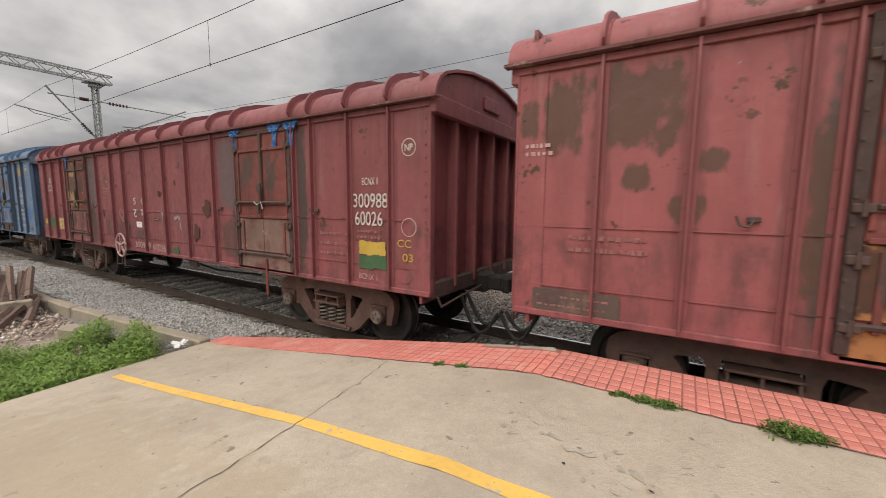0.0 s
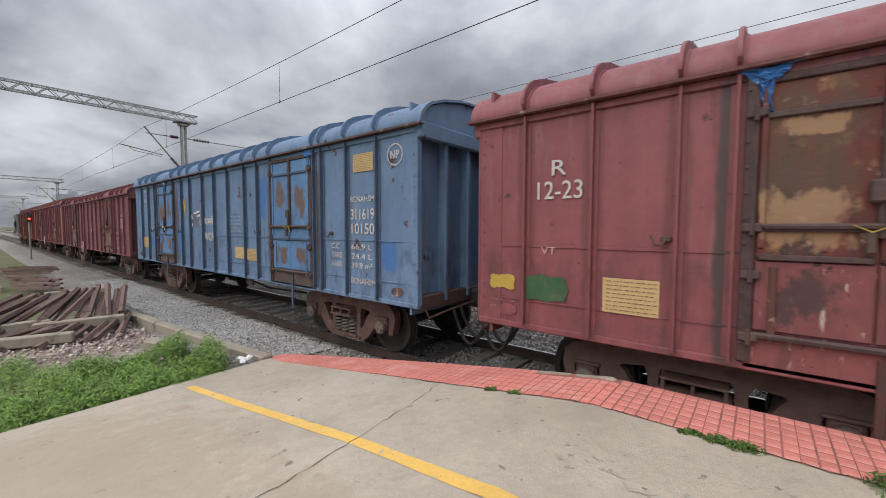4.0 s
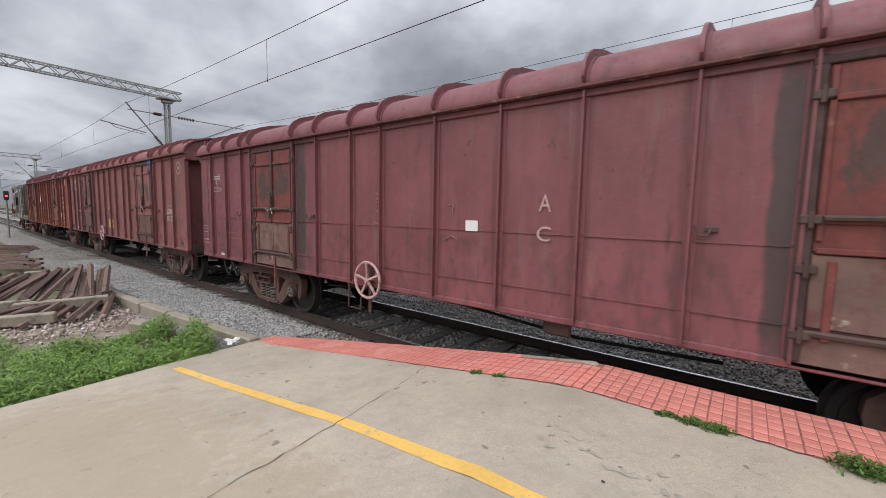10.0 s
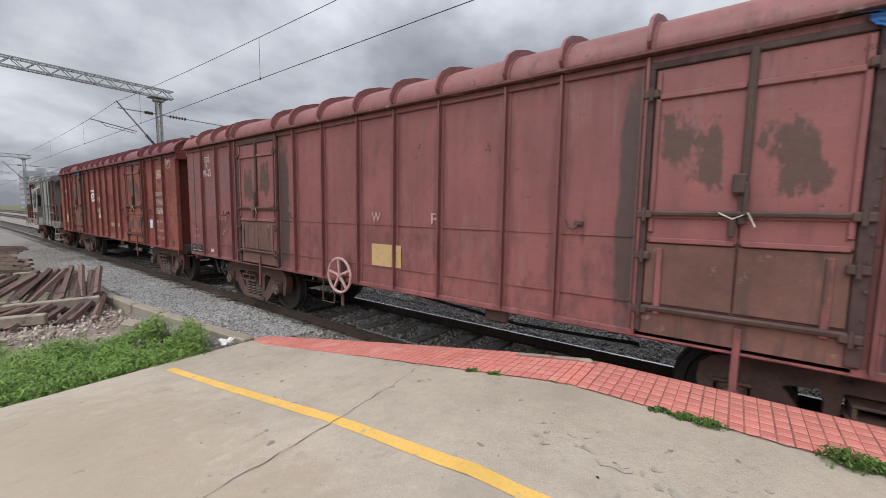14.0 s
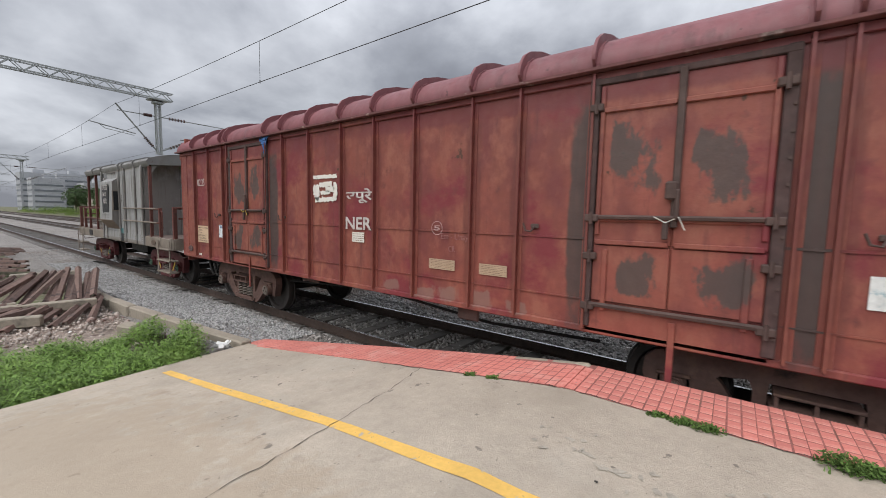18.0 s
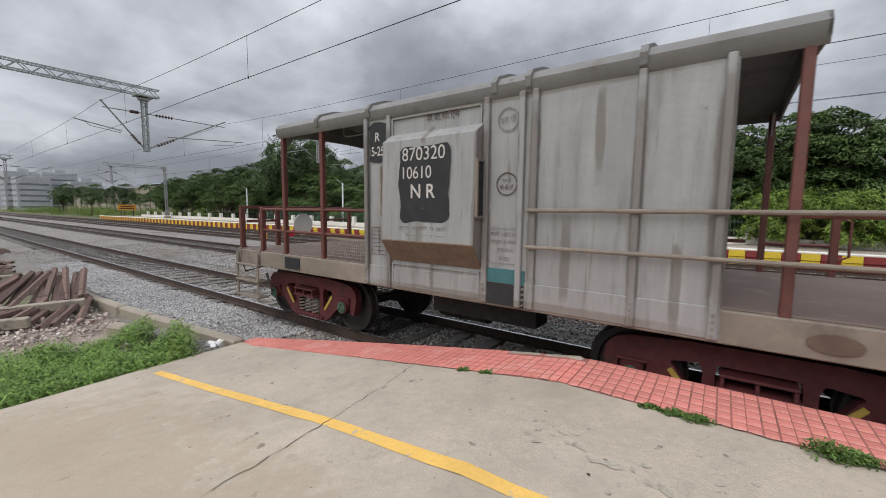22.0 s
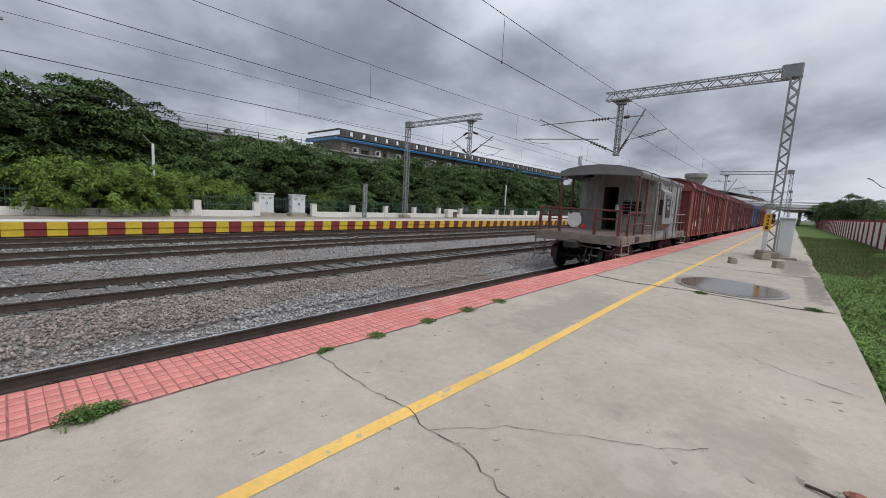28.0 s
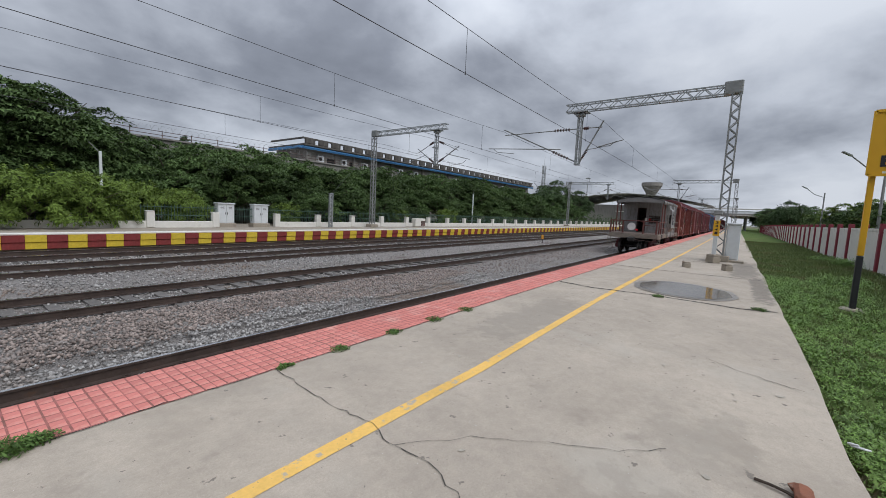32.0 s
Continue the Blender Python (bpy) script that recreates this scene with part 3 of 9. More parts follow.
# ---- building blocks ----
class Geo:
    """Gathers the corners and faces of one mesh."""

    def __init__(self):
        self.v, self.f = [], []

    def add(self, verts, faces):
        n = len(self.v)
        self.v += [tuple(p) for p in verts]
        self.f += [tuple(i + n for i in face) for face in faces]
        return self

    def box(self, c, s, m=None, b=0.0):
        """A box round c with the sizes s; b: width of its chamfer."""
        hx, hy, hz = s[0] / 2, s[1] / 2, s[2] / 2
        if not b:
            vs = [(x, y, z) for z in (-hz, hz) for x, y in ((-hx, -hy), (hx, -hy), (hx, hy), (-hx, hy))]
            fs = [(3, 2, 1, 0), (4, 5, 6, 7), (0, 1, 5, 4), (1, 2, 6, 5), (2, 3, 7, 6), (3, 0, 4, 7)]
        else:
            b = min(b, hx * 0.9, hy * 0.9, hz * 0.9)
            ring = lambda x, y: [(-x + b, -y), (x - b, -y), (x, -y + b), (x, y - b), (x - b, y), (-x + b, y), (-x, y - b), (-x, -y + b)]
            inner = [(px * (hx - b) / hx if abs(px) > hx - 1.5 * b else px, py * (hy - b) / hy if abs(py) > hy - 1.5 * b else py) for px, py in ring(hx, hy)]
            vs = [(x, y, -hz) for x, y in inner] + [(x, y, -hz + b) for x, y in ring(hx, hy)] + [(x, y, hz - b) for x, y in ring(hx, hy)] + [(x, y, hz) for x, y in inner]
            fs = [tuple(range(7, -1, -1)), tuple(range(24, 32))]
            for k in range(3):
                fs += [(k * 8 + i, k * 8 + (i + 1) % 8, k * 8 + 8 + (i + 1) % 8, k * 8 + 8 + i) for i in range(8)]
        c = Vector(c)
        vs = [c + (m @ Vector(p) if m else Vector(p)) for p in vs]
        return self.add(vs, fs)

    def cyl(self, p, q, r, n=10, r2=None, caps=True):
        p, q = Vector(p), Vector(q)
        r2 = r if r2 is None else r2
        z = (q - p).normalized()
        x = z.orthogonal().normalized()
        y = z.cross(x)
        vs = [o + (x * math.cos(2 * math.pi * i / n) + y * math.sin(2 * math.pi * i / n)) * k for o, k in ((p, r), (q, r2)) for i in range(n)]
        fs = [(i, (i + 1) % n, n + (i + 1) % n, n + i) for i in range(n)]
        if caps:
            fs += [tuple(range(n - 1, -1, -1)), tuple(range(n, 2 * n))]
        return self.add(vs, fs)

    def tube(self, path, r, n=6):
        """A round bar that follows the path in one piece."""
        pts = [Vector(p) for p in path]
        x = None
        vs = []
        for i, p in enumerate(pts):
            d = (pts[min(i + 1, len(pts) - 1)] - pts[max(i - 1, 0)])
            d = d.normalized() if d.length > 1e-9 else Vector((0, 0, 1))
            x = d.orthogonal().normalized() if x is None else (x - d * x.dot(d)).normalized()
            y = d.cross(x)
            vs += [p + (x * math.cos(2 * math.pi * k / n) + y * math.sin(2 * math.pi * k / n)) * r for k in range(n)]
        fs = [(i * n + k, i * n + (k + 1) % n, (i + 1) * n + (k + 1) % n, (i + 1) * n + k) for i in range(len(pts) - 1) for k in range(n)]
        fs += [tuple(range(n - 1, -1, -1)), tuple(range(len(vs) - n, len(vs)))]
        return self.add(vs, fs)

    def bars(self, path, w, h):
        """Square bars from point to point."""
        for a, b in zip(path, path[1:]):
            a, b = Vector(a), Vector(b)
            z = (b - a).normalized()
            x = z.cross(Vector((0, 0, 1)))
            x = Vector((1, 0, 0)) if x.length < 1e-4 else x.normalized()
            y = z.cross(x)
            vs = [o + x * sx * w / 2 + y * sy * h / 2 for o in (a, b) for sx, sy in ((-1, -1), (1, -1), (1, 1), (-1, 1))]
            self.add(vs, [(3, 2, 1, 0), (4, 5, 6, 7), (0, 1, 5, 4), (1, 2, 6, 5), (2, 3, 7, 6), (3, 0, 4, 7)])
        return self

    def prism(self, outline, axis, lo, hi):
        """An outline of two numbers a point, pushed along an axis from lo to hi."""
        n = len(outline)

        def at(a, b, t):
            return (t, a, b) if axis == "x" else (a, t, b) if axis == "y" else (a, b, t)
        vs = [at(a, b, t) for t in (lo, hi) for a, b in outline]
        fs = [(i, (i + 1) % n, n + (i + 1) % n, n + i) for i in range(n)] + [tuple(range(n - 1, -1, -1)), tuple(range(n, 2 * n))]
        return self.add(vs, fs)

    def sheet(self, fn, us, vs_):
        """A grid of points fn(u, v)."""
        nu, nv = len(us), len(vs_)
        return self.add([fn(u, v) for u in us for v in vs_], [(i * nv + j, (i + 1) * nv + j, (i + 1) * nv + j + 1, i * nv + j + 1) for i in range(nu - 1) for j in range(nv - 1)])

    def mesh(self, name, material, smooth=False):
        me = bpy.data.meshes.new(name)
        me.from_pydata(self.v, [], self.f)
        bm = bmesh.new()
        bm.from_mesh(me)
        bmesh.ops.recalc_face_normals(bm, faces=bm.faces)
        bm.to_mesh(me)
        bm.free()
        me.materials.append(material)
        if smooth:
            me.polygons.foreach_set("use_smooth", [True] * len(me.polygons))
            me.set_sharp_from_angle(angle=radians(35))
        return me


def raw_mesh(name, verts, faces, material):
    """A mesh from arrays, for many small loose pieces."""
    me = bpy.data.meshes.new(name)
    verts, faces = np.asarray(verts, np.float32).reshape(-1, 3), np.asarray(faces, np.int32)
    me.vertices.add(len(verts)); me.vertices.foreach_set("co", verts.ravel())
    me.loops.add(faces.size); me.loops.foreach_set("vertex_index", faces.ravel())
    me.polygons.add(len(faces)); me.polygons.foreach_set("loop_start", np.arange(0, faces.size, faces.shape[1], dtype=np.int32))
    me.update(calc_edges=True)
    me.materials.append(material)
    return me


def thing(name, label, category, m=None, group="", kind="", geo=None, material=None, smooth=False):
    """A top-level thing: an Empty that holds its parts, or one mesh."""
    ob = new(name, geo.mesh(name, material, smooth) if geo else None)
    if m: ob.matrix_basis = m
    return tagged(ob, label, category, group, kind)


def part(name, geo, material, parent, label="", smooth=False, m=None):
    ob = new(name, geo if isinstance(geo, bpy.types.Mesh) else geo.mesh(name, material, smooth))
    ob.parent = parent
    if m: ob.matrix_basis = m
    return tagged(ob, label)


def words(text, w, h, material, parent, m, label="", name="lettering", bold=0.0):
    """Painted words as a thin mesh w wide and h high; m places their lower left corner, facing -y."""
    cu = bpy.data.curves.new("words", "FONT")
    cu.body, cu.size, cu.extrude, cu.offset = text, 1.0, 0.0, bold
    ob = bpy.data.objects.new("words", cu)
    scene.collection.objects.link(ob)
    me = bpy.data.meshes.new_from_object(ob.evaluated_get(bpy.context.evaluated_depsgraph_get()))
    bpy.data.objects.remove(ob)
    bpy.data.curves.remove(cu)
    me.materials.clear()
    me.materials.append(material)
    co = np.empty(len(me.vertices) * 3)
    me.vertices.foreach_get("co", co)
    co = co.reshape(-1, 3)
    lo, hi = co.min(0), co.max(0)
    co = np.stack([(co[:, 0] - lo[0]) / (hi[0] - lo[0]) * w, 0 * co[:, 0], (co[:, 1] - lo[1]) / max(hi[1] - lo[1], 1e-6) * h], -1)
    me.vertices.foreach_set("co", co.ravel())
    me.update()
    return part(name, me, material, parent, label, m=m)


def smear(material, parent, x0, x1, z0, z1, y, label="", name="paint_patch", rag=0.06, seed=1, thick=0.002):
    """A ragged patch of paint on a side wall: a rounded rectangle with an uneven rim."""
    w, h = x1 - x0, z1 - z0
    r = min(w, h) * (0.10 + 0.9 * rag)
    pts = []
    for cx, cz, a0 in ((x1 - r, z1 - r, 0), (x0 + r, z1 - r, 90), (x0 + r, z0 + r, 180), (x1 - r, z0 + r, 270)):
        pts += [(cx + r * math.cos(radians(a0 + k * 30)), cz + r * math.sin(radians(a0 + k * 30))) for k in range(4)]
    rim = []
    for (ax, az), (bx, bz) in zip(pts, pts[1:] + pts[:1]):
        n = max(1, int(math.hypot(bx - ax, bz - az) / max(0.025, min(w, h) * 0.12)))
        rim += [(ax + (bx - ax) * k / n, az + (bz - az) * k / n) for k in range(n)]
    amp = rag * min(w, h) * 1.5
    wave = lambda a, b, q: noise.noise((a * 2.2 / min(w, h), b * 2.2 / min(w, h), seed * 3.1 + q)) + 0.6 * noise.noise((a * 7 / min(w, h), b * 7 / min(w, h), seed * 1.7 + q))
    rim = [(a + amp * wave(a, b, 0), b + amp * wave(a, b, 9)) for a, b in rim]
    return part(name, Geo().prism(rim, "y", y - thick, y), material, parent, label)


# ---- the ground, the tracks and the platforms ----
YC, PZ, EDGE = 5.459, 0.70, 3.90          # the train's track, the platform's height and edge
FZ = 0.58                                 # the far platform's height
TRACKS = ((4.657, 6.261), (10.058, 11.662), (15.45, 17.05), (19.35, 20.95))
RAMP_X, SLOPE, END_X = -1.1, 0.15, -6.3


def deck(x):
    return PZ if x > RAMP_X else PZ - SLOPE * (RAMP_X - x)


def wob(x, y, s=1.0):
    return noise.noise((x * s, y * s, 3.7))


def sunk(y):
    """The ballast lies a little lower between the rails, so that the sleepers show."""
    return 0.035 if any(a - 0.25 < y < b + 0.25 for a, b in TRACKS) else 0.0


def build_ground():
    g = Geo()
    xs = [-2500, -900, -300, -120, -60, -40] + [-30 + i for i in range(61)] + [40, 60, 120, 300, 900, 2500]
    ys = [-1500, -400, -100, -40, -20, -12, -8, -5, -3, -1, 0, 1, 2, 3, 5, 10, 15, 21, 24, 26, 30, 36, 44, 60, 120, 400, 1500]
    g.sheet(lambda x, y: (x, y, -0.34 + (0.05 * wob(x, y, 0.7) if abs(x) < 40 and abs(y) < 40 else 0)), xs, ys)
    thing("ground", "bare soil with patches of scrub and grass", "ground", kind="structure", geo=g, material=SOIL, smooth=True)
    b = Geo()
    bx = [-420, -200, -90, -50] + [-32 + 0.5 * i for i in range(129)] + [50, 90, 200, 420]
    by = [2.3, 2.8, 3.2, 3.6, 4.0, 4.4, 4.8, 5.2, 5.6, 6.0, 6.4, 6.8, 7.2, 7.7, 8.2, 8.7, 9.2, 9.7, 10.2, 10.7, 11.2, 11.7, 12.2, 12.8, 13.5, 14.3, 15, 15.6, 16.5, 17.4, 18.2, 19.2, 20.2, 21.2, 21.68]

    def bed(x, y):
        z = -0.185 + 0.035 * wob(x, y, 0.9) + 0.02 * wob(x, y, 3.1)
        if 7.2 < y < 9.4: z += 0.05
        if 12.4 < y < 15.2: z += 0.03
        if y < 2.6: z -= 0.2
        z -= sunk(y)
        return (x, y, z)
    b.sheet(bed, bx, by)
    thing("ballast_bed", "grey and brown crushed stone ballast between the tracks", "ballast", kind="structure", geo=b, material=BED, smooth=True)


def build_stones():
    rng = np.random.default_rng(5)
    ico = np.array([(0, 0, 1), (0.9, 0, 0.35), (0.28, 0.85, 0.3), (-0.72, 0.53, 0.4), (-0.72, -0.53, 0.25), (0.28, -0.85, 0.35), (0, 0, -0.8)], float)
    tri = np.array([(0, 1, 2), (0, 2, 3), (0, 3, 4), (0, 4, 5), (0, 5, 1), (6, 2, 1), (6, 3, 2), (6, 4, 3), (6, 5, 4), (6, 1, 5)])
    n = 110000
    u = rng.random(n)
    x = np.where(u < 0.55, rng.uniform(-12, 13, n), np.where(u < 0.75, rng.uniform(-20, -6, n), rng.uniform(-30, 45, n)))
    y = np.where((rng.random(n) < 0.80) | (x < -12), rng.uniform(2.8, 10.0, n), rng.uniform(10, 21.4, n))
    rail_y = np.array([r for t in TRACKS for r in t])
    keep = (np.abs(y[:, None] - rail_y).min(1) > 0.09) & ~((x > -6.4) & (y < EDGE + 0.03)) & ~((x < -6) & (y < 3.0))
    x, y = x[keep], y[keep]
    n = len(x)
    s = rng.uniform(0.018, 0.042, n) * np.where(y > 10, 1.2, np.where((x < -6) & (y < 4.2), 0.75, 1))
    z = np.array([-0.185 + 0.035 * wob(a, b, 0.9) + 0.02 * wob(a, b, 3.1) + (0.05 if 7.2 < b < 9.4 else 0) + (0.03 if 12.4 < b < 15.2 else 0) - sunk(b) for a, b in zip(x, y)]) + s * 0.35
    ang, sq = rng.uniform(0, 6.28, n), rng.uniform(0.6, 1.25, (n, 3))
    p = ico[None] * sq[:, None] * s[:, None, None] * rng.uniform(0.8, 1.2, (n, 7, 1))
    c, d = np.cos(ang)[:, None], np.sin(ang)[:, None]
    p = np.stack([p[..., 0] * c - p[..., 1] * d, p[..., 0] * d + p[..., 1] * c, p[..., 2]], -1) + np.stack([x, y, z], -1)[:, None]
    brown = (y + 0.35 * np.sin(x * 0.9) + rng.normal(0, 0.12, n) > 7.55) & (y < 9.9) & (x + 2.5 * rng.random(n) > -7)
    for nm, which, m_, lb in (("ballast_stones", ~brown, STONE, "loose grey crushed stones of the track ballast"), ("brown_ballast_stones", brown, BROWN_STONE, "older brownish crushed stones between the tracks")):
        q = p[which]
        f = (tri[None] + 7 * np.arange(len(q))[:, None, None]).reshape(-1, 3)
        tagged(new(nm, raw_mesh(nm, q, f, m_)), lb, "stones", kind="stuff")
    # a fresh load of paler stone on the shoulder beyond the ramp
    n = 26000
    x, y = -6.3 - 16 * rng.random(n) ** 1.2, rng.uniform(2.95, 4.38, n)
    s = rng.uniform(0.014, 0.032, n)
    z = np.array([-0.175 + 0.035 * wob(a, b, 0.9) + 0.02 * wob(a, b, 3.1) for a, b in zip(x, y)]) + s * 0.35
    p = ico[None] * rng.uniform(0.6, 1.25, (n, 1, 3)) * s[:, None, None] * rng.uniform(0.8, 1.2, (n, 7, 1)) + np.stack([x, y, z], -1)[:, None]
    f = (tri[None] + 7 * np.arange(n)[:, None, None]).reshape(-1, 3)
    tagged(new("shoulder_stones", raw_mesh("shoulder_stones", p, f, FRESH)), "pale fresh crushed stones on the ballast shoulder", "stones", kind="stuff")


RAIL_OUTLINE = [(-0.068, -0.165), (0.068, -0.165), (0.068, -0.153), (0.012, -0.138), (0.010, -0.04), (0.034, -0.028), (0.034, -0.004), (-0.034, -0.004), (-0.034, -0.028), (-0.010, -0.04), (-0.012, -0.138), (-0.068, -0.153)]


def build_tracks():
    spacing = 0.64
    sl = Geo()
    sl.prism([(-0.125, -0.36), (0.125, -0.36), (0.105, -0.168), (-0.105, -0.168)], "y", -1.34, 1.34)
    sl_me = sl.mesh("sleeper", SLEEPER)
    cg = Geo()
    for s in (-1, 1):
        cg.box((0, s * 0.085, -0.145), (0.10, 0.045, 0.03), b=0.008)
        cg.tube([(-0.05, s * 0.075, -0.125), (0.0, s * 0.12, -0.118), (0.05, s * 0.075, -0.125)], 0.011, 5)
    clip_me = cg.mesh("clip", RAIL)
    for k, (a, b) in enumerate(TRACKS):
        tr = thing("railway_track", "broad gauge railway track with rusty rails on concrete sleepers", "track", pose(0, (a + b) / 2, 0), group="parallel tracks", kind="structure")
        h = (b - a) / 2
        for s in (-h, h):
            r = part("rail", Geo().prism([(s + p, q) for p, q in RAIL_OUTLINE], "x", -420, 420), RAIL, tr)
            part("rail_head", Geo().box((0, s, -0.002), (840, 0.05, 0.0045)), RAILTOP, r, "polished running surface of the rail")
        near = []
        n = 0
        rest = Geo()
        lo, hi = ((-26, 40), (-22, 45), (-30, 40), (-30, 40))[k]
        i = int(-150 / spacing)
        while i * spacing < 190:
            x = i * spacing + 0.02 * wob(i, k, 1.7)
            i += 1
            if lo <= x <= hi and k < 2:
                s_ob = part("sleeper", sl_me, None, tr, m=pose(x, 0, 0, 0, 0, wob(i, k, 2.3) * 1.2))
                if k == 0 and -9 < x < 4 or k == 1 and abs(x) < 5:
                    for s in (-h, h):
                        part("rail_clip", clip_me, None, s_ob, m=pose(0, s, 0))
            else:
                rest.box((x, 0, -0.262), (0.23, 2.68, 0.19))
        tagged(part("distant_sleepers", rest, SLEEPER, tr), kind="stuff")


def build_platform():
    p = thing("platform", "low concrete platform that ramps down to the ground at its end", "platform", kind="structure")
    inner = 3.20
    # the slab, with a ramp at its end
    g = Geo()
    right = lambda x: (-0.80 + 0.06 * wob(x, 0, 0.35) + 0.02 * wob(x, 2, 2.2)) if x > -0.9 else -0.03 + 0.05 * wob(x, 2, 1.2) if x < -3.4 else -0.8 + 0.77 * (-0.9 - x) / 2.5
    xs = [END_X + 0.25 * i for i in range(22)] + [-0.95, -0.6, 0, 0.5, 1] + [1.5 + 0.5 * i for i in range(50)] + [30, 40, 60, 90, 140, 300]
    ys = [None, 0.15, 0.4, 0.7, 1.2, 1.7, 2.2, 2.7, inner]

    def top(x, y):
        if y is None: y = right(x)
        xx = x
        if x < END_X + 0.01: xx = x - 0.13 * (y - 0.0) / 3.0 + 0.03 * wob(y, x, 1.9)
        return (xx, y, deck(x) + 0.0015 * wob(x, y, 1.3))
    rows = [[top(x, y) for y in ys] for x in xs]
    nv = len(ys)
    g.add([q for r in rows for q in r], [(i * nv + j, (i + 1) * nv + j, (i + 1) * nv + j + 1, i * nv + j + 1) for i in range(len(xs) - 1) for j in range(nv - 1)])
    # skirts down to the ground
    edge = [r[0] for r in rows]
    g.add(edge + [(a, b, -0.5) for a, b, c in edge], [(i, i + 1, len(edge) + i + 1, len(edge) + i) for i in range(len(edge) - 1)])
    end = rows[0]
    g.add(end + [(a, b, -0.5) for a, b, c in end], [(i, i + 1, nv + i + 1, nv + i) for i in range(nv - 1)])
    part("slab", g, CONCRETE, p, smooth=True)
    # the bed of the tiled strip
    e = Geo()
    outer = lambda x: EDGE if x > -2 else EDGE - 0.045 * (-2 - x) - 0.012 * (-2 - x) ** 2 * 0.6
    ex = [END_X - 0.3 + 0.3 * i for i in range(20)] + [0, 2, 6, 12, 24, 40, 80, 140, 300]
    prof = lambda x: [(x, inner - 0.01, deck(x) + 0.004), (x, outer(x), deck(x) + 0.004), (x, outer(x), -0.5)]
    rr = [prof(x) for x in ex]
    e.add([q for r in rr for q in r], [(i * 3 + j, (i + 1) * 3 + j, (i + 1) * 3 + j + 1, i * 3 + j + 1) for i in range(len(ex) - 1) for j in range(2)])
    strip = part("tile_strip", e, GROUT, p, "red tiled warning strip along the platform edge")
    # coping stones bared near the ramp
    c = Geo()
    for k, x in enumerate((-1.66, -1.24)):
        c.box((x, EDGE - 0.035, deck(x) - 0.036), (0.40, 0.09, 0.09), pose(0, 0, 0, 0, -math.degrees(math.atan(SLOPE)) if x < RAMP_X else 0, 2).to_3x3(), b=0.02)
    part("coping", c, KERB, p, "chipped grey concrete coping")
    # the yellow line
    y = Geo()
    lx = [END_X + 0.30] + [END_X + 0.5 + 0.3 * i for i in range(16)] + [RAMP_X, -0.95, -0.8, -0.6, -0.3, 0, 0.3, 0.6, 0.9, 1.5, 2.2, 2.9, 3.6, 4.5, 5.5, 6.5, 7.6, 9, 10.5, 12, 20, 30, 60, 120, 300]
    bend_x, bend_y = (-6.0, -4.3, -2.4, -1.25, -0.8, 0.9, 3.6, 7.6, 12), (1.862, 1.835, 1.842, 1.768, 1.770, 1.862, 1.826, 1.905, 1.925)
    line = lambda x: (float(np.interp(x, bend_x, bend_y)) + 0.006 * wob(x, 5, 1.1), 0.055 + 0.008 * wob(x, 9, 3.0))
    for a, b in zip(lx, lx[1:]):
        (ya, wa), (yb, wb) = line(a), line(b)
        y.add([(a, ya - wa, deck(a) + 0.004), (a, ya + wa, deck(a) + 0.004), (b, yb + wb, deck(b) + 0.004), (b, yb - wb, deck(b) + 0.004)], [(0, 1, 2, 3)])
    part("yellow_line", y, YELLOW, p, "worn yellow painted safety line")
    # cracks and joints
    rng = random.Random(4)

    def crack(pts, w, nm="crack"):
        g = Geo()
        path = []
        for (ax, ay), (bx, by) in zip(pts, pts[1:]):
            n = max(3, int(math.hypot(bx - ax, by - ay) / 0.07))
            path += [(ax + (bx - ax) * i / n + rng.uniform(-1, 1) * 0.018, ay + (by - ay) * i / n + rng.uniform(-1, 1) * 0.018) for i in range(n)]
        path.append(pts[-1])
        for (ax, ay), (bx, by) in zip(path, path[1:]):
            d = math.hypot(bx - ax, by - ay) or 1
            k = w * rng.uniform(0.3, 1.1)
            nx, ny = -(by - ay) / d * k, (bx - ax) / d * k
            g.add([(ax - nx, ay - ny, deck(ax) + 0.0065), (ax + nx, ay + ny, deck(ax) + 0.0065), (bx + nx, by + ny, deck(bx) + 0.0065), (bx - nx, by - ny, deck(bx) + 0.0065)], [(0, 1, 2, 3)])
        part(nm, g, CRACK, p)
    crack([(-2.28, 0.6), (-2.33, 1.25), (-2.41, 1.81), (-2.50, 2.5), (-2.60, 2.95), (-2.66, 3.18)], 0.0035)
    crack([(2.27, 3.17), (2.22, 2.75), (2.19, 2.35), (2.22, 1.86), (2.12, 1.60), (2.15, 1.3), (2.02, 0.95), (1.98, 0.3)], 0.0038)
    crack([(2.12, 1.60), (2.55, 1.25), (2.75, 0.95), (3.05, 0.45), (3.3, 0.2)], 0.0022)
    crack([(-6.0, 3.195), (-3, 3.19), (0, 3.195), (4, 3.19), (9, 3.195), (16, 3.19), (30, 3.195)], 0.0055, "joint_dirt")
    crack([(9.3, 3.17), (9.1, 2.4), (9.3, 1.2), (9.2, -0.2), (9.4, -0.75)], 0.034, "slab_joint")
    crack([(14.2, 3.17), (14.1, 1.6), (14.3, -0.7)], 0.028, "slab_joint")
    crack([(18.6, 3.17), (18.6, -0.7)], 0.03, "slab_joint")
    crack([(5.2, -0.7), (5.4, -0.2), (5.6, 0.1)], 0.005)
    # dark stains and small pits
    st, fl = Geo(), Geo()

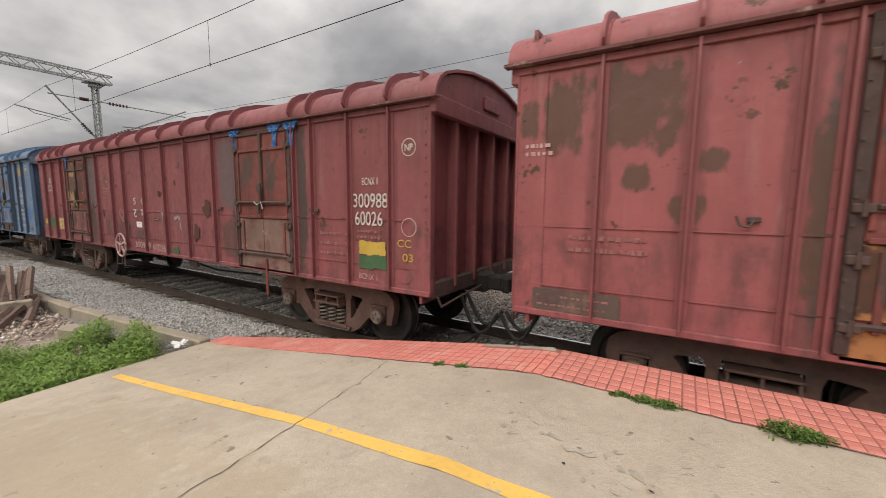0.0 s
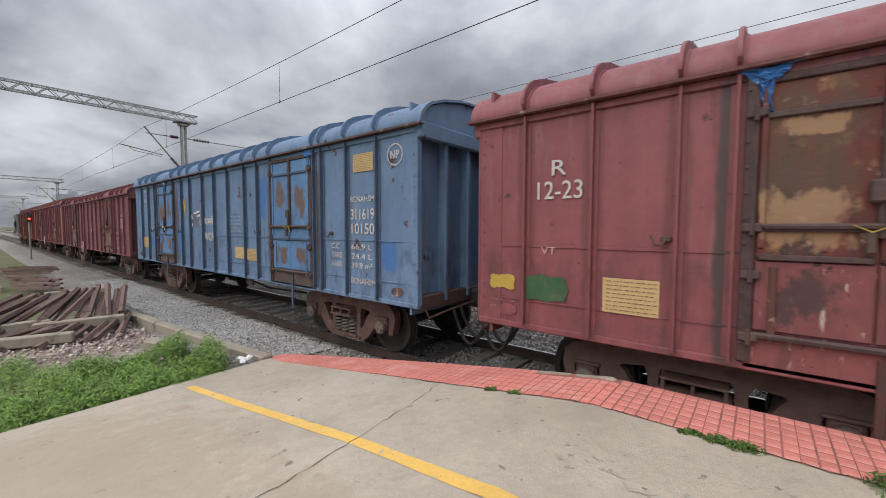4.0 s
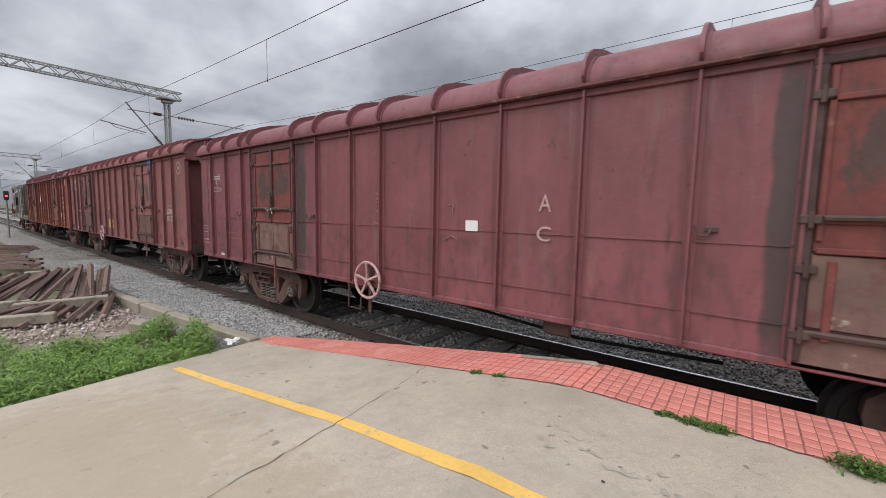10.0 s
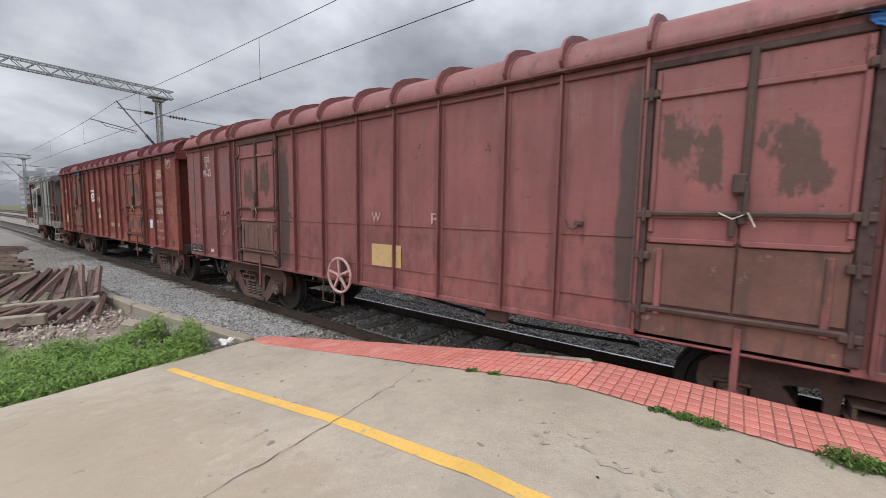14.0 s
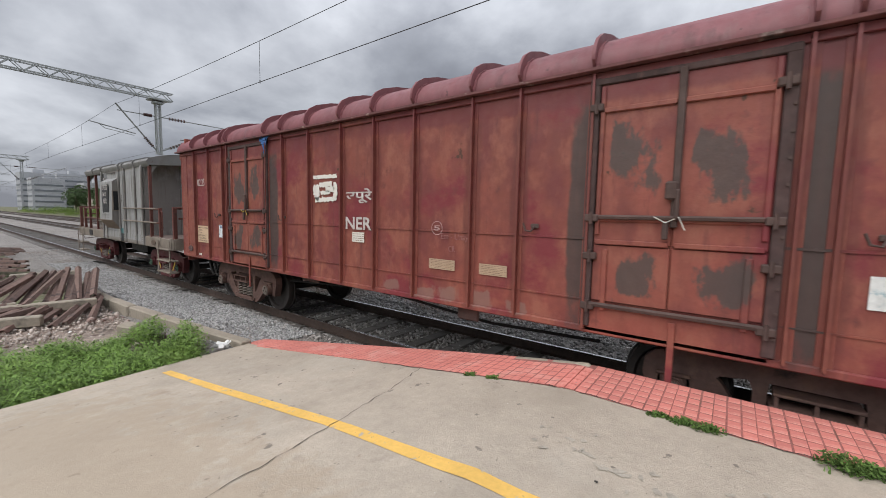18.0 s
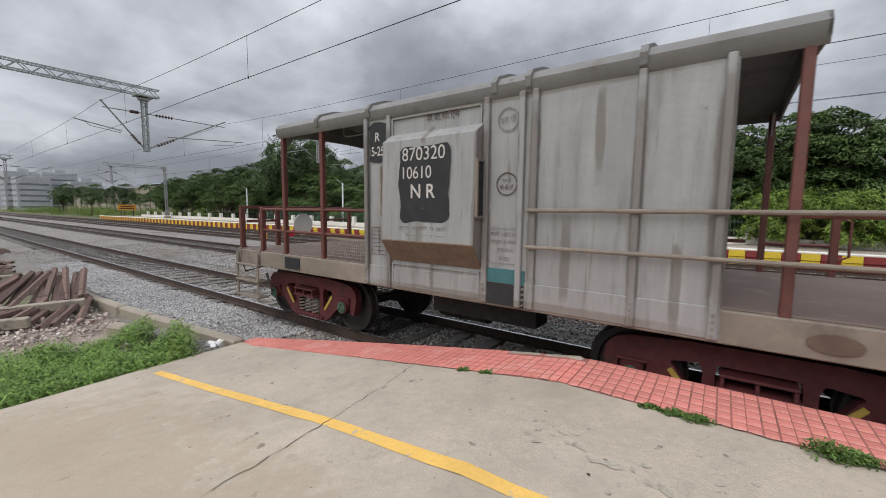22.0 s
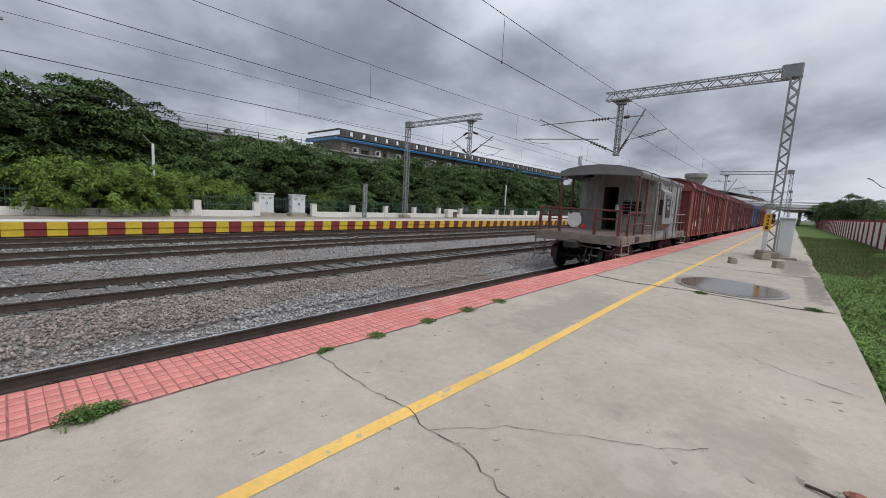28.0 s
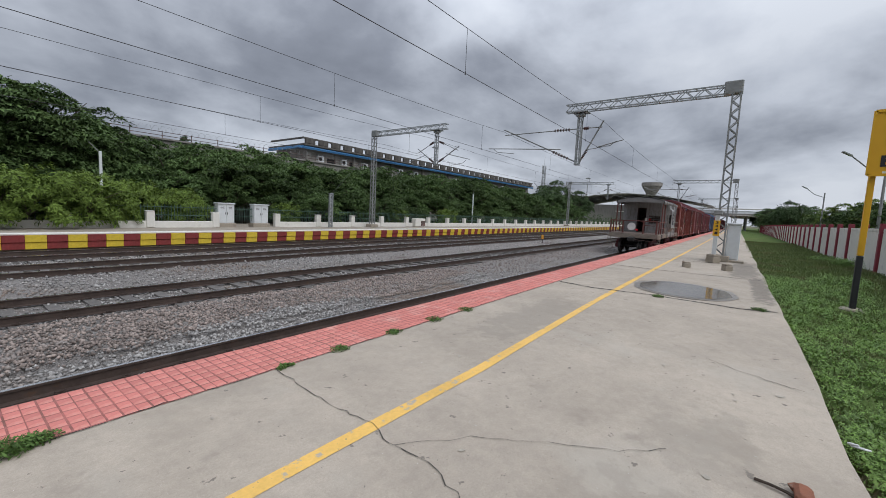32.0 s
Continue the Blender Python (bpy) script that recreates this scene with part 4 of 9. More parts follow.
    def blot(g, x, yy, r, z):
        n = 9
        sx, sy, a0 = rng.uniform(0.8, 1.9), rng.uniform(0.5, 1), rng.uniform(0, 3)
        pts = [(sx * r * rng.uniform(0.6, 1.2) * math.cos(6.28 * i / n), sy * r * rng.uniform(0.6, 1.2) * math.sin(6.28 * i / n)) for i in range(n)]
        g.add([(x + a * math.cos(a0) - b * math.sin(a0), yy + a * math.sin(a0) + b * math.cos(a0), deck(x + a * math.cos(a0) - b * math.sin(a0)) + z) for a, b in pts], [tuple(range(n))])
    for k in range(38):
        blot(st, rng.uniform(-5.5, 8), rng.uniform(-0.4, 3.1), rng.choice((0.004, 0.004, 0.005, 0.006, 0.008, 0.013)), 0.006)
    for k in range(46):
        x, yy = rng.gauss(-0.40, 0.36), rng.gauss(2.35, 0.22)
        if yy < 3.1: blot(fl, x, yy, rng.choice((0.008, 0.011, 0.015, 0.022, 0.03)), 0.0055)
    for k in range(36):
        blot(fl, rng.uniform(0.2, 9), rng.uniform(-0.5, 2.9), rng.choice((0.008, 0.012, 0.016, 0.026)), 0.0055)
    tagged(part("dark_spots", st, CRACK, p), kind="stuff")
    tagged(part("flaked_spots", fl, FLAKE, p), kind="stuff")
    return p, strip, outer, inner


def build_tiles(strip, outer, inner):
    """Red tiles of the strip, with two rows across and joints between them."""
    nrow, tl = 6, 0.086
    tw = (EDGE - inner) / nrow
    g = Geo().box((0, 0, 0.0), (tl - 0.010, tw - 0.014, 0.011), b=0.002)
    tile_me = g.mesh("tile", TILE)
    rest = Geo()
    n = 0
    tilt = math.degrees(math.atan(SLOPE))
    i = int((END_X - 0.3) / tl)
    while i * tl < 30:
        x = i * tl + 0.002 * (i % 3)
        i += 1
        for r in range(nrow):
            y = inner + tw * (r + 0.5) - max(0, (EDGE - outer(x)) * (r + 1) / nrow)
            z = deck(x) + 0.0005 + 0.0025 * wob(x * 3, y * 3)
            if x < -1.0 and r == nrow - 1 and -1.85 < x: continue
            if -1.0 <= x < 6.6 and n < 300:
                part("tile", tile_me, None, strip, m=pose(x, y, z, 0.5 * wob(x, y, 5), tilt * -1 if x < RAMP_X else 0.5 * wob(y, x, 4), 0))
                n += 1
            else:
                m = pose(0, 0, 0, 0, -tilt if x < RAMP_X else 0, 0).to_3x3()
                rest.box((x, y, z), (tl - 0.010, tw - 0.014, 0.011), m)
    tagged(part("more_tiles", rest, TILE, strip), kind="stuff")
    far = Geo()
    far.box((165, (inner + EDGE) / 2, PZ - 0.002), (269.6, EDGE - inner - 0.02, 0.02))
    tagged(part("distant_tiles", far, TILE, strip), kind="stuff")


def build_far_platform():
    y0, yw = 21.72, 25.7
    p = thing("far_platform", "far platform with a red and yellow banded edge and white coping", "platform", kind="structure")
    part("slab", Geo().box((47.5, (y0 + 30) / 2 + 0.15, 0.04), (285, 30 - y0 - 0.3, 1.04)), KERB, p)
    part("coping", Geo().box((47.5, y0 + 0.22, FZ - 0.01), (285, 0.46, 0.08), b=0.02), WHITEWASH, p, "white painted coping")
    yel, red = Geo(), Geo()
    for nm, m_, g in (("yellow_band", KERB_YEL, yel), ("red_band", KERB_RED, red)):
        g.box((0, 0, 0), (0.60, 0.10, 0.28), b=0.012)
        g.box((0, 0.05, -0.28), (0.60, 0.12, 0.27), b=0.012)
    yel, red = yel.mesh("yellow_band", KERB_YEL), red.mesh("red_band", KERB_RED)
    x, k, n = -93.99, 0, 0
    restY, restR = Geo(), Geo()
    while x < 110:
        if -32 < x < 60:
            part("yellow_band" if k % 2 == 0 else "red_band", yel if k % 2 == 0 else red, None, p, m=pose(x, y0 + 0.02, 0.395))
        else:
            (restY if k % 2 == 0 else restR).box((x, y0 + 0.02, 0.26), (0.60, 0.10, 0.56))
        x += 0.606
        k += 1
    tagged(part("distant_yellow_bands", restY, KERB_YEL, p), kind="stuff")
    tagged(part("distant_red_bands", restR, KERB_RED, p), kind="stuff")
    # low wall with pillars and a green picket fence behind it
    w = thing("boundary_wall", "low whitewashed wall with square pillars at the back of the far platform", "wall", kind="structure")
    holes = [(11.2, 14.6)]
    a = -70.0
    for lo, hi in ((-86, 11.2), (15.1, 130)):
        part("low_wall", Geo().box(((lo + hi) / 2, yw, FZ + 0.14), (hi - lo, 0.2, 0.42), b=0.02), WHITEWASH, w)
    pil = Geo().box((0, 0, 0.43), (0.38, 0.32, 0.86), b=0.02).box((0, 0, 0.89), (0.41, 0.35, 0.05), b=0.015).mesh("pillar", WHITEWASH)
    for x in [11.19 - 3.36 * i for i in range(29)] + [15.22 + 3.35 * i for i in range(34)]:
        part("pillar", pil, None, w, m=pose(x, yw, FZ))
    green = mat("fence_green", (0.05, 0.095, 0.07), 0.6, grain=((2, 0.2),))
    f = thing("picket_fence", "dark green steel picket fence behind the low wall", "fence", kind="structure")
    rails = Geo()
    for z in (0.68, 1.14):
        rails.box((30, yw + 0.22, FZ + z), (200, 0.03, 0.04))
    part("fence_rail", rails, green, f)
    pk = Geo()
    x = -45.0
    while x < 75:
        pk.box((x, yw + 0.2, FZ + 0.82), (0.022, 0.02, 0.90))
        x += 0.16
    tagged(part("pickets", pk, green, f), kind="stuff")


build_ground()
build_tracks()
PLATFORM, STRIP, OUTER, INNER = build_platform()
build_far_platform()


# ---- the goods train ----
HW, SILL, EAVE_LOW = 1.472, 1.04, 3.385
WHEEL_R, BASE = 0.47, 1.03
MOVING, ROLLING = [], []
ROOF_LINE = [(-1.50, 3.385), (-1.505, 3.43), (-1.475, 3.52), (-1.40, 3.62), (-1.27, 3.705), (-1.0, 3.80), (-0.6, 3.885), (0, 3.93)]
ROOF_LINE = ROOF_LINE + [(-y, z) for y, z in ROOF_LINE[-2::-1]]


def roof_band(lo, hi, off, lift=0.0):
    """A strip of the roof's curve from lo to hi along x, off metres thick."""
    ROOF = [(y, z + lift) for y, z in ROOF_LINE]
    g = Geo()
    n = len(ROOF)
    out = [(y * (1 + off / 1.5), z + off) for y, z in ROOF]
    vs = [(x, y, z) for x in (lo, hi) for y, z in ROOF] + [(x, y, z) for x in (lo, hi) for y, z in out]
    fs = []
    for i in range(n - 1):
        fs += [(2 * n + i, 2 * n + i + 1, 3 * n + i + 1, 3 * n + i), (i, n + i, n + i + 1, i + 1), (i, i + 1, 2 * n + i + 1, 2 * n + i), (n + i, 3 * n + i, 3 * n + i + 1, n + i + 1)]
    fs += [(0, 2 * n, 3 * n, n), (n - 1, 2 * n - 1, 4 * n - 1, 3 * n - 1)]
    return g.add(vs, fs)


def make_spring():
    g = Geo()
    n, turns = 50, 5.2
    g.tube([(0.062 * math.cos(6.2832 * turns * k / n), 0.062 * math.sin(6.2832 * turns * k / n), 0.21 + 0.32 * k / n) for k in range(n + 1)], 0.0185, 5)
    return g.mesh("spring", CAP, True)


SPRING = make_spring()


def bogie(wagon, x, steel, dark, hub_mat):
    bol = part("bolster", Geo().box((x, 0, 0.60), (0.42, 1.9, 0.22), b=0.03), dark, wagon)
    for s in (-1, 1):
        y = s * 0.985
        g = Geo()
        top = [(-1.31, 0.60), (-1.29, 0.74), (-1.20, 0.83), (-1.06, 0.87), (-0.55, 0.91), (0.55, 0.91), (1.06, 0.87), (1.20, 0.83), (1.29, 0.74), (1.31, 0.60), (1.25, 0.35), (1.16, 0.35), (1.17, 0.56), (1.13, 0.64), (0.93, 0.64), (0.89, 0.56), (0.90, 0.40), (0.83, 0.40), (0.76, 0.58), (0.66, 0.69), (0.44, 0.72), (-0.44, 0.72), (-0.66, 0.69), (-0.76, 0.58), (-0.83, 0.40), (-0.90, 0.40), (-0.89, 0.56), (-0.93, 0.64), (-1.13, 0.64), (-1.17, 0.56), (-1.16, 0.35), (-1.25, 0.35)]
        g.prism([(x + a, b) for a, b in top], "y", y - 0.07, y + 0.07)
        for k in (-1, 1):
            dia = [(k * 0.86, 0.62), (k * 0.70, 0.68), (k * 0.64, 0.62), (k * 0.47, 0.36), (k * 0.42, 0.34), (k * 0.34, 0.30), (k * 0.34, 0.12), (k * 0.46, 0.12), (k * 0.60, 0.20), (k * 0.86, 0.46)]
            g.prism([(x + a, b) for a, b in (dia if k > 0 else dia[::-1])], "y", y - 0.064, y + 0.064)
            g.prism([(x + k * a, b) for a, b in ((0.31, 0.14), (0.42, 0.14), (0.41, 0.62), (0.46, 0.76), (0.29, 0.76), (0.31, 0.62))], "y", y - 0.058, y + 0.058)
        part("side_frame", g, steel, bol, "cast steel bogie side frame")
        part("spring_seat", Geo().prism([(x - 0.40, 0.13), (x + 0.40, 0.13), (x + 0.44, 0.19), (x + 0.36, 0.205), (x - 0.36, 0.205), (x - 0.44, 0.19)], "y", y - 0.10, y + 0.10).box((x, y + s * 0.11, 0.20), (0.74, 0.02, 0.05)), steel, bol)
        c = Geo().box((x, y + s * 0.05, 0.675), (0.56, 0.30, 0.028), b=0.006).box((x, y + s * 0.05, 0.555), (0.60, 0.30, 0.03), b=0.006)
        for k in (-0.255, 0.0, 0.255):
            c.box((x + k, y + s * 0.05, 0.615), (0.028, 0.27, 0.10))
        part("bolster_end", c, steel, bol, "bolster end with two open pockets")
        for k in (-0.20, 0.0, 0.20):
            part("spring", SPRING, None, bol, m=pose(x + k, y + s * 0.045, 0))
        for k in (-BASE, BASE):
            b = Geo().box((x + k, y + s * 0.02, 0.53), (0.23, 0.19, 0.20), b=0.03).box((x + k, y + s * 0.10, 0.625), (0.30, 0.06, 0.035), b=0.01)
            b.cyl((x + k, y, 0.475), (x + k, y + s * 0.15, 0.475), 0.115, 16)
            part("axle_box", b, steel, bol, smooth=True)
            h = Geo().cyl((x + k, y + s * 0.15, 0.475), (x + k, y + s * 0.168, 0.475), 0.098, 16)
            for a in (90, 210, 330):
                cx, cz = x + k + 0.05 * math.cos(radians(a)), 0.475 + 0.05 * math.sin(radians(a))
                h.cyl((cx, y + s * 0.165, cz), (cx, y + s * 0.192, cz), 0.021, 6)
            part("end_cap", h, hub_mat, bol, "bolted axle end cap")
    for k in (-BASE, BASE):
        w = new("wheelset", WHEELSET["axle"])
        w.parent = wagon
        w.matrix_basis = pose(x + k, 0, WHEEL_R)
        ROLLING.append((w, x + k))
        for s in (-1, 1):
            part("wheel", WHEELSET["wheel"], None, w, m=pose(0, s * 0.80, 0, 0, 0, 0 if s < 0 else 180))


def make_wheelset():
    ax = Geo().cyl((0, -1.05, 0), (0, 1.05, 0), 0.075, 10)
    g = Geo()
    prof = [(-0.075, 0.0), (-0.075, 0.11), (-0.03, 0.12), (-0.02, 0.37), (-0.07, 0.39), (-0.07, WHEEL_R - 0.01), (-0.05, WHEEL_R), (0.045, WHEEL_R + 0.004), (0.052, WHEEL_R + 0.028), (0.07, WHEEL_R + 0.028), (0.075, 0.39), (0.02, 0.37), (0.02, 0.12), (0.07, 0.11), (0.07, 0)]
    n = 36
    vs = [(r * math.cos(6.2832 * i / n), y, r * math.sin(6.2832 * i / n)) for y, r in prof for i in range(n)]
    fs = [(k * n + i, k * n + (i + 1) % n, (k + 1) * n + (i + 1) % n, (k + 1) * n + i) for k in range(len(prof) - 1) for i in range(n)]
    g.add(vs, fs)
    return {"axle": ax.mesh("axle", BLACK), "wheel": g.mesh("wheel", TYRE, True)}


WHEELSET = make_wheelset()


def hose_path(a, b, sag, n=9):
    a, b = Vector(a), Vector(b)
    return [tuple(a.lerp(b, i / (n - 1)) + Vector((0, 0, -sag * math.sin(math.pi * i / (n - 1))))) for i in range(n)]


def coupler(wagon, L, s):
    x = s * L / 2
    g = Geo().box((x - s * 0.1, 0, 0.98), (0.5, 0.36, 0.30), b=0.04)
    g.box((x + s * 0.25, 0, 0.98), (0.32, 0.22, 0.22), b=0.03)
    g.box((x + s * 0.42, s * 0.05, 0.98), (0.19, 0.38, 0.27), b=0.05).box((x + s * 0.47, s * -0.13, 0.98), (0.10, 0.12, 0.24), b=0.03)
    part("coupler", g, BLACK, wagon, "grimy knuckle coupler", smooth=True)
    for k, y in enumerate((-0.42, -0.60)):
        part("brake_hose", Geo().tube(hose_path((x - s * 0.05, y, 0.88), (x + s * 0.52, y + 0.03, 0.66), 0.34 + 0.08 * k), 0.026, 8), BLACK, wagon, smooth=True)
    part("uncoupling_lever", Geo().tube([(x + s * 0.03, -1.35, 0.98), (x + s * 0.06, -1.30, 0.85), (x + s * 0.08, -0.9, 0.90), (x + s * 0.08, -0.2, 0.95)], 0.016), FRAME_DARK, wagon)


def door(wagon, x, paint, grime, kind, seed, lift=0.0):
    y, w = -HW - 0.012, DOOR_W
    z0, z1, zm = 1.13, 3.26 + lift, 1.90
    blue = paint.name == "door_scuffed_blue"
    d = part("door", Geo().box((x, y + 0.012, (z0 + z1) / 2), (w + 0.04, 0.012, z1 - z0)), grime, wagon, kind)
    for s in (-1, 1):
        part("door_jamb", Geo().box((x + s * (w / 2 + 0.045), y - 0.012, (z0 + z1) / 2), (0.09, 0.055, z1 - z0 + 0.12), b=0.008), SOOTY, d)
        part("upper_leaf", Geo().box((x + s * w / 4, y - 0.006, (zm + z1) / 2), (w / 2 - 0.014, 0.03, z1 - zm - 0.02), b=0.006), paint, d)
        part("lower_flap", Geo().box((x + s * w / 4, y - 0.006, (z0 + 0.2 + zm) / 2), (w / 2 - 0.014, 0.034, zm - z0 - 0.22), b=0.006), paint if blue else grime, d)
        for zz in (z1 - 0.25, 2.14, zm + 0.02):
            part("stiffener", Geo().box((x + s * w / 4, y - 0.03, zz), (w / 2 - 0.05, 0.03, 0.045), b=0.006), BLUE_POST if blue else FRAME_DARK if seed % 3 == 0 else paint, d)
        part("stiffener", Geo().box((x + s * (w / 2 - 0.12), y - 0.03, 1.55), (0.05, 0.03, 0.60), b=0.006), paint, d)
        part("edge_bar", Geo().box((x + s * (w / 2 - 0.035), y - 0.03, (zm + z1) / 2 + 0.03), (0.04, 0.03, z1 - zm - 0.12), b=0.006), paint, d)
        for zz in (z1 - 0.22, 2.15, 1.78, 1.28):
            part("hinge", Geo().box((x + s * (w / 2 + 0.02), y - 0.045, zz), (0.13, 0.05, 0.07), b=0.01).cyl((x + s * (w / 2 + 0.02), y - 0.066, zz - 0.06), (x + s * (w / 2 + 0.02), y - 0.066, zz + 0.06), 0.018, 6), FRAME_DARK, d)
        bolts = Geo()
        for i in range(11):
            bolts.box((x + s * (w / 2 + 0.07), y - 0.045, z0 + 0.1 + i * 0.2), (0.022, 0.016, 0.022))
        tagged(part("bolts", bolts, FRAME_DARK, d), kind="stuff")
    part("door_header", Geo().box((x, y - 0.012, z1 + 0.02), (w + 0.18, 0.06, 0.06), b=0.008), SOOTY, d)
    part("locking_bar", Geo().box((x + 0.01, y - 0.04, (2.0 + z1) / 2 + 0.05), (0.06, 0.045, z1 - 2.05), b=0.01), FRAME_DARK, d)
    part("bolt_rod", Geo().cyl((x - w / 2 + 0.05, y - 0.06, 2.16), (x + w / 2 - 0.05, y - 0.06, 2.16), 0.022, 6), FRAME_DARK, d)
    part("latch", Geo().box((x - 0.02, y - 0.065, 2.40), (0.10, 0.06, 0.16), b=0.015).box((x + 0.03, y - 0.08, 2.28), (0.035, 0.05, 0.26), b=0.01), FRAME_DARK, d, "rusty door latch")
    part("hasp", Geo().box((x - 0.05, y - 0.075, 2.05), (0.05, 0.04, 0.16), b=0.01), FRAME_DARK, d)
    part("wire_seal", Geo().tube([(x - 0.14, y - 0.09, 2.17), (x - 0.05, y - 0.095, 2.12), (x + 0.05, y - 0.095, 2.17), (x + 0.10, y - 0.09, 2.06)], 0.006, 4), WHITEWASH if seed % 2 else OCHRE_P, d)
    part("sill_bar", Geo().cyl((x - w / 2, y - 0.04, z0 + 0.17), (x + w / 2, y - 0.04, z0 + 0.17), 0.026, 6), FRAME_DARK, d)
    part("door_step", Geo().box((x, y + 0.004, z0 + 0.03), (w + 0.10, 0.034, 0.28), b=0.006), grime, d)
    part("strap", Geo().box((x + 0.05, y - 0.03, 0.92), (0.055, 0.02, 0.62), b=0.005), BLUE_POST if blue else paint, d)


def wagon(r_end, L, paint, label, doors, lift=0.0, tarps=()):
    """A covered bogie wagon whose leading end is at r_end when the clip starts."""
    w = thing("goods_wagon", label, "goods wagon", pose(r_end - L / 2, YC, 0), group="wagons of the train")
    MOVING.append((w, r_end - L / 2))
    h = L / 2
    EAVE = EAVE_LOW + lift
    seed = int(abs(r_end) * 10) + 3
    # body
    near = Geo()
    us = np.linspace(-h, h, 61)
    zs = [SILL, SILL + 0.16, 1.33, 1.65, 1.94, 2.3, 2.7, 3.05, EAVE]
    near.sheet(lambda x, z: (x, -HW + (0.006 * noise.noise((x * 1.6, z * 1.3, seed)) if SILL < z < EAVE else 0), z), us, zs)
    near.sheet(lambda x, z: (x, -HW + 0.05, z), [-h, h], [SILL, EAVE])
    near.box((0, -HW + 0.02, SILL - 0.01), (L, 0.09, 0.07), b=0.01)
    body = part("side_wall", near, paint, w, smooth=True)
    part("side_wall", Geo().box((0, HW - 0.02, (SILL + EAVE) / 2), (L, 0.05, EAVE - SILL)), paint, w)
    for i, (zz, hh) in enumerate(((1.945, 0.022), (1.33, 0.014))):
        part("seam", Geo().box((0, -HW - 0.006, zz), (L - 0.3, 0.014, hh)), paint, w)
    part("roof", roof_band(-h - 0.10, h + 0.10, 0.03, lift), RED_C if paint is RED_E else paint, w, smooth=True)
    part("gutter", Geo().box((0, -HW - 0.058, EAVE + 0.004), (L + 0.26, 0.10, 0.016), b=0.004).box((0, -HW - 0.10, EAVE + 0.016), (L + 0.26, 0.012, 0.024)), GUTTER if paint is BLUE else GUTTER_R, w, "grimy rain gutter along the eave")
    part("eave_rail", Geo().box((0, -HW - 0.016, EAVE - 0.045), (L, 0.03, 0.07), b=0.006), paint, w)
    # posts and roof hoops
    post = Geo().prism([(-0.055, 0), (0.055, 0), (0.052, -0.014), (0.014, -0.016), (0.012, -0.072), (-0.012, -0.072), (-0.014, -0.016), (-0.052, -0.014)], "z", SILL, EAVE - 0.02).mesh("side_post", paint if paint is not BLUE else BLUE_POST)
    hoop = roof_band(-0.016, 0.016, 0.095, lift).add([], [])
    wide = roof_band(-0.045, 0.045, 0.038, lift)
    hoop = hoop.add(wide.v, wide.f).mesh("roof_hoop", RED_C if paint is RED_E else paint, True)
    for k, d in enumerate(post_places(L, lift, paint is BLUE)):
        part("side_post", post, None, w, m=pose(h - d, -HW + 0.005, 0))
        part("roof_hoop", hoop, None, w, m=pose(h - d, 0, 0, 0, 0, 0))
    for s in (-1, 1):
        # end wall, set back behind its posts
        e = part("end_wall", Geo().box((s * (h - 0.16), 0, (SILL + EAVE) / 2 + 0.1), (0.04, 2 * HW - 0.04, EAVE - SILL + 0.5)), paint, w)
        part("corner_plate", Geo().box((s * (h - 0.005), -HW + 0.03, (SILL + EAVE) / 2), (0.03, 0.10, EAVE - SILL), b=0.008).box((s * (h - 0.16), -HW - 0.004, (SILL + EAVE) / 2), (0.30, 0.012, EAVE - SILL), b=0.003), paint, w)
        part("corner_plate", Geo().box((s * (h - 0.01), HW - 0.05, (SILL + EAVE) / 2), (0.03, 0.10, EAVE - SILL), b=0.008), paint, w)
        rv = Geo()
        for i in range(15):
            rv.box((s * (h - 0.07), -HW - 0.012, SILL + 0.12 + i * 0.155), (0.024, 0.014, 0.024))
        tagged(part("rivets", rv, paint, w), kind="stuff")
        for y in (-0.85, -0.28, 0.28, 0.85):
            part("end_post", Geo().box((s * (h - 0.06), y, (SILL + EAVE) / 2), (0.16, 0.07, EAVE - SILL), b=0.01), paint, w)
        part("end_beam", Geo().box((s * (h + 0.03), 0, EAVE - 0.05), (0.10, 2 * HW + 0.04, 0.22), b=0.015), paint, w)
        gable = [(y * 0.985, z - 0.005 + lift) for y, z in ROOF_LINE]
        part("roof_end", Geo().prism(gable, "x", s * (h + 0.02) - 0.02, s * (h + 0.02) + 0.02), paint, w)
        part("vent_box", Geo().box((s * (h + 0.055), 0.1, 3.62 + lift), (0.05, 0.52, 0.20), b=0.02), paint, w)
        part("headstock", Geo().box((s * (h - 0.06), 0, SILL + 0.02), (0.12, 2 * HW - 0.14, 0.22), b=0.02), FRAME_DARK, w)
        part("builders_plate", Geo().prism([(s * (h - 0.40) + 0.125 * math.cos(0.3927 * i), 1.20 + 0.068 * math.sin(0.3927 * i)) for i in range(16)], "y", -HW - 0.016, -HW), GUTTER if lift else paint, w, "small oval cast plate")
        coupler(w, L, s)
        bogie(w, s * (h - 2.22), BOGIE, BLACK, CAP)
    # underframe
    u = Geo().box((0, 0, 0.96), (L - 0.2, 0.34, 0.20))
    for i in range(-4, 5):
        u.box((i * L / 10, 0, 0.99), (0.10, 2.6, 0.12))
    part("underframe", u, BLACK, w)
    part("brake_cylinder", Geo().cyl((-0.9, 0.55, 0.84), (-0.2, 0.55, 0.84), 0.17, 14), BLACK, w, smooth=True)
    part("air_tank", Geo().cyl((0.2, 0.7, 0.84), (1.0, 0.7, 0.84), 0.15, 14), BLACK, w, smooth=True)
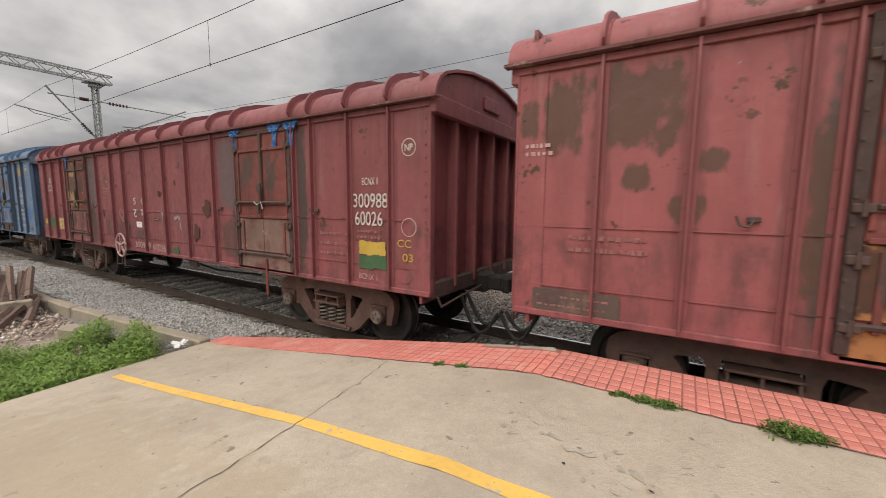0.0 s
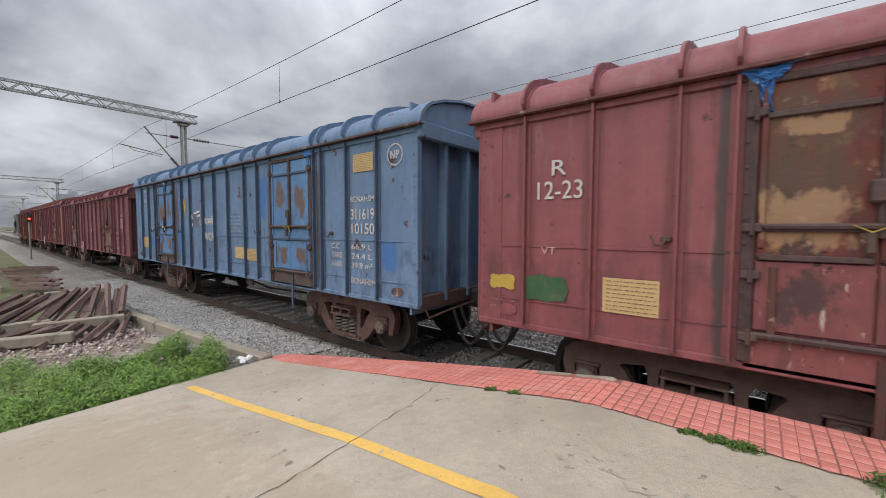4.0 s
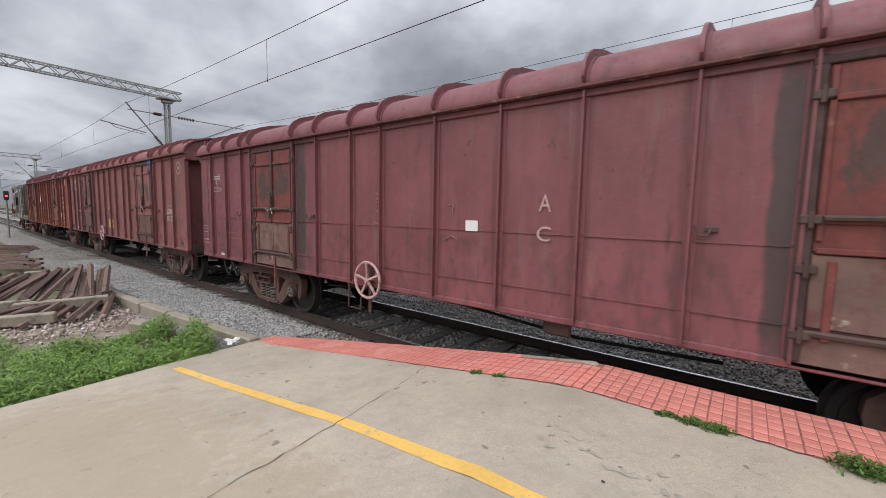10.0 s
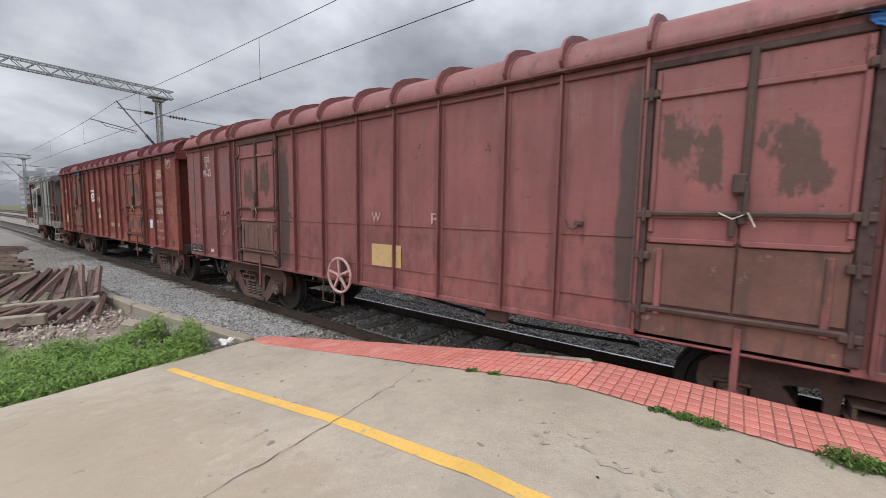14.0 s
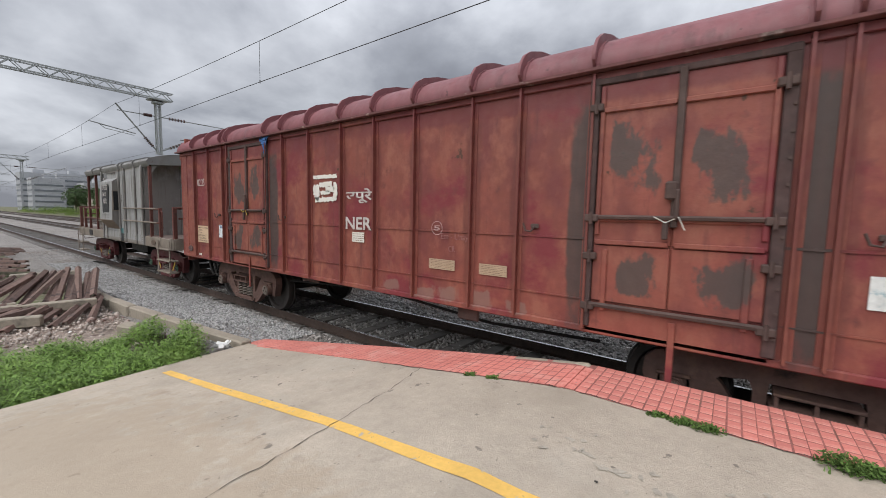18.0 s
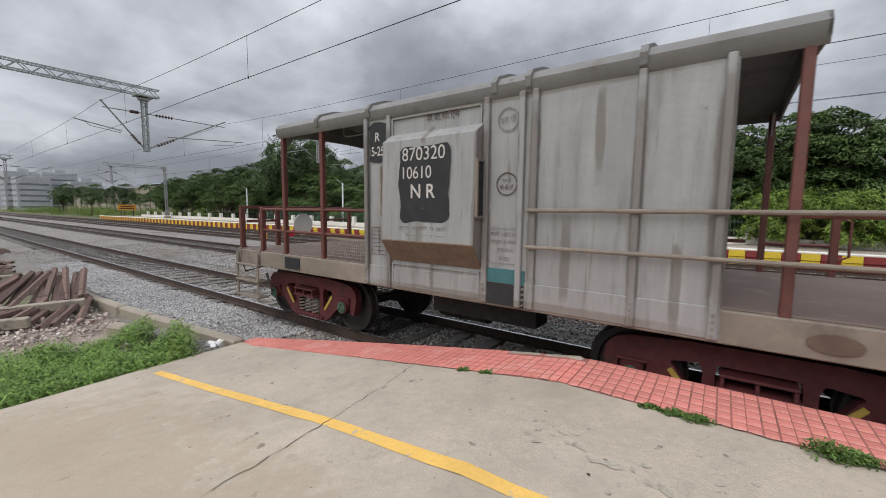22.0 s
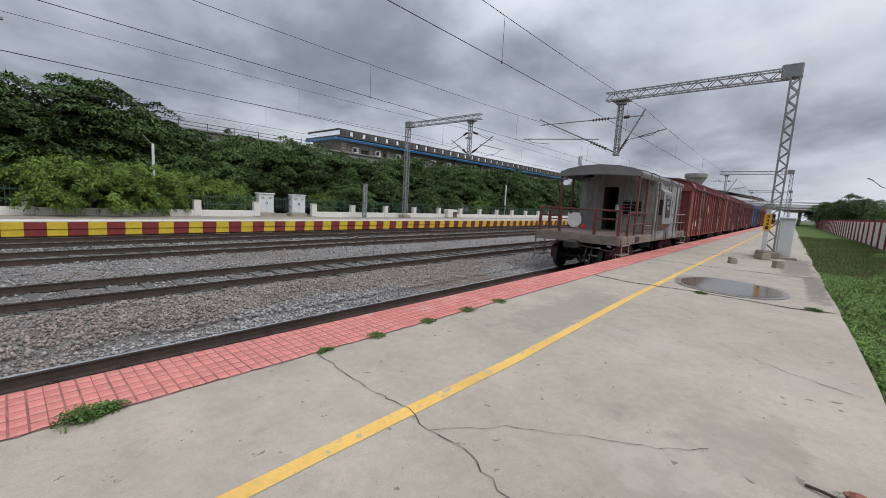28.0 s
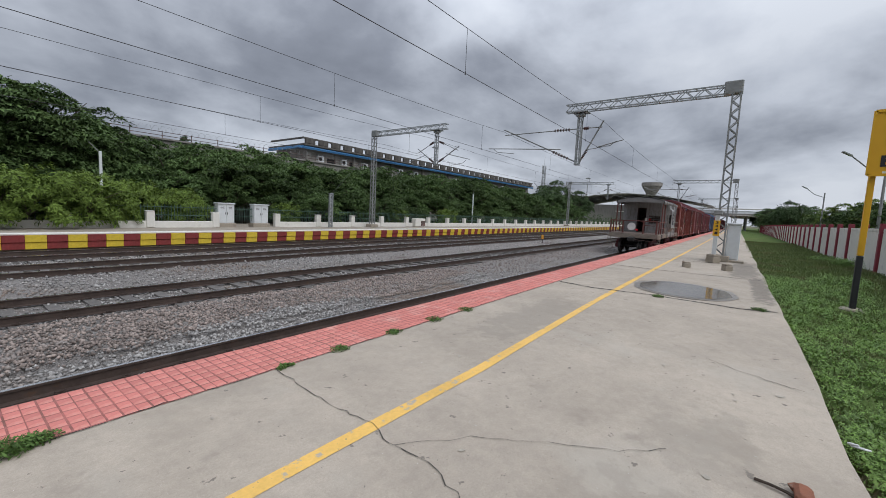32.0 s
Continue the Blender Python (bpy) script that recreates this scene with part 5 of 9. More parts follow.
    part("brake_rod", Geo().tube([(-3.2, -0.9, 0.72), (-0.9, -0.62, 0.80), (1.6, -0.9, 0.70), (3.0, -0.8, 0.72)], 0.022), BLACK, w)
    part("load_lever", Geo().box((-1.9, -1.30, 0.96), (0.5, 0.05, 0.12), b=0.02), FRAME_DARK, w)
    part("brake_lever", Geo().box((1.5, -1.32, 0.92), (0.32, 0.05, 0.22), b=0.02), FRAME_DARK, w)
    # hand brake wheel
    if paint not in (BLUE, RED_E):
        hx, hz, hy = h - (0.583 if lift else 0.59) * L, 1.12, -HW - 0.11
        ring = Geo().tube([(hx + 0.27 * math.cos(6.2832 * i / 20), hy, hz + 0.27 * math.sin(6.2832 * i / 20)) for i in range(21)], 0.022, 6)
        for i in range(5):
            a = 6.2832 * i / 5 + 0.4
            ring.bars([(hx, hy, hz), (hx + 0.27 * math.cos(a), hy, hz + 0.27 * math.sin(a))], 0.03, 0.03)
        ring.cyl((hx, hy - 0.03, hz), (hx, hy + 0.25, hz), 0.035, 8)
        part("hand_brake_wheel", ring, PINK_T, w, "pale painted hand brake wheel with five spokes", smooth=True)
        part("wheel_stay", Geo().bars([(hx, hy + 0.06, hz + 0.25), (hx, hy + 0.06, 0.62)], 0.06, 0.02), FRAME_DARK, w)
        part("footstep", Geo().tube([(hx - 0.55, -HW, SILL), (hx - 0.55, -HW - 0.02, 0.62), (hx - 0.25, -HW - 0.02, 0.62), (hx - 0.25, -HW, SILL)], 0.014), FRAME_DARK, w)
    # doors with the sooty bands beside them
    for k, x in enumerate((h - DOOR_D, -h + DOOR_D)):
        dp, dg = doors[-2:] if k else doors[:2]
        door(w, x, dp, dg, "double-leaf wagon door, bolted shut, grimy and scuffed", seed + k, lift)
        for q in (-1, 1):
            hx, hy = x + q * (DOOR_W / 2 + 0.62), -HW - 0.02
            part("grab_hook", Geo().box((hx, hy, 2.05), (0.09, 0.03, 0.05), b=0.008).tube([(hx, hy - 0.01, 2.05), (hx - 0.03, hy - 0.04, 1.99), (hx - 0.09, hy - 0.045, 2.0), (hx - 0.12, hy - 0.04, 2.08)], 0.011, 5), FRAME_DARK, w, "small rusty steel hook")
    for d in tarps:
        g = Geo()
        z, k = 3.36 + lift, 0.7 * d
        for wide, tall, drop in ((0.13, 0.34, 0.0), (0.34, 0.10, 0.01)):
            g.sheet(lambda u, v: (h - d + wide * (u - 0.5) * (1 - 0.55 * v) + 0.05 * noise.noise((u * 2 + k, v * 3, k)), -HW - 0.055 - drop - 0.03 * noise.noise((u * 4 + k, v * 4, 2.0)) - 0.012 * math.sin(u * 14 + k), z - tall * v - 0.04 * noise.noise((u * 5, k, v)) * (v + 0.3)), np.linspace(0, 1, 9), np.linspace(0, 1, 9))
        g.tube([(h - d - 0.2, -HW - 0.05, z + 0.03), (h - d, -HW - 0.06, z), (h - d + 0.2, -HW - 0.05, z + 0.03)], 0.01, 5)
        part("tarpaulin_scrap", g, TARP, w, "torn scrap of blue tarpaulin")
    return w, h


def runs(material, w, x0, x1, z0, z1, seed, name="grime_band", label="dark streaky grime beside the door"):
    """Grime that has run down a side wall: many thin ragged streaks side by side."""
    rng = random.Random(seed)
    g = Geo()
    x = x0
    k = 0
    while x < x1:
        wd = rng.uniform(0.025, 0.075)
        edge = min(x - x0, x1 - x - wd)
        a = z0 + (rng.random() ** 2) * (0.35 if edge > 0.03 else 1.1)
        b = z1 - (rng.random() ** 3) * (0.2 if edge > 0.03 else 1.0)
        y = -HW - 0.0075 - 0.0006 * (k % 3)
        n = 9
        left = [(x + rng.uniform(-0.010, 0.006), a + (b - a) * i / n) for i in range(n + 1)]
        right = [(x + wd + rng.uniform(-0.004, 0.014), z) for _, z in left]
        g.prism([(left[0][0] + wd * 0.4, a - 0.03)] + right + [(left[-1][0] + wd * 0.5, b + 0.02)] + left[::-1], "y", y, -HW - 0.002)
        x += wd * rng.uniform(0.75, 1.0)
        k += 1
    part(name, g, material, w, label)


def label_at(w, h, text, d0, d1, z0, z1, material=None, bold=0.004):
    """Stencilled words from d0 to d1 metres behind the leading end."""
    words(text, d0 - d1, z1 - z0, material or WHITE_T, w, pose(h - d0, -HW - 0.016, z0), bold=bold)


def bars_at(w, h, d0, d1, zs, hh, material=None, seed=1):
    """Writing too faint to read, as rows of short bars."""
    rng = random.Random(seed)
    g = Geo()
    for z in zs:
        x = h - d0
        while x < h - d1:
            k = rng.uniform(0.02, 0.06)
            g.box((x + k / 2, -HW - 0.014, z), (k, 0.002, hh * rng.uniform(0.45, 0.75)))
            x += k + rng.uniform(0.012, 0.035)
    tagged(part("faint_lettering", g, material or FAINT, w), kind="stuff")


def chalk_at(w, h, path, material=None, wide=0.013):
    """A hand-drawn stroke through (metres behind the leading end, height) points."""
    part("chalk_stroke", Geo().bars([(h - d, -HW - 0.014, z) for d, z in path], wide, 0.003), material or WHITE_T, w)


def ring_at(w, h, d, z, r, material=None, text=""):
    g = Geo()
    n = 28
    for i in range(n):
        a, b = 6.2832 * i / n, 6.2832 * (i + 1) / n
        g.add([(h - d + q * math.cos(t), -HW - 0.015, z + q * math.sin(t)) for q, t in ((r, a), (r * 0.9, a), (r * 0.9, b), (r, b))], [(0, 1, 2, 3)])
    part("painted_ring", g, material or WHITE_T, w)
    if text: words(text, r * 1.15, r * 0.75, material or WHITE_T, w, pose(h - d - r * 0.575, -HW - 0.016, z - r * 0.37), bold=0.02)


def patch_at(w, h, d0, d1, z0, z1, material, seed=1, rag=0.05, label=""):
    smear(material, w, h - d0, h - d1, z0, z1, -HW - 0.012, label, rag=rag, seed=seed)


def sticker_at(w, h, d0, d1, z0, z1, material, lines=0, name="paper_label", label="weathered printed paper label"):
    p = part(name, Geo().box((h - (d0 + d1) / 2, -HW - 0.013, (z0 + z1) / 2), (d0 - d1, 0.003, z1 - z0)), material, w, label)
    g = Geo()
    rng = random.Random(int(d0 * 37) + lines)
    for i in range(2 * lines):
        x = h - d0 + 0.07 * (d0 - d1)
        while x < h - d1 - 0.08 * (d0 - d1):
            k = rng.uniform(0.015, 0.05)
            g.box((x + k / 2, -HW - 0.016, z0 + (i + 0.8) * (z1 - z0) / (2 * lines + 0.6)), (k, 0.002, (z1 - z0) * 0.10 / lines))
            x += k + rng.uniform(0.008, 0.02)
    if lines: tagged(part("printed_text", g, FLAP_INK, p), kind="stuff")


def build_train():
    rust_door = mat("door_rusty_red", (0.165, 0.043, 0.039), 0.75, grain=((1.3, 0.3), (8, 0.2)), spots=((1.8, 0.55, 0.68, (0.06, 0.036, 0.032), V), (4, 0.62, 0.7, (0.2, 0.1, 0.08))), bump=((20, 0.003),), stains=door_wear(14.88, (0.06, 0.04, 0.036)))
    scorched = mat("door_scorched_rust", (0.13, 0.036, 0.030), 0.85, grain=((1.3, 0.35), (9, 0.25)), spots=((1.6, 0.50, 0.62, (0.055, 0.034, 0.028), V), (2.6, 0.58, 0.66, (0.30, 0.16, 0.075)), (6, 0.60, 0.66, (0.32, 0.2, 0.15)), (9, 0.64, 0.68, (0.03, 0.022, 0.02))), bump=((20, 0.004),), stains=spans(15.03, (0.095, 0.058, 0.040), 0.7, ((12.42, 11.80, 2.3, 3.2),), 0.9) + spans(15.03, (0.34, 0.20, 0.115), 0.75, ((12.38, 11.84, 2.02, 2.40), (12.3, 11.9, 2.85, 2.95)), 1.3) + spans(15.03, (0.045, 0.03, 0.027), 0.8, ((11.6, 11.3, 2.4, 2.85), (11.5, 11.2, 3.0, 3.15))))
    scratched = mat("flap_scratched_red", (0.19, 0.058, 0.060), 0.8, grain=((1.5, 0.25), (9, 0.2)), spots=((2.2, 0.54, 0.66, (0.10, 0.042, 0.038), V), (6, 0.60, 0.64, (0.40, 0.31, 0.27), (3, 3, 0.5)), (9, 0.64, 0.67, (0.04, 0.025, 0.022))), bump=((18, 0.003),), stains=door_wear(15.03, (0.045, 0.03, 0.027), 0.8))
    flap_brown = mat("flap_brown_worn", (0.15, 0.075, 0.062), 0.85, grain=((1.5, 0.3), (9, 0.25)), spots=((2.2, 0.52, 0.64, (0.085, 0.05, 0.043), V), (4, 0.62, 0.7, (0.26, 0.17, 0.14))), bump=((18, 0.003),))
    pale = mat("flap_scraped_pale", (0.18, 0.108, 0.092), 0.85, grain=((1.5, 0.3), (9, 0.2)), spots=((2.2, 0.5, 0.62, (0.12, 0.045, 0.045)), (3, 0.62, 0.7, (0.45, 0.38, 0.32))), bump=((18, 0.003),))
    burnt = mat("rust_bare_steel", (0.075, 0.035, 0.024), 0.9, grain=((1.0, 0.35), (9, 0.25)), spots=((1.7, 0.54, 0.62, (0.35, 0.15, 0.06)), (2.5, 0.64, 0.7, (0.4, 0.3, 0.24))), bump=((18, 0.004),))
    blue_door = mat("door_scuffed_blue", (0.09, 0.185, 0.345), 0.7, grain=((1.3, 0.25), (8, 0.2)), spots=((1.9, 0.60, 0.70, (0.085, 0.10, 0.13), V), (5, 0.62, 0.68, (0.14, 0.06, 0.035)), (9, 0.66, 0.69, (0.05, 0.04, 0.035))), bump=((20, 0.003),), stains=door_wear(13.89, (0.125, 0.072, 0.048), 0.9))
    red_names = "faded red covered goods wagon with rounded ribbed roof"
    # wagons ahead of those that pass close
    x = 13.097
    for k in range(4):
        x += 15.6
        wagon(x, 14.56, (RED_A, RED_C, RED_D, RED_W)[k], red_names, (rust_door, GRIME_BROWN))
    w, h = wagon(13.097, 14.67, RED_W, "pinkish red covered goods wagon with brown rust patches", (rust_door, burnt), 0.155)
    bars_at(w, h, 14.57, 14.33, (2.75, 2.67), 0.06, PINK_T, 3)
    bars_at(w, h, 14.1, 13.4, (1.84, 1.72), 0.07, None, 4)
    patch_at(w, h, 14.45, 13.6, 1.06, 1.3, GRIME_BROWN, 9)
    bars_at(w, h, 14.4, 13.75, (1.22, 1.13), 0.03, None, 5)
    # first wagon that passes
    w, h = wagon(-2.66, 15.03, RED_A, "faded red covered goods wagon with white numbers and scraped doors", (rust_door, pale, scorched, scratched), tarps=(2.5, 2.9, 4.0, 12.36,))
    label_at(w, h, "BCNX 1", 1.1, 0.83, 2.40, 2.50)
    label_at(w, h, "300988", 1.27, 0.66, 2.10, 2.29)
    label_at(w, h, "60026", 1.24, 0.75, 1.86, 2.05)
    ring_at(w, h, 0.32, 2.85, 0.11, text="NP")
    ring_at(w, h, 0.32, 1.86, 0.12, PINK_T)
    bars_at(w, h, 1.2, 0.8, (1.78, 1.70), 0.06, None, 7)
    bars_at(w, h, 1.95, 1.4, (1.72, 1.58, 1.44), 0.07, None, 8)
    patch_at(w, h, 1.18, 0.7, 1.46, 1.64, OCHRE_P, 4, 0.08)
    patch_at(w, h, 1.18, 0.7, 1.27, 1.47, GREEN_P, 5, 0.08)
    label_at(w, h, "CC", 0.5, 0.28, 1.6, 1.7, OCHRE_P)
    label_at(w, h, "03", 0.42, 0.25, 1.42, 1.52, OCHRE_P)
    label_at(w, h, "BCNX 1", 1.18, 0.85, 1.12, 1.2, PINK_T)
    label_at(w, h, "S", 8.26, 8.12, 2.09, 2.25, bold=0.008)
    label_at(w, h, "C", 7.86, 7.70, 2.09, 2.25, bold=0.008)
    label_at(w, h, "ट", 8.28, 8.12, 1.80, 1.98, bold=0.008)
    label_at(w, h, "म", 7.90, 7.70, 1.80, 1.98, bold=0.008)
    sticker_at(w, h, 8.17, 7.90, 1.57, 1.70, LITTER, 0)
    chalk_at(w, h, [(8.13, 1.655), (8.06, 1.67), (8.0, 1.65)], RED_CLOTH, 0.012)
    bars_at(w, h, 8.14, 7.93, (1.60, 1.58), 0.012, RED_CLOTH, 12)
    label_at(w, h, "300989", 8.32, 7.54, 1.10, 1.24, PINK_T)
    label_at(w, h, "60026", 7.42, 6.83, 1.08, 1.23, PINK_T)
    ring_at(w, h, 8.97, 1.87, 0.11, PINK_T)
    chalk_at(w, h, [(8.95, 1.96), (8.99, 1.78)], PINK_T)
    chalk_at(w, h, [(8.94, 1.76), (8.90, 1.66), (8.84, 1.72), (8.82, 1.6)], PINK_T)
    chalk_at(w, h, [(6.92, 1.95), (6.88, 1.85), (6.84, 1.95), (6.90, 1.72)])
    chalk_at(w, h, [(6.37, 1.76), (6.35, 1.84), (6.32, 1.78), (6.29, 1.87), (6.26, 1.80)])
    chalk_at(w, h, [(6.22, 1.88), (6.18, 1.78), (6.14, 1.86), (6.12, 1.66), (6.09, 1.58)])
    chalk_at(w, h, [(7.05, 1.46), (6.98, 1.54), (6.94, 1.46), (6.88, 1.5), (6.9, 1.42)], PINK_T)
    rs = random.Random(8)
    for k in range(26):
        d, z = rs.gauss(9.75, 0.14), rs.gauss(2.35, 0.26)
        chalk_at(w, h, [(d + 0.06, z), (d, z + rs.uniform(-0.02, 0.02)), (d - rs.uniform(0.02, 0.09), z + rs.uniform(-0.03, 0.03))], SCRAPE, rs.uniform(0.005, 0.014))
    for k in range(12):
        d, z = rs.gauss(7.15, 0.09), rs.choice((1.96, 1.94, 1.80, 1.77))
        chalk_at(w, h, [(d + 0.07, z), (d - 0.05, z + rs.uniform(-0.02, 0.02))], SCRAPE, rs.uniform(0.008, 0.018))
    for k, (d0, d1, z0, z1) in enumerate(((7.06, 6.92, 2.26, 2.38), (10.1, 10.02, 1.75, 1.95), (6.7, 6.64, 2.6, 2.66), (6.3, 6.25, 2.5, 2.6), (7.6, 7.56, 2.7, 2.76), (9.2, 9.15, 2.5, 2.56), (5.2, 4.95, 1.9, 2.2), (5.6, 5.4, 1.4, 1.7), (8.6, 8.55, 1.5, 1.6))):
        patch_at(w, h, d0, d1, z0, z1, SCAB, 90 + k, 0.25, "dark scab of rust")
    patch_at(w, h, 6.51, 6.26, 1.07, 1.21, GREEN_P, 97, 0.2)
    label_at(w, h, "R", 14.11, 13.95, 2.70, 2.86)
    label_at(w, h, "12-23", 14.27, 13.78, 2.45, 2.64)
    label_at(w, h, "VT", 14.22, 14.05, 1.86, 1.94, PINK_T)
    patch_at(w, h, 14.42, 13.93, 1.35, 1.62, GREEN_P, 7, 0.06)
    patch_at(w, h, 14.86, 14.54, 1.44, 1.6, OCHRE_P, 8, 0.08)
    sticker_at(w, h, 13.56, 13.06, 1.32, 1.66, OCHRE_N, 4, "painted_notice", "yellow painted maintenance notice")
    bars_at(w, h, 14.86, 14.51, (1.30, 1.22), 0.04, None, 9)
    # blue wagon
    w, h = wagon(-18.72, 13.89, BLUE, "weathered blue covered goods wagon with white stencilled lettering", (blue_door, GRIME_BROWN), 0.155, tarps=(2.6, 10.52,))
    ring_at(w, h, 0.44, 3.20, 0.16, text="NP")
    label_at(w, h, "BCNAHSM", 1.47, 0.9, 2.55, 2.64)
    label_at(w, h, "311619", 1.47, 0.9, 2.27, 2.44)
    label_at(w, h, "10150", 1.45, 0.9, 2.04, 2.21)
    label_at(w, h, "C.C", 2.0, 1.78, 1.79, 1.88)
    label_at(w, h, "66.9 L", 1.46, 0.95, 1.79, 1.88)
    label_at(w, h, "TARE", 2.0, 1.72, 1.64, 1.73)
    label_at(w, h, "24.4 L", 1.46, 0.95, 1.64, 1.73)
    label_at(w, h, "AREA", 2.0, 1.72, 1.49, 1.58)
    label_at(w, h, "39.8 m²", 1.46, 0.95, 1.49, 1.58)
    label_at(w, h, "BCNAHSM", 1.47, 0.88, 1.24, 1.33)
    sticker_at(w, h, 1.4, 0.92, 3.02, 3.30, OCHRE_N, 5, "painted_notice", "ochre painted maintenance notice")
    label_at(w, h, "पमरे", 7.57, 6.98, 2.20, 2.43, bold=0.025)
    label_at(w, h, "WCR", 7.58, 6.99, 1.79, 2.01, bold=0.025)
    for k, (d0, d1, z0, z1) in enumerate(((8.30, 8.12, 2.50, 2.54), (8.12, 7.98, 2.52, 2.57), (7.98, 7.90, 2.54, 2.58), (8.10, 8.00, 2.42, 2.46), (7.98, 7.88, 2.43, 2.48), (8.46, 8.42, 2.36, 2.5), (8.44, 8.40, 2.16, 2.26), (7.90, 7.87, 2.2, 2.34))):
        smear(WHITEWASH, w, h - d0, h - d1, z0, z1, -HW - 0.014, "torn remains of a white sticker", "peeling_sticker", 0.3, 140 + k)
    for k, (d0, d1, z0, z1) in enumerate(((9.09, 9.05, 2.78, 2.93), (9.0, 8.97, 2.8, 2.94), (8.9, 8.86, 2.76, 2.9), (9.04, 8.88, 2.60, 2.76), (8.99, 8.94, 2.43, 2.6))):
        patch_at(w, h, d0, d1, z0, z1, OCHRE_P, 150 + k, 0.3, "smeared ochre paint")
    for k, tx in enumerate(("FITTED WITH TWIN", "PIPE  GRADUATED", "RELEASE AIR BRAKE", "EQUIPMENT   OF", "(B.M.B.S)- KBI-KE")):
        label_at(w, h, tx, 5.97, 5.46, 2.36 - 0.083 * k, 2.405 - 0.083 * k, PINK_B, 0.01)
    for k in range(11):
        for z in (2.45, 2.015):
            chalk_at(w, h, [(6.0 - k * 0.055, z), (5.965 - k * 0.055, z)], PINK_B, 0.010)
    for k in range(8):
        for d in (6.0, 5.42):
            chalk_at(w, h, [(d, 2.03 + k * 0.055), (d, 2.06 + k * 0.055)], PINK_B, 0.010)
    sticker_at(w, h, 5.78, 5.28, 1.43, 1.69, OCHRE_N, 0, "painted_notice", "ochre painted notice panel")
    sticker_at(w, h, 5.17, 4.70, 1.41, 1.67, OCHRE_N, 4, "painted_notice", "ochre painted maintenance notice")
    for k, (d0, d1, z0, z1) in enumerate(((3.0, 2.94, 1.6, 1.9), (5.0, 4.96, 2.8, 2.9), (7.3, 7.26, 1.5, 1.6), (0.9, 0.8, 1.2, 1.35))):
        patch_at(w, h, d0, d1, z0, z1, SCAB, 160 + k, 0.25, "dark scab of rust")
    sticker_at(w, h, 11.67, 11.53, 1.53, 1.66, BLUE_N, 0, "card_holder", "small steel label holder")
    sticker_at(w, h, 11.84, 11.69, 1.12, 1.18, WHITEWASH, 0, "reflector", "white reflector plate")
    label_at(w, h, "वापसी", 12.88, 12.54, 3.30, 3.46)
    label_at(w, h, "R", 12.72, 12.64, 3.16, 3.28)
    label_at(w, h, "4-25", 12.84, 12.51, 2.96, 3.12)
    sticker_at(w, h, 13.08, 12.38, 1.44, 1.80, OCHRE_N, 4, "painted_notice", "ochre painted maintenance notice")
    # maroon wagon
    w, h = wagon(-33.72, 14.88, RED_C, "maroon covered goods wagon with white stencilled Hindi lettering", (rust_door, pale))
    label_at(w, h, "बीसीएनएए।", 1.2, 0.76, 2.50, 2.66, PINK_T)
    label_at(w, h, "300983", 1.28, 0.72, 2.29, 2.47)
    label_at(w, h, "62300", 1.26, 0.8, 2.08, 2.26)
    label_at(w, h, "आयभार54.10t", 2.02, 1.43, 1.82, 1.92, PINK_T)
    label_at(w, h, "टेयर27.20t", 2.02, 1.47, 1.62, 1.74, PINK_T)
    label_at(w, h, "क्षेत्रफल42.7m", 2.02, 1.43, 1.46, 1.58, PINK_T)
    label_at(w, h, "बीसीएनएए।", 2.02, 1.6, 1.20, 1.32, PINK_T)
    patch_at(w, h, 1.04, 0.97, 1.29, 1.36, mat("pale_blue_chip", (0.3, 0.4, 0.47), 0.7, grain=((9, 0.2),)), 7, 0.25)
    sticker_at(w, h, 7.09, 6.91, 1.93, 2.06, LITTER)
    runs(PALE_RUN, w, h - 14.74, h - 14.58, SILL + 0.9, EAVE_LOW - 0.1, 77, "pale_run", "pale run-off streak at the corner")
    for path in ([(8.72, 2.42), (8.62, 2.38), (8.70, 2.30), (8.60, 2.25)], [(8.70, 2.16), (8.60, 2.12)], [(8.72, 1.98), (8.58, 1.95)], [(7.36, 2.24), (7.28, 2.26), (7.30, 2.12)], [(7.42, 1.80), (7.30, 1.86), (7.22, 1.82)]):
        chalk_at(w, h, path, PINK_T, 0.012)
    label_at(w, h, "A", 6.14, 6.0, 2.18, 2.36, PINK_T)
    label_at(w, h, "C", 6.15, 5.99, 1.86, 2.02, PINK_T)
    label_at(w, h, "वापसी", 14.18, 13.88, 2.77, 2.93)
    label_at(w, h, "R", 14.08, 14.01, 2.67, 2.77)
    label_at(w, h, "122024", 14.26, 13.82, 2.52, 2.63, PINK_T)
    bars_at(w, h, 14.86, 14.66, (1.72, 1.66, 1.58), 0.03, PINK_T, 14)
    bars_at(w, h, 14.91, 14.56, (1.40, 1.32), 0.05, PINK_T, 15)
    bars_at(w, h, 13.66, 12.96, (1.62, 1.5), 0.05, None, 16)
    sticker_at(w, h, 13.92, 13.77, 1.08, 1.13, WHITEWASH, 1, "reflector", "white reflector plate")
    # oxide red wagon
    w, h = wagon(-49.65, 14.17, RED_D, "oxide red covered goods wagon with white stencilled numbers", (RED_D, flap_brown), 0.155, tarps=(2.55,))
    label_at(w, h, "बीसीएनएए", 1.33, 1.0, 2.14, 2.22, PINK_T)
    label_at(w, h, "300800", 1.44, 0.82, 1.96, 2.10)
    label_at(w, h, "60137", 1.42, 0.94, 1.76, 1.91)
    ring_at(w, h, 0.43, 3.19, 0.16, text="एनपी")
    sticker_at(w, h, 7.62, 7.03, 1.34, 1.66, OCHRE_N, 0, "painted_notice", "plain ochre painted panel")
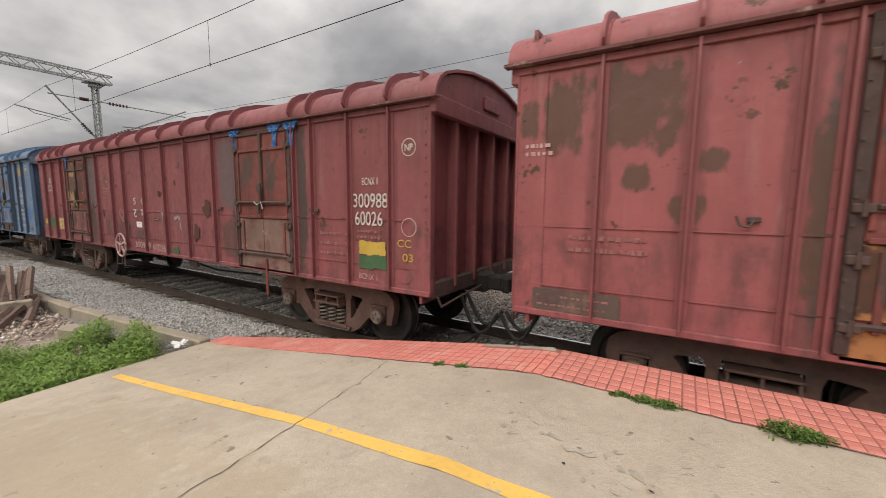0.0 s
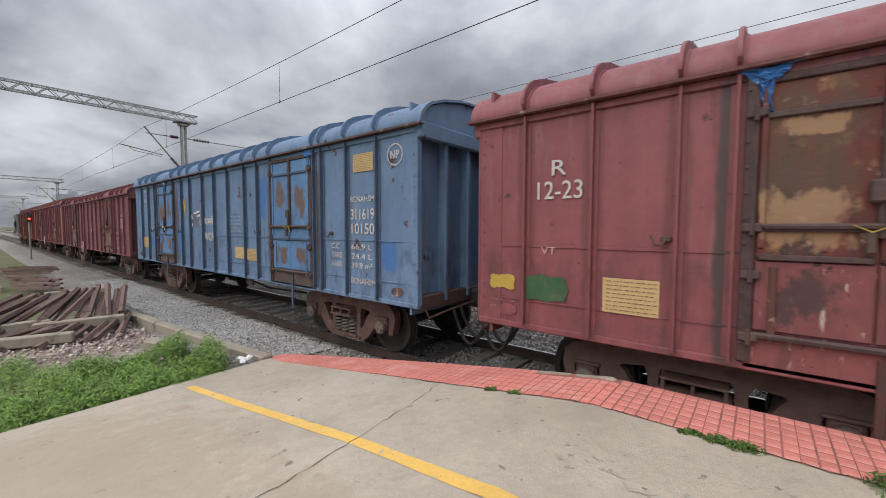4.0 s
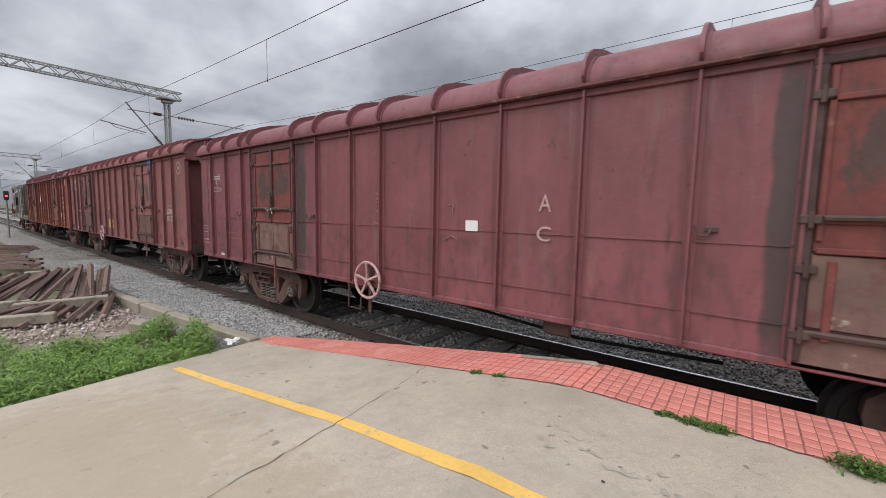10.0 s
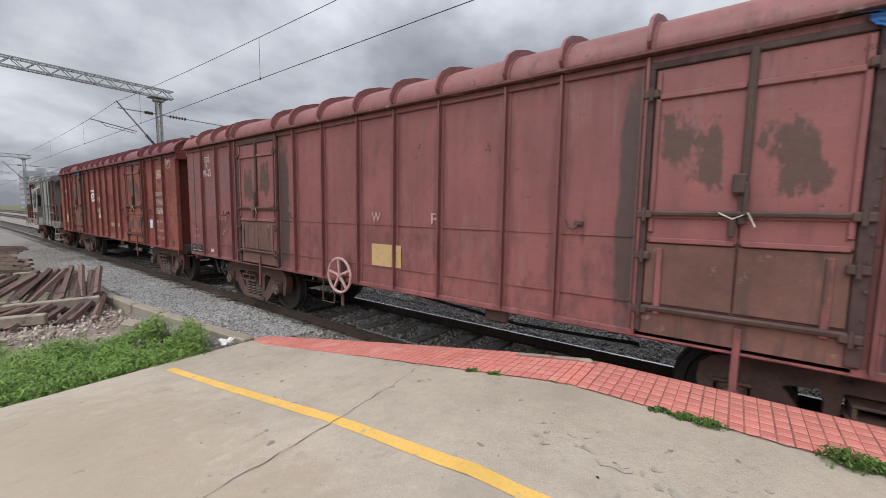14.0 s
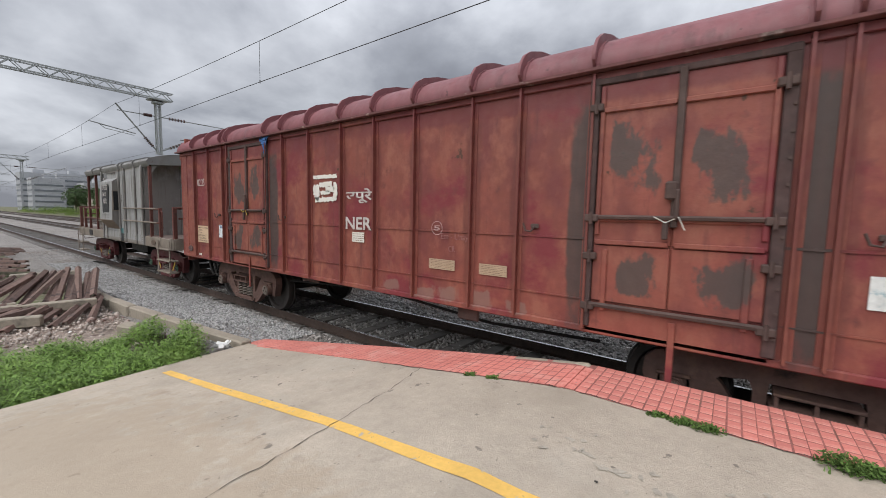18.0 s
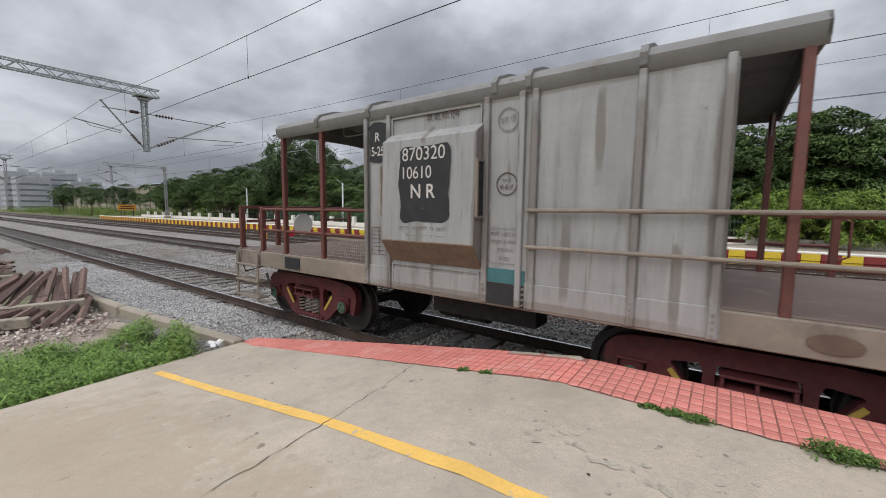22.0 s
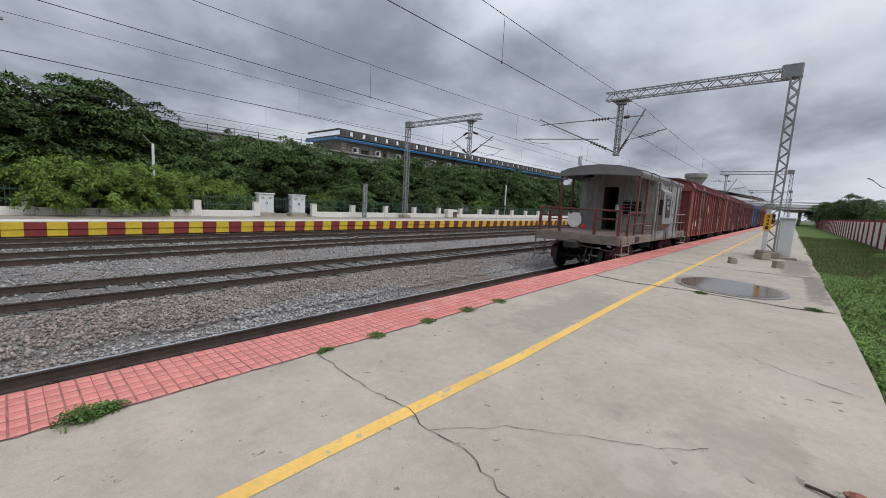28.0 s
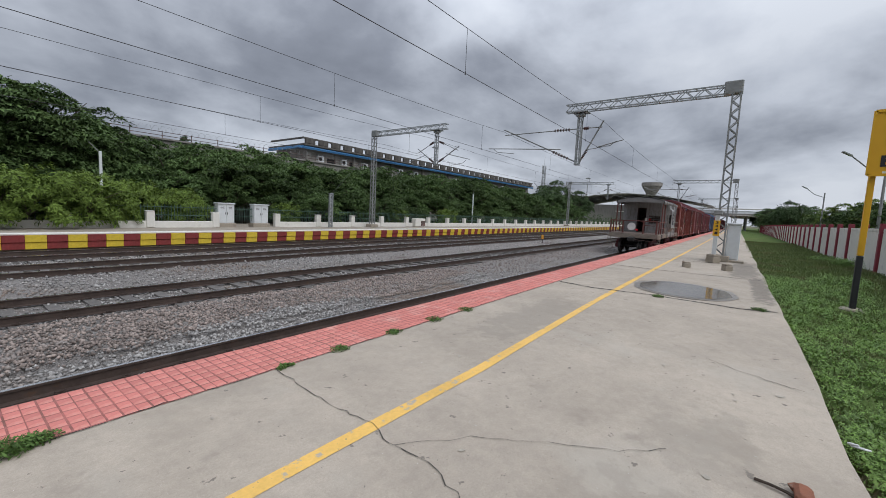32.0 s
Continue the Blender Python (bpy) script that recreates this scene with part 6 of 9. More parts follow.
    bars_at(w, h, 2.3, 1.65, (1.72,), 0.07, None, 17)
    bars_at(w, h, 2.3, 1.75, (1.36, 1.28), 0.07, None, 18)
    label_at(w, h, "W", 7.62, 7.44, 1.98, 2.12, PINK_T)
    label_at(w, h, "R", 6.50, 6.34, 1.98, 2.12, PINK_T)
    label_at(w, h, "वापसी", 13.25, 12.95, 3.16, 3.36)
    label_at(w, h, "R", 13.16, 13.07, 3.04, 3.15)
    label_at(w, h, "06-25", 13.3, 12.91, 2.86, 3.02)
    label_at(w, h, "WT", 13.88, 13.72, 1.58, 1.65, PINK_T)
    label_at(w, h, "BASE", 13.92, 13.65, 1.44, 1.50, PINK_T)
    patch_at(w, h, 14.16, 13.52, 1.06, 1.26, BLACK_P, 3, 0.04)
    for path in ([(12.42, 2.02), (12.50, 2.03), (12.56, 1.97), (12.55, 1.90), (12.47, 1.88), (12.40, 1.92)], [(12.39, 2.09), (12.38, 1.92)], [(12.38, 1.98), (12.34, 2.01), (12.33, 1.93)], [(12.28, 2.08), (12.28, 1.85)], [(12.62, 1.83), (12.27, 1.84)], [(12.30, 1.62), (12.38, 1.66), (12.44, 1.61), (12.40, 1.56), (12.31, 1.58), (12.27, 1.68), (12.26, 1.56)]):
        chalk_at(w, h, path, PINK_T, 0.012)
    sticker_at(w, h, 13.08, 12.93, 1.13, 1.20, WHITEWASH, 1, "reflector", "white reflector plate")
    bars_at(w, h, 14.08, 13.62, (1.2, 1.12), 0.03, WHITE_T, 19)
    # orange-red wagon
    w, h = wagon(-64.64, 14.04, RED_E, "blotchy orange-red covered goods wagon with white stencilled letters", (RED_E, RED_E), 0.155, tarps=(10.02,))
    ring_at(w, h, 0.49, 3.33, 0.16, text="NP")
    sticker_at(w, h, 1.4, 1.03, 2.93, 3.16, PINK_T, 3, "painted_table", "pale painted maintenance table")
    label_at(w, h, "BCNAHSM I", 1.5, 0.93, 2.46, 2.57)
    label_at(w, h, "310419", 1.49, 0.96, 2.20, 2.37)
    label_at(w, h, "10690", 1.5, 1.02, 1.95, 2.12)
    label_at(w, h, "66.08 t", 1.5, 1.0, 1.70, 1.78, PINK_T)
    label_at(w, h, "24.3  t", 1.5, 1.0, 1.58, 1.66, PINK_T)
    label_at(w, h, "38.36 m²", 1.5, 0.98, 1.46, 1.54)
    label_at(w, h, "BCNAHSM I", 1.52, 0.95, 1.24, 1.34, PINK_T)
    sticker_at(w, h, 2.07, 1.83, 1.54, 1.78, mat("printed_label", (0.62, 0.65, 0.64), 0.6, grain=((20, 0.2),), spots=((14, 0.52, 0.6, (0.18, 0.35, 0.42)),)), 0)
    for k, (d0, d1, z0, z1) in enumerate(((8.57, 7.95, 2.70, 2.76), (8.57, 8.42, 2.34, 2.62), (8.40, 8.07, 2.56, 2.64), (8.04, 7.94, 2.36, 2.62), (8.52, 8.02, 2.32, 2.40), (8.37, 8.12, 2.44, 2.5), (8.24, 8.02, 2.48, 2.56))):
        smear(WHITEWASH, w, h - d0, h - d1, z0, z1, -HW - 0.014, "torn white sticker, mostly peeled off", "peeling_sticker", 0.25, 40 + k)
    label_at(w, h, "उपूरे", 7.72, 7.14, 2.30, 2.52, bold=0.02)
    label_at(w, h, "NER", 7.73, 7.15, 1.90, 2.09, bold=0.02)
    sticker_at(w, h, 7.58, 7.31, 1.71, 1.86, WHITEWASH, 2)
    sticker_at(w, h, 6.05, 5.64, 1.45, 1.58, CANVAS, 3)
    ring_at(w, h, 5.93, 1.98, 0.09, PINK_T, "5")
    label_at(w, h, "Em - Unayl", 5.86, 5.43, 1.82, 1.92, FAINT, 0.0)
    label_at(w, h, "CR", 5.74, 5.64, 1.69, 1.76, FAINT, 0.0)
    sticker_at(w, h, 5.28, 4.91, 1.45, 1.58, CANVAS, 3)
    label_at(w, h, "02.25", 13.12, 12.74, 2.71, 2.87)
    nb = sticker_at(w, h, 13.17, 12.61, 1.39, 1.78, mat("aged_notice_paper", (0.56, 0.40, 0.27), 0.85, grain=((8, 0.15),)), 0, "inspection_notice", "pale printed inspection notice")
    for k, tx in enumerate(("WARRANTY INSPECTION", "DUE DATE", "DONE ON", "INSPECTION DEPOT", "MANUFACTURER HEI", "DATE COMMISSIONED")):
        label_at(w, h, tx, 13.15, 13.15 - 0.0265 * len(tx), 1.715 - 0.06 * k, 1.75 - 0.06 * k, BLACK_P, 0.0)
    sticker_at(w, h, 13.15, 13.0, 1.07, 1.12, WHITEWASH, 1, "reflector", "white reflector plate")
    sticker_at(w, h, 12.07, 11.81, 1.55, 1.83, mat("printed_label_blue", (0.62, 0.66, 0.68), 0.6, grain=((20, 0.2),), spots=((11, 0.54, 0.6, (0.05, 0.15, 0.3)),)), 0)



def build_brake_van():
    L, r_end = 10.17, -79.43
    w = thing("brake_van", "grey guard's brake van with open end decks and red-brown railings", "brake van", pose(r_end - L / 2, YC, 0), group="wagons of the train")
    MOVING.append((w, r_end - L / 2))
    h = L / 2
    X = lambda d: h - d
    DZ = 1.36
    C0, C1 = 6.42, 2.13
    # deck and underframe
    part("deck", Geo().box((0, 0, DZ - 0.03), (L, 2.86, 0.06), b=0.01), mat("deck_plate_brown", (0.135, 0.10, 0.085), 0.85, grain=((0.8, 0.2), (9, 0.15)), spots=((2.5, 0.56, 0.7, (0.2, 0.16, 0.13)),), bump=((30, 0.002),)), w)
    sb = part("solebar", Geo().box((0, -HW + 0.03, DZ - 0.165), (L, 0.07, 0.29), b=0.012).box((0, HW - 0.03, DZ - 0.165), (L, 0.07, 0.29), b=0.012), DIRTY_V, w)
    for s in (-1, 1):
        part("headstock", Geo().box((s * (h - 0.03), 0, DZ - 0.165), (0.08, 2.88, 0.30), b=0.015), DIRTY_V, w)
        coupler(w, L, s)
    part("underframe", Geo().box((0, 0, 0.93), (L - 0.3, 0.4, 0.30)).box((0.3, -0.7, 0.83), (1.6, 0.4, 0.3)), BLACK, w)
    part("brake_cylinder", Geo().cyl((-0.5, -0.6, 0.74), (0.3, -0.6, 0.74), 0.2, 14), BLACK, w, smooth=True)
    for x in (X(1.82), X(8.42)):
        bogie(w, x, BOGIE_V, BLACK, mat("hub_green", (0.06, 0.11, 0.075), 0.6, grain=((9, 0.2),)) if "hub_green" not in bpy.data.materials else bpy.data.materials["hub_green"])
        for k in (-0.58, 0.58):
            part("painted_stripe", Geo().box((x + k, -1.06, 0.47), (0.05, 0.012, 0.34), pose(0, 0, 0, 0, 38 * (1 if k > 0 else -1), 0).to_3x3()), OCHRE_P, w, "ochre stripe on the bogie frame")
    part("oval_plate", Geo().prism([(X(1.43) + 0.16 * math.cos(0.3927 * i), 1.19 + 0.075 * math.sin(0.3927 * i)) for i in range(16)], "y", -HW - 0.022, -HW), mat("oval_plate_brown", (0.11, 0.075, 0.055), 0.75, grain=((9, 0.3),)), w, "brown oval cast plate on the solebar")
    part("notice_board", Geo().box((X(8.26), -HW - 0.012, 1.20), (0.44, 0.014, 0.20)), BLACK_P, w, "black painted notice on the solebar")
    # cabin walls
    ZB, ZT = 1.10, 3.42
    side = Geo()
    side.sheet(lambda x, z: (x, -HW + 0.006 * wob(x, z, 2.0), z), np.linspace(X(C0), X(C1), 24), np.linspace(DZ - 0.02, ZT, 9))
    side.box(((X(C0) + X(C1)) / 2, -HW + 0.04, (ZB + ZT) / 2 + 0.1), (C0 - C1, 0.05, ZT - ZB - 0.2))
    cab = part("cabin_side", side, GREY_V, w, smooth=True)
    part("cabin_skirt", Geo().box(((X(C0) + X(C1)) / 2, -HW - 0.004, 1.22), (C0 - C1, 0.02, 0.28), b=0.006), GREY_V, w)
    # the leading end: a compartment on the near side stands forward of the recessed wall
    C2, YP = 4.03, -0.48
    part("cabin_side", Geo().box(((X(C0) + X(C2)) / 2, HW - 0.03, (ZB + ZT) / 2), (C0 - C2, 0.05, ZT - ZB)), GREY_V, w)
    pw = X(C1) - 0.03
    part("cabin_end", Geo().box((pw, (YP - HW) / 2, (DZ + 3.54) / 2), (0.05, HW + YP - 0.06, 3.54 - DZ), b=0.006), GREY_V, w)
    part("partition", Geo().box(((pw + X(C2)) / 2, YP, (DZ + 3.62) / 2), (C2 - C1, 0.05, 3.62 - DZ)), GREY_V, w)
    part("corner_post", Geo().box((pw + 0.01, YP + 0.01, (DZ + 3.62) / 2), (0.07, 0.07, 3.62 - DZ), b=0.01), GREY_V, w)
    rw = X(C2) - 0.03
    re = Geo()
    for y0, y1, z0, z1 in ((YP, 0.80, DZ, 3.66), (0.80, 1.30, DZ, 2.12), (0.80, 1.30, 2.66, 3.6), (1.30, HW - 0.05, DZ, 3.54)):
        re.box((rw, (y0 + y1) / 2, (z0 + z1) / 2), (0.05, y1 - y0, z1 - z0))
    part("cabin_end", re, GREY_V, w)
    rb = Geo()
    for z in (2.16, 2.29, 2.42, 2.55):
        rb.cyl((rw + 0.05, 0.76, z), (rw + 0.05, 1.34, z), 0.012, 6)
    rb.cyl((rw + 0.06, 0.92, 2.08), (rw + 0.06, 0.92, 2.72), 0.012, 6)
    part("window_bars", rb, GREY_V, w)
    part("roof_post", Geo().box((X(3.03), HW - 0.05, (1.08 + 3.45) / 2), (0.075, 0.075, 3.45 - 1.08), b=0.008), RAIL_RED, w)
    for z in (2.16, 1.77):
        part("side_rail", Geo().box(((X(C2) + X(1.9)) / 2, HW - 0.06, z), (C2 - 1.9, 0.05, 0.05), b=0.006), RAIL_RED, w)
    # the rear end wall with a doorway and a barred window
    ex = X(C0) + 0.03
    e = Geo()
    top = 3.69
    for y0, y1, z0, z1 in ((-HW + 0.03, -1.0, DZ, 3.54), (-1.0, -0.28, DZ, 2.02), (-1.0, -0.28, 2.62, top), (-0.28, -0.12, DZ, top), (-0.12, 0.52, 3.16, top), (0.52, 1.0, DZ, top), (1.0, HW - 0.03, DZ, 3.54)):
        e.box((ex, (y0 + y1) / 2, (z0 + z1) / 2), (0.05, y1 - y0, z1 - z0))
    part("cabin_end", e, GREY_V, w)
    part("doorway_frame", Geo().box((ex - 0.03, -0.12, (DZ + 3.16) / 2), (0.03, 0.05, 3.16 - DZ)).box((ex - 0.03, 0.52, (DZ + 3.16) / 2), (0.03, 0.05, 3.16 - DZ)).box((ex - 0.03, 0.2, 3.18), (0.03, 0.69, 0.05)), GREY_V, w)
    part("open_door", Geo().box((ex + 0.30, 0.50, (DZ + 3.14) / 2), (0.58, 0.035, 3.1 - DZ), b=0.006), FRAME_DARK, w, "dark sliding door left open")
    # dark brown sheets over the cabin's floor and two inner walls
    part("cabin_lining", Geo().box((X(5.25), 0, DZ + 0.02), (2.2, 2.7, 0.02)).box((X(5.25), HW - 0.1, 2.4), (2.2, 0.02, 2.0)).box((X(4.14), 0, 2.4), (0.02, 2.7, 2.0)), GRIME_BROWN, w)
    wf = Geo()
    for z in (2.06, 2.20, 2.33, 2.46, 2.58):
        wf.cyl((ex - 0.05, -1.04, z), (ex - 0.05, -0.24, z), 0.012, 6)
    wf.cyl((ex - 0.06, -0.62, 2.0), (ex - 0.06, -0.62, 2.68), 0.012, 6)
    part("window_bars", wf, GREY_V, w)
    part("flag", Geo().box((ex - 0.07, -0.36, 2.32), (0.03, 0.13, 0.12), pose(0, 0, 0, 20, 10, 0).to_3x3(), b=0.02), RED_CLOTH, w, "small red flag at the window")
    # side ribs
    for d in (3.97, 3.82, 2.82, 2.18, 6.36, 5.92, 4.40):
        part("side_rib", Geo().box((X(d), -HW - 0.025, (1.08 + ZT) / 2), (0.07, 0.05, ZT - 1.08), b=0.01), GREY_V, w)
    for z in (2.16, 1.77):
        part("side_handrail", Geo().cyl((X(3.87), -HW - 0.07, z), (X(0.95), -HW - 0.07, z), 0.021, 8), DIRTY_V, w)
    part("teal_panel", Geo().box((X(4.13), -HW - 0.012, 1.415), (0.46, 0.014, 0.16)), mat("teal_paint", (0.04, 0.13, 0.14), 0.6, grain=((5, 0.2),)), w)
    part("dark_panel", Geo().box((X(4.13), -HW - 0.012, 1.205), (0.46, 0.016, 0.25)), BLACK_P, w)
    # lookout bay
    b = Geo()
    o = [(-HW, 3.16), (-HW - 0.18, 3.03), (-HW - 0.22, 1.76), (-HW, 1.47)]
    b.prism(o, "x", X(5.88), X(4.44))
    bay = part("lookout_bay", b, GREY_V, w, "boxed lookout bay with black painted panel")
    YB = -HW - 0.215
    smear(BLACK_P, bay, X(5.55), X(4.78), 2.0, 2.94, YB, rag=0.03, seed=3)
    part("bay_floor", Geo().prism([(-HW - 0.222, 1.765), (-HW - 0.226, 1.752), (-HW - 0.01, 1.462), (-HW, 1.474)], "x", X(5.88), X(4.44)), mat("bay_floor_brown", (0.15, 0.105, 0.075), 0.8, grain=((3, 0.25), (12, 0.15))), bay, "brown underside of the lookout bay")
    words("870320", 0.66, 0.16, WHITE_T, bay, pose(X(5.50), YB - 0.006, 2.76), bold=0.0)
    words("10610", 0.45, 0.15, WHITE_T, bay, pose(X(5.49), YB - 0.006, 2.54), bold=0.0)
    words("N R", 0.38, 0.17, WHITE_T, bay, pose(X(5.36), YB - 0.006, 2.30), bold=0.012)
    words("लूज शंटिग न करे", 0.74, 0.085, PALE_INK, bay, pose(X(5.56), YB - 0.003, 1.88), bold=0.0)
    for xs_, sg in ((X(4.44), 1), (X(5.88), -1)):
        wn = part("bay_window", Geo().box((xs_ + sg * 0.012, -HW - 0.105, 2.40), (0.02, 0.15, 0.62), b=0.006), DARK, bay, "dark narrow side window of the bay")
        part("window_frame", Geo().bars([(xs_ + sg * 0.02, -HW - 0.02, 2.08), (xs_ + sg * 0.02, -HW - 0.02, 2.72), (xs_ + sg * 0.02, -HW - 0.19, 2.72), (xs_ + sg * 0.02, -HW - 0.19, 2.08), (xs_ + sg * 0.02, -HW - 0.02, 2.08)], 0.03, 0.03), DIRTY_V, wn)
    # lettering
    smear(BLACK_P, w, X(6.30), X(5.95), 2.82, 3.34, -HW - 0.012, rag=0.08, seed=5)
    words("R", 0.09, 0.12, WHITE_T, w, pose(X(6.19), -HW - 0.016, 3.10), bold=0.012)
    words("5-25", 0.24, 0.13, WHITE_T, w, pose(X(6.26), -HW - 0.016, 2.90), bold=0.012)
    words("वी.वी.सी.एम", 0.50, 0.13, GRIME_BROWN, w, pose(X(5.28), -HW - 0.012, 3.24), bold=0.005)
    tb = Geo()
    for i in range(8):
        tb.box((X(6.13), -HW - 0.012, 1.52 + i * 0.055), (0.28, 0.004, 0.006))
    for d in (6.27, 6.13, 5.99):
        tb.box((X(d), -HW - 0.012, 1.71), (0.006, 0.004, 0.39))
    part("painted_table", tb, GRIME_BROWN, w)
    for z in (3.15, 2.45):
        g = Geo()
        for i in range(24):
            a, c = 6.2832 * i / 24, 6.2832 * (i + 1) / 24
            g.add([(X(4.14) + q * math.cos(t), -HW - 0.012, z + q * math.sin(t)) for q, t in ((0.13, a), (0.115, a), (0.115, c), (0.13, c))], [(0, 1, 2, 3)])
        part("painted_ring", g, PALE_INK if z > 3 else GRIME_BROWN, w)
        if z > 3:
            words("एन पी", 0.19, 0.10, PALE_INK, w, pose(X(4.235), -HW - 0.012, z - 0.05), bold=0.0)
        else:
            words("एच टी", 0.11, 0.055, GRIME_BROWN, w, pose(X(4.195), -HW - 0.012, z + 0.015), bold=0.0)
            words("सी.बी.सी.", 0.18, 0.065, GRIME_BROWN, w, pose(X(4.23), -HW - 0.012, z - 0.065), bold=0.0)
    for i, (tx, wd) in enumerate((("दोहरे पाईप वाले", 0.36), ("ग्रेजुएटेड रिलीज", 0.35), ("एअर ब्रेक", 0.20), ("के साथ", 0.14))):
        words(tx, wd, 0.062, PALE_INK, w, pose(X(4.15) - wd / 2, -HW - 0.012, 1.865 - i * 0.092), bold=0.0)
    part("notice_outline", Geo().bars([(X(d_), -HW - 0.012, z_) for d_, z_ in ((4.35, 1.56), (4.35, 1.96), (3.95, 1.96), (3.95, 1.56), (4.35, 1.56))], 0.006, 0.002), PALE_INK, w)
    words("टेयर 25.7 टन", 0.62, 0.08, PALE_INK, bay, pose(X(5.46), YB - 0.003, 1.785), bold=0.0)
    for z0_, z1_, d0_, d1_ in ((3.14, 3.36, 5.86, 4.48), (1.12, 1.42, 5.86, 4.48)):
        part("panel_frame", Geo().bars([(X(d0_), -HW - 0.012, z0_), (X(d0_), -HW - 0.012, z1_), (X(d1_), -HW - 0.012, z1_), (X(d1_), -HW - 0.012, z0_), (X(d0_), -HW - 0.012, z0_)], 0.025, 0.02), GREY_V, w)
    rv_ = Geo()
    for d_ in (6.36, 5.92, 4.40, 3.90, 2.82, 2.18):
        for k in range(4):
            rv_.cyl((X(d_), -HW - 0.05, 1.12 + k * 0.06), (X(d_), -HW - 0.064, 1.12 + k * 0.06), 0.014, 6)
    tagged(part("rivets", rv_, DIRTY_V, w), kind="stuff")
    # roof, over the cabin and both decks
    prof = [(-1.50, 3.42), (-1.52, 3.52), (-1.46, 3.60), (-1.2, 3.70), (-0.7, 3.80), (0, 3.85)]
    prof = prof + [(-y, z) for y, z in prof[-2::-1]]
    under = [(y * 0.97, z - 0.05) for y, z in prof]
    g = Geo()
    n = len(prof)
    x0, x1 = X(8.60), X(1.62)
    vs = [(x, y, z) for x in (x0, x1) for y, z in prof] + [(x, y, z) for x in (x0, x1) for y, z in under]
    fs = []
    for i in range(n - 1):
        fs += [(i, i + 1, n + i + 1, n + i), (2 * n + i, 3 * n + i, 3 * n + i + 1, 2 * n + i + 1), (i, 2 * n + i, 2 * n + i + 1, i + 1), (n + i, n + i + 1, 3 * n + i + 1, 3 * n + i)]
    fs += [(0, n, 3 * n, 2 * n), (n - 1, 3 * n - 1, 4 * n - 1, 2 * n - 1)]
    g.add(vs, fs)
    part("roof", g, ROOF_V, w, smooth=True)
    for x in (x0 + 0.012, x1 - 0.012):
        arch = prof + [(-y * 0.96, 3.41 + 0.07 * (1 - (y / 1.5) ** 2)) for y, z in prof]
        part("roof_end", Geo().prism(arch, "x", x - 0.012, x + 0.012), ROOF_V, w)
    for d in (7.45, 6.3, 4.3, 3.9, 2.82):
        hoop = Geo().prism([(y * 1.018, z + 0.028) for y, z in prof] + [(y * 0.99, z - 0.01) for y, z in prof[::-1]], "x", X(d) - 0.032, X(d) + 0.032)
        part("roof_hoop", hoop, ROOF_V, w)
    part("roof_vent", Geo().cyl((X(3.6), -0.3, 3.84), (X(3.6), -0.3, 3.92), 0.2, 14), GREY_V, w, smooth=True)
    # posts and railings
    for d in (1.72, 7.45, 8.52):
        for s in (-1, 1):
            part("roof_post", Geo().box((X(d), s * (HW - 0.05), (1.08 + 3.45) / 2), (0.075, 0.075, 3.45 - 1.08), b=0.008), RAIL_RED, w)
            if d != 7.45:
                part("bracket", Geo().prism([(s * (HW - 0.05), 3.12), (s * (HW - 0.05), 3.45), (s * (HW - 0.28), 3.45)], "x", X(d) - 0.012, X(d) + 0.012), GREY_V, w)
    for s in (-1, 1):
        y = s * (HW - 0.05)
        for a, c in ((C0, 8.52), (8.52, 9.28), (1.01, 1.72)):
            for z in (2.14, 1.75):
                part("hand_rail", Geo().cyl((X(a), y, z), (X(c), y, z), 0.024, 8), RAIL_RED, w)
        for d in (9.28, 1.01):
            part("rail_post", Geo().box((X(d), y, 1.64), (0.08, 0.08, 1.08), b=0.008), RAIL_RED, w)
            sg = 1 if d > 5 else -1
            part("grab_rail", Geo().tube([(X(d) - sg * 0.03, y, 2.10), (X(d) - sg * 0.14, y, 2.06), (X(d) - sg * 0.14, y, 1.62), (X(d) - sg * 0.03, y, 1.56)], 0.015), RAIL_RED, w)
        m_ = Geo()
        for i in range(20):
            m_.box((X(7.33) + i * 0.047, y, 1.54), (0.006, 0.006, 0.30))
        for i in range(6):
            m_.box((X(6.89), y, 1.41 + i * 0.05), (0.90, 0.006, 0.006))
        tagged(part("wire_mesh", m_, DIRTY_V, w), kind="stuff")
        part("mesh_frame", Geo().bars([(X(7.36), y, 1.69), (X(6.42), y, 1.69)], 0.035, 0.035), DIRTY_V, w)
        # steps below each corner
        for d0, d1 in ((10.12, 9.30), (0.98, 0.06)):
            st = Geo()
            for z in (1.06, 0.75, 0.44):
                st.box(((X(d0) + X(d1)) / 2, s * (HW - 0.02), z), (d0 - d1, 0.24, 0.035), b=0.008)
            for d in (d0 - 0.04, d1 + 0.04):
                st.box((X(d), s * (HW + 0.06), 0.84), (0.07, 0.02, 0.92), b=0.005)
            part("step", st, DIRTY_V, w, "steel footstep below the deck")
            for dd in (d0 - 0.06, d1 + 0.06):
                part("corner_strap", Geo().box((X(dd), s * HW, 1.20), (0.10, 0.03, 0.34), b=0.006), DIRTY_V, w)
    for s, d in ((-1, 10.10), (1, 0.08)):
        x = X(d)
        for y in (-HW + 0.08, -0.62, 0.62, HW - 0.08):
            part("end_rail_post", Geo().box((x, y, 1.76), (0.08, 0.10, 0.86), b=0.01), RAIL_RED, w)
        part("end_rail", Geo().box((x, 0, 2.18), (0.06, 2 * HW - 0.06, 0.06), b=0.008), RAIL_RED, w)
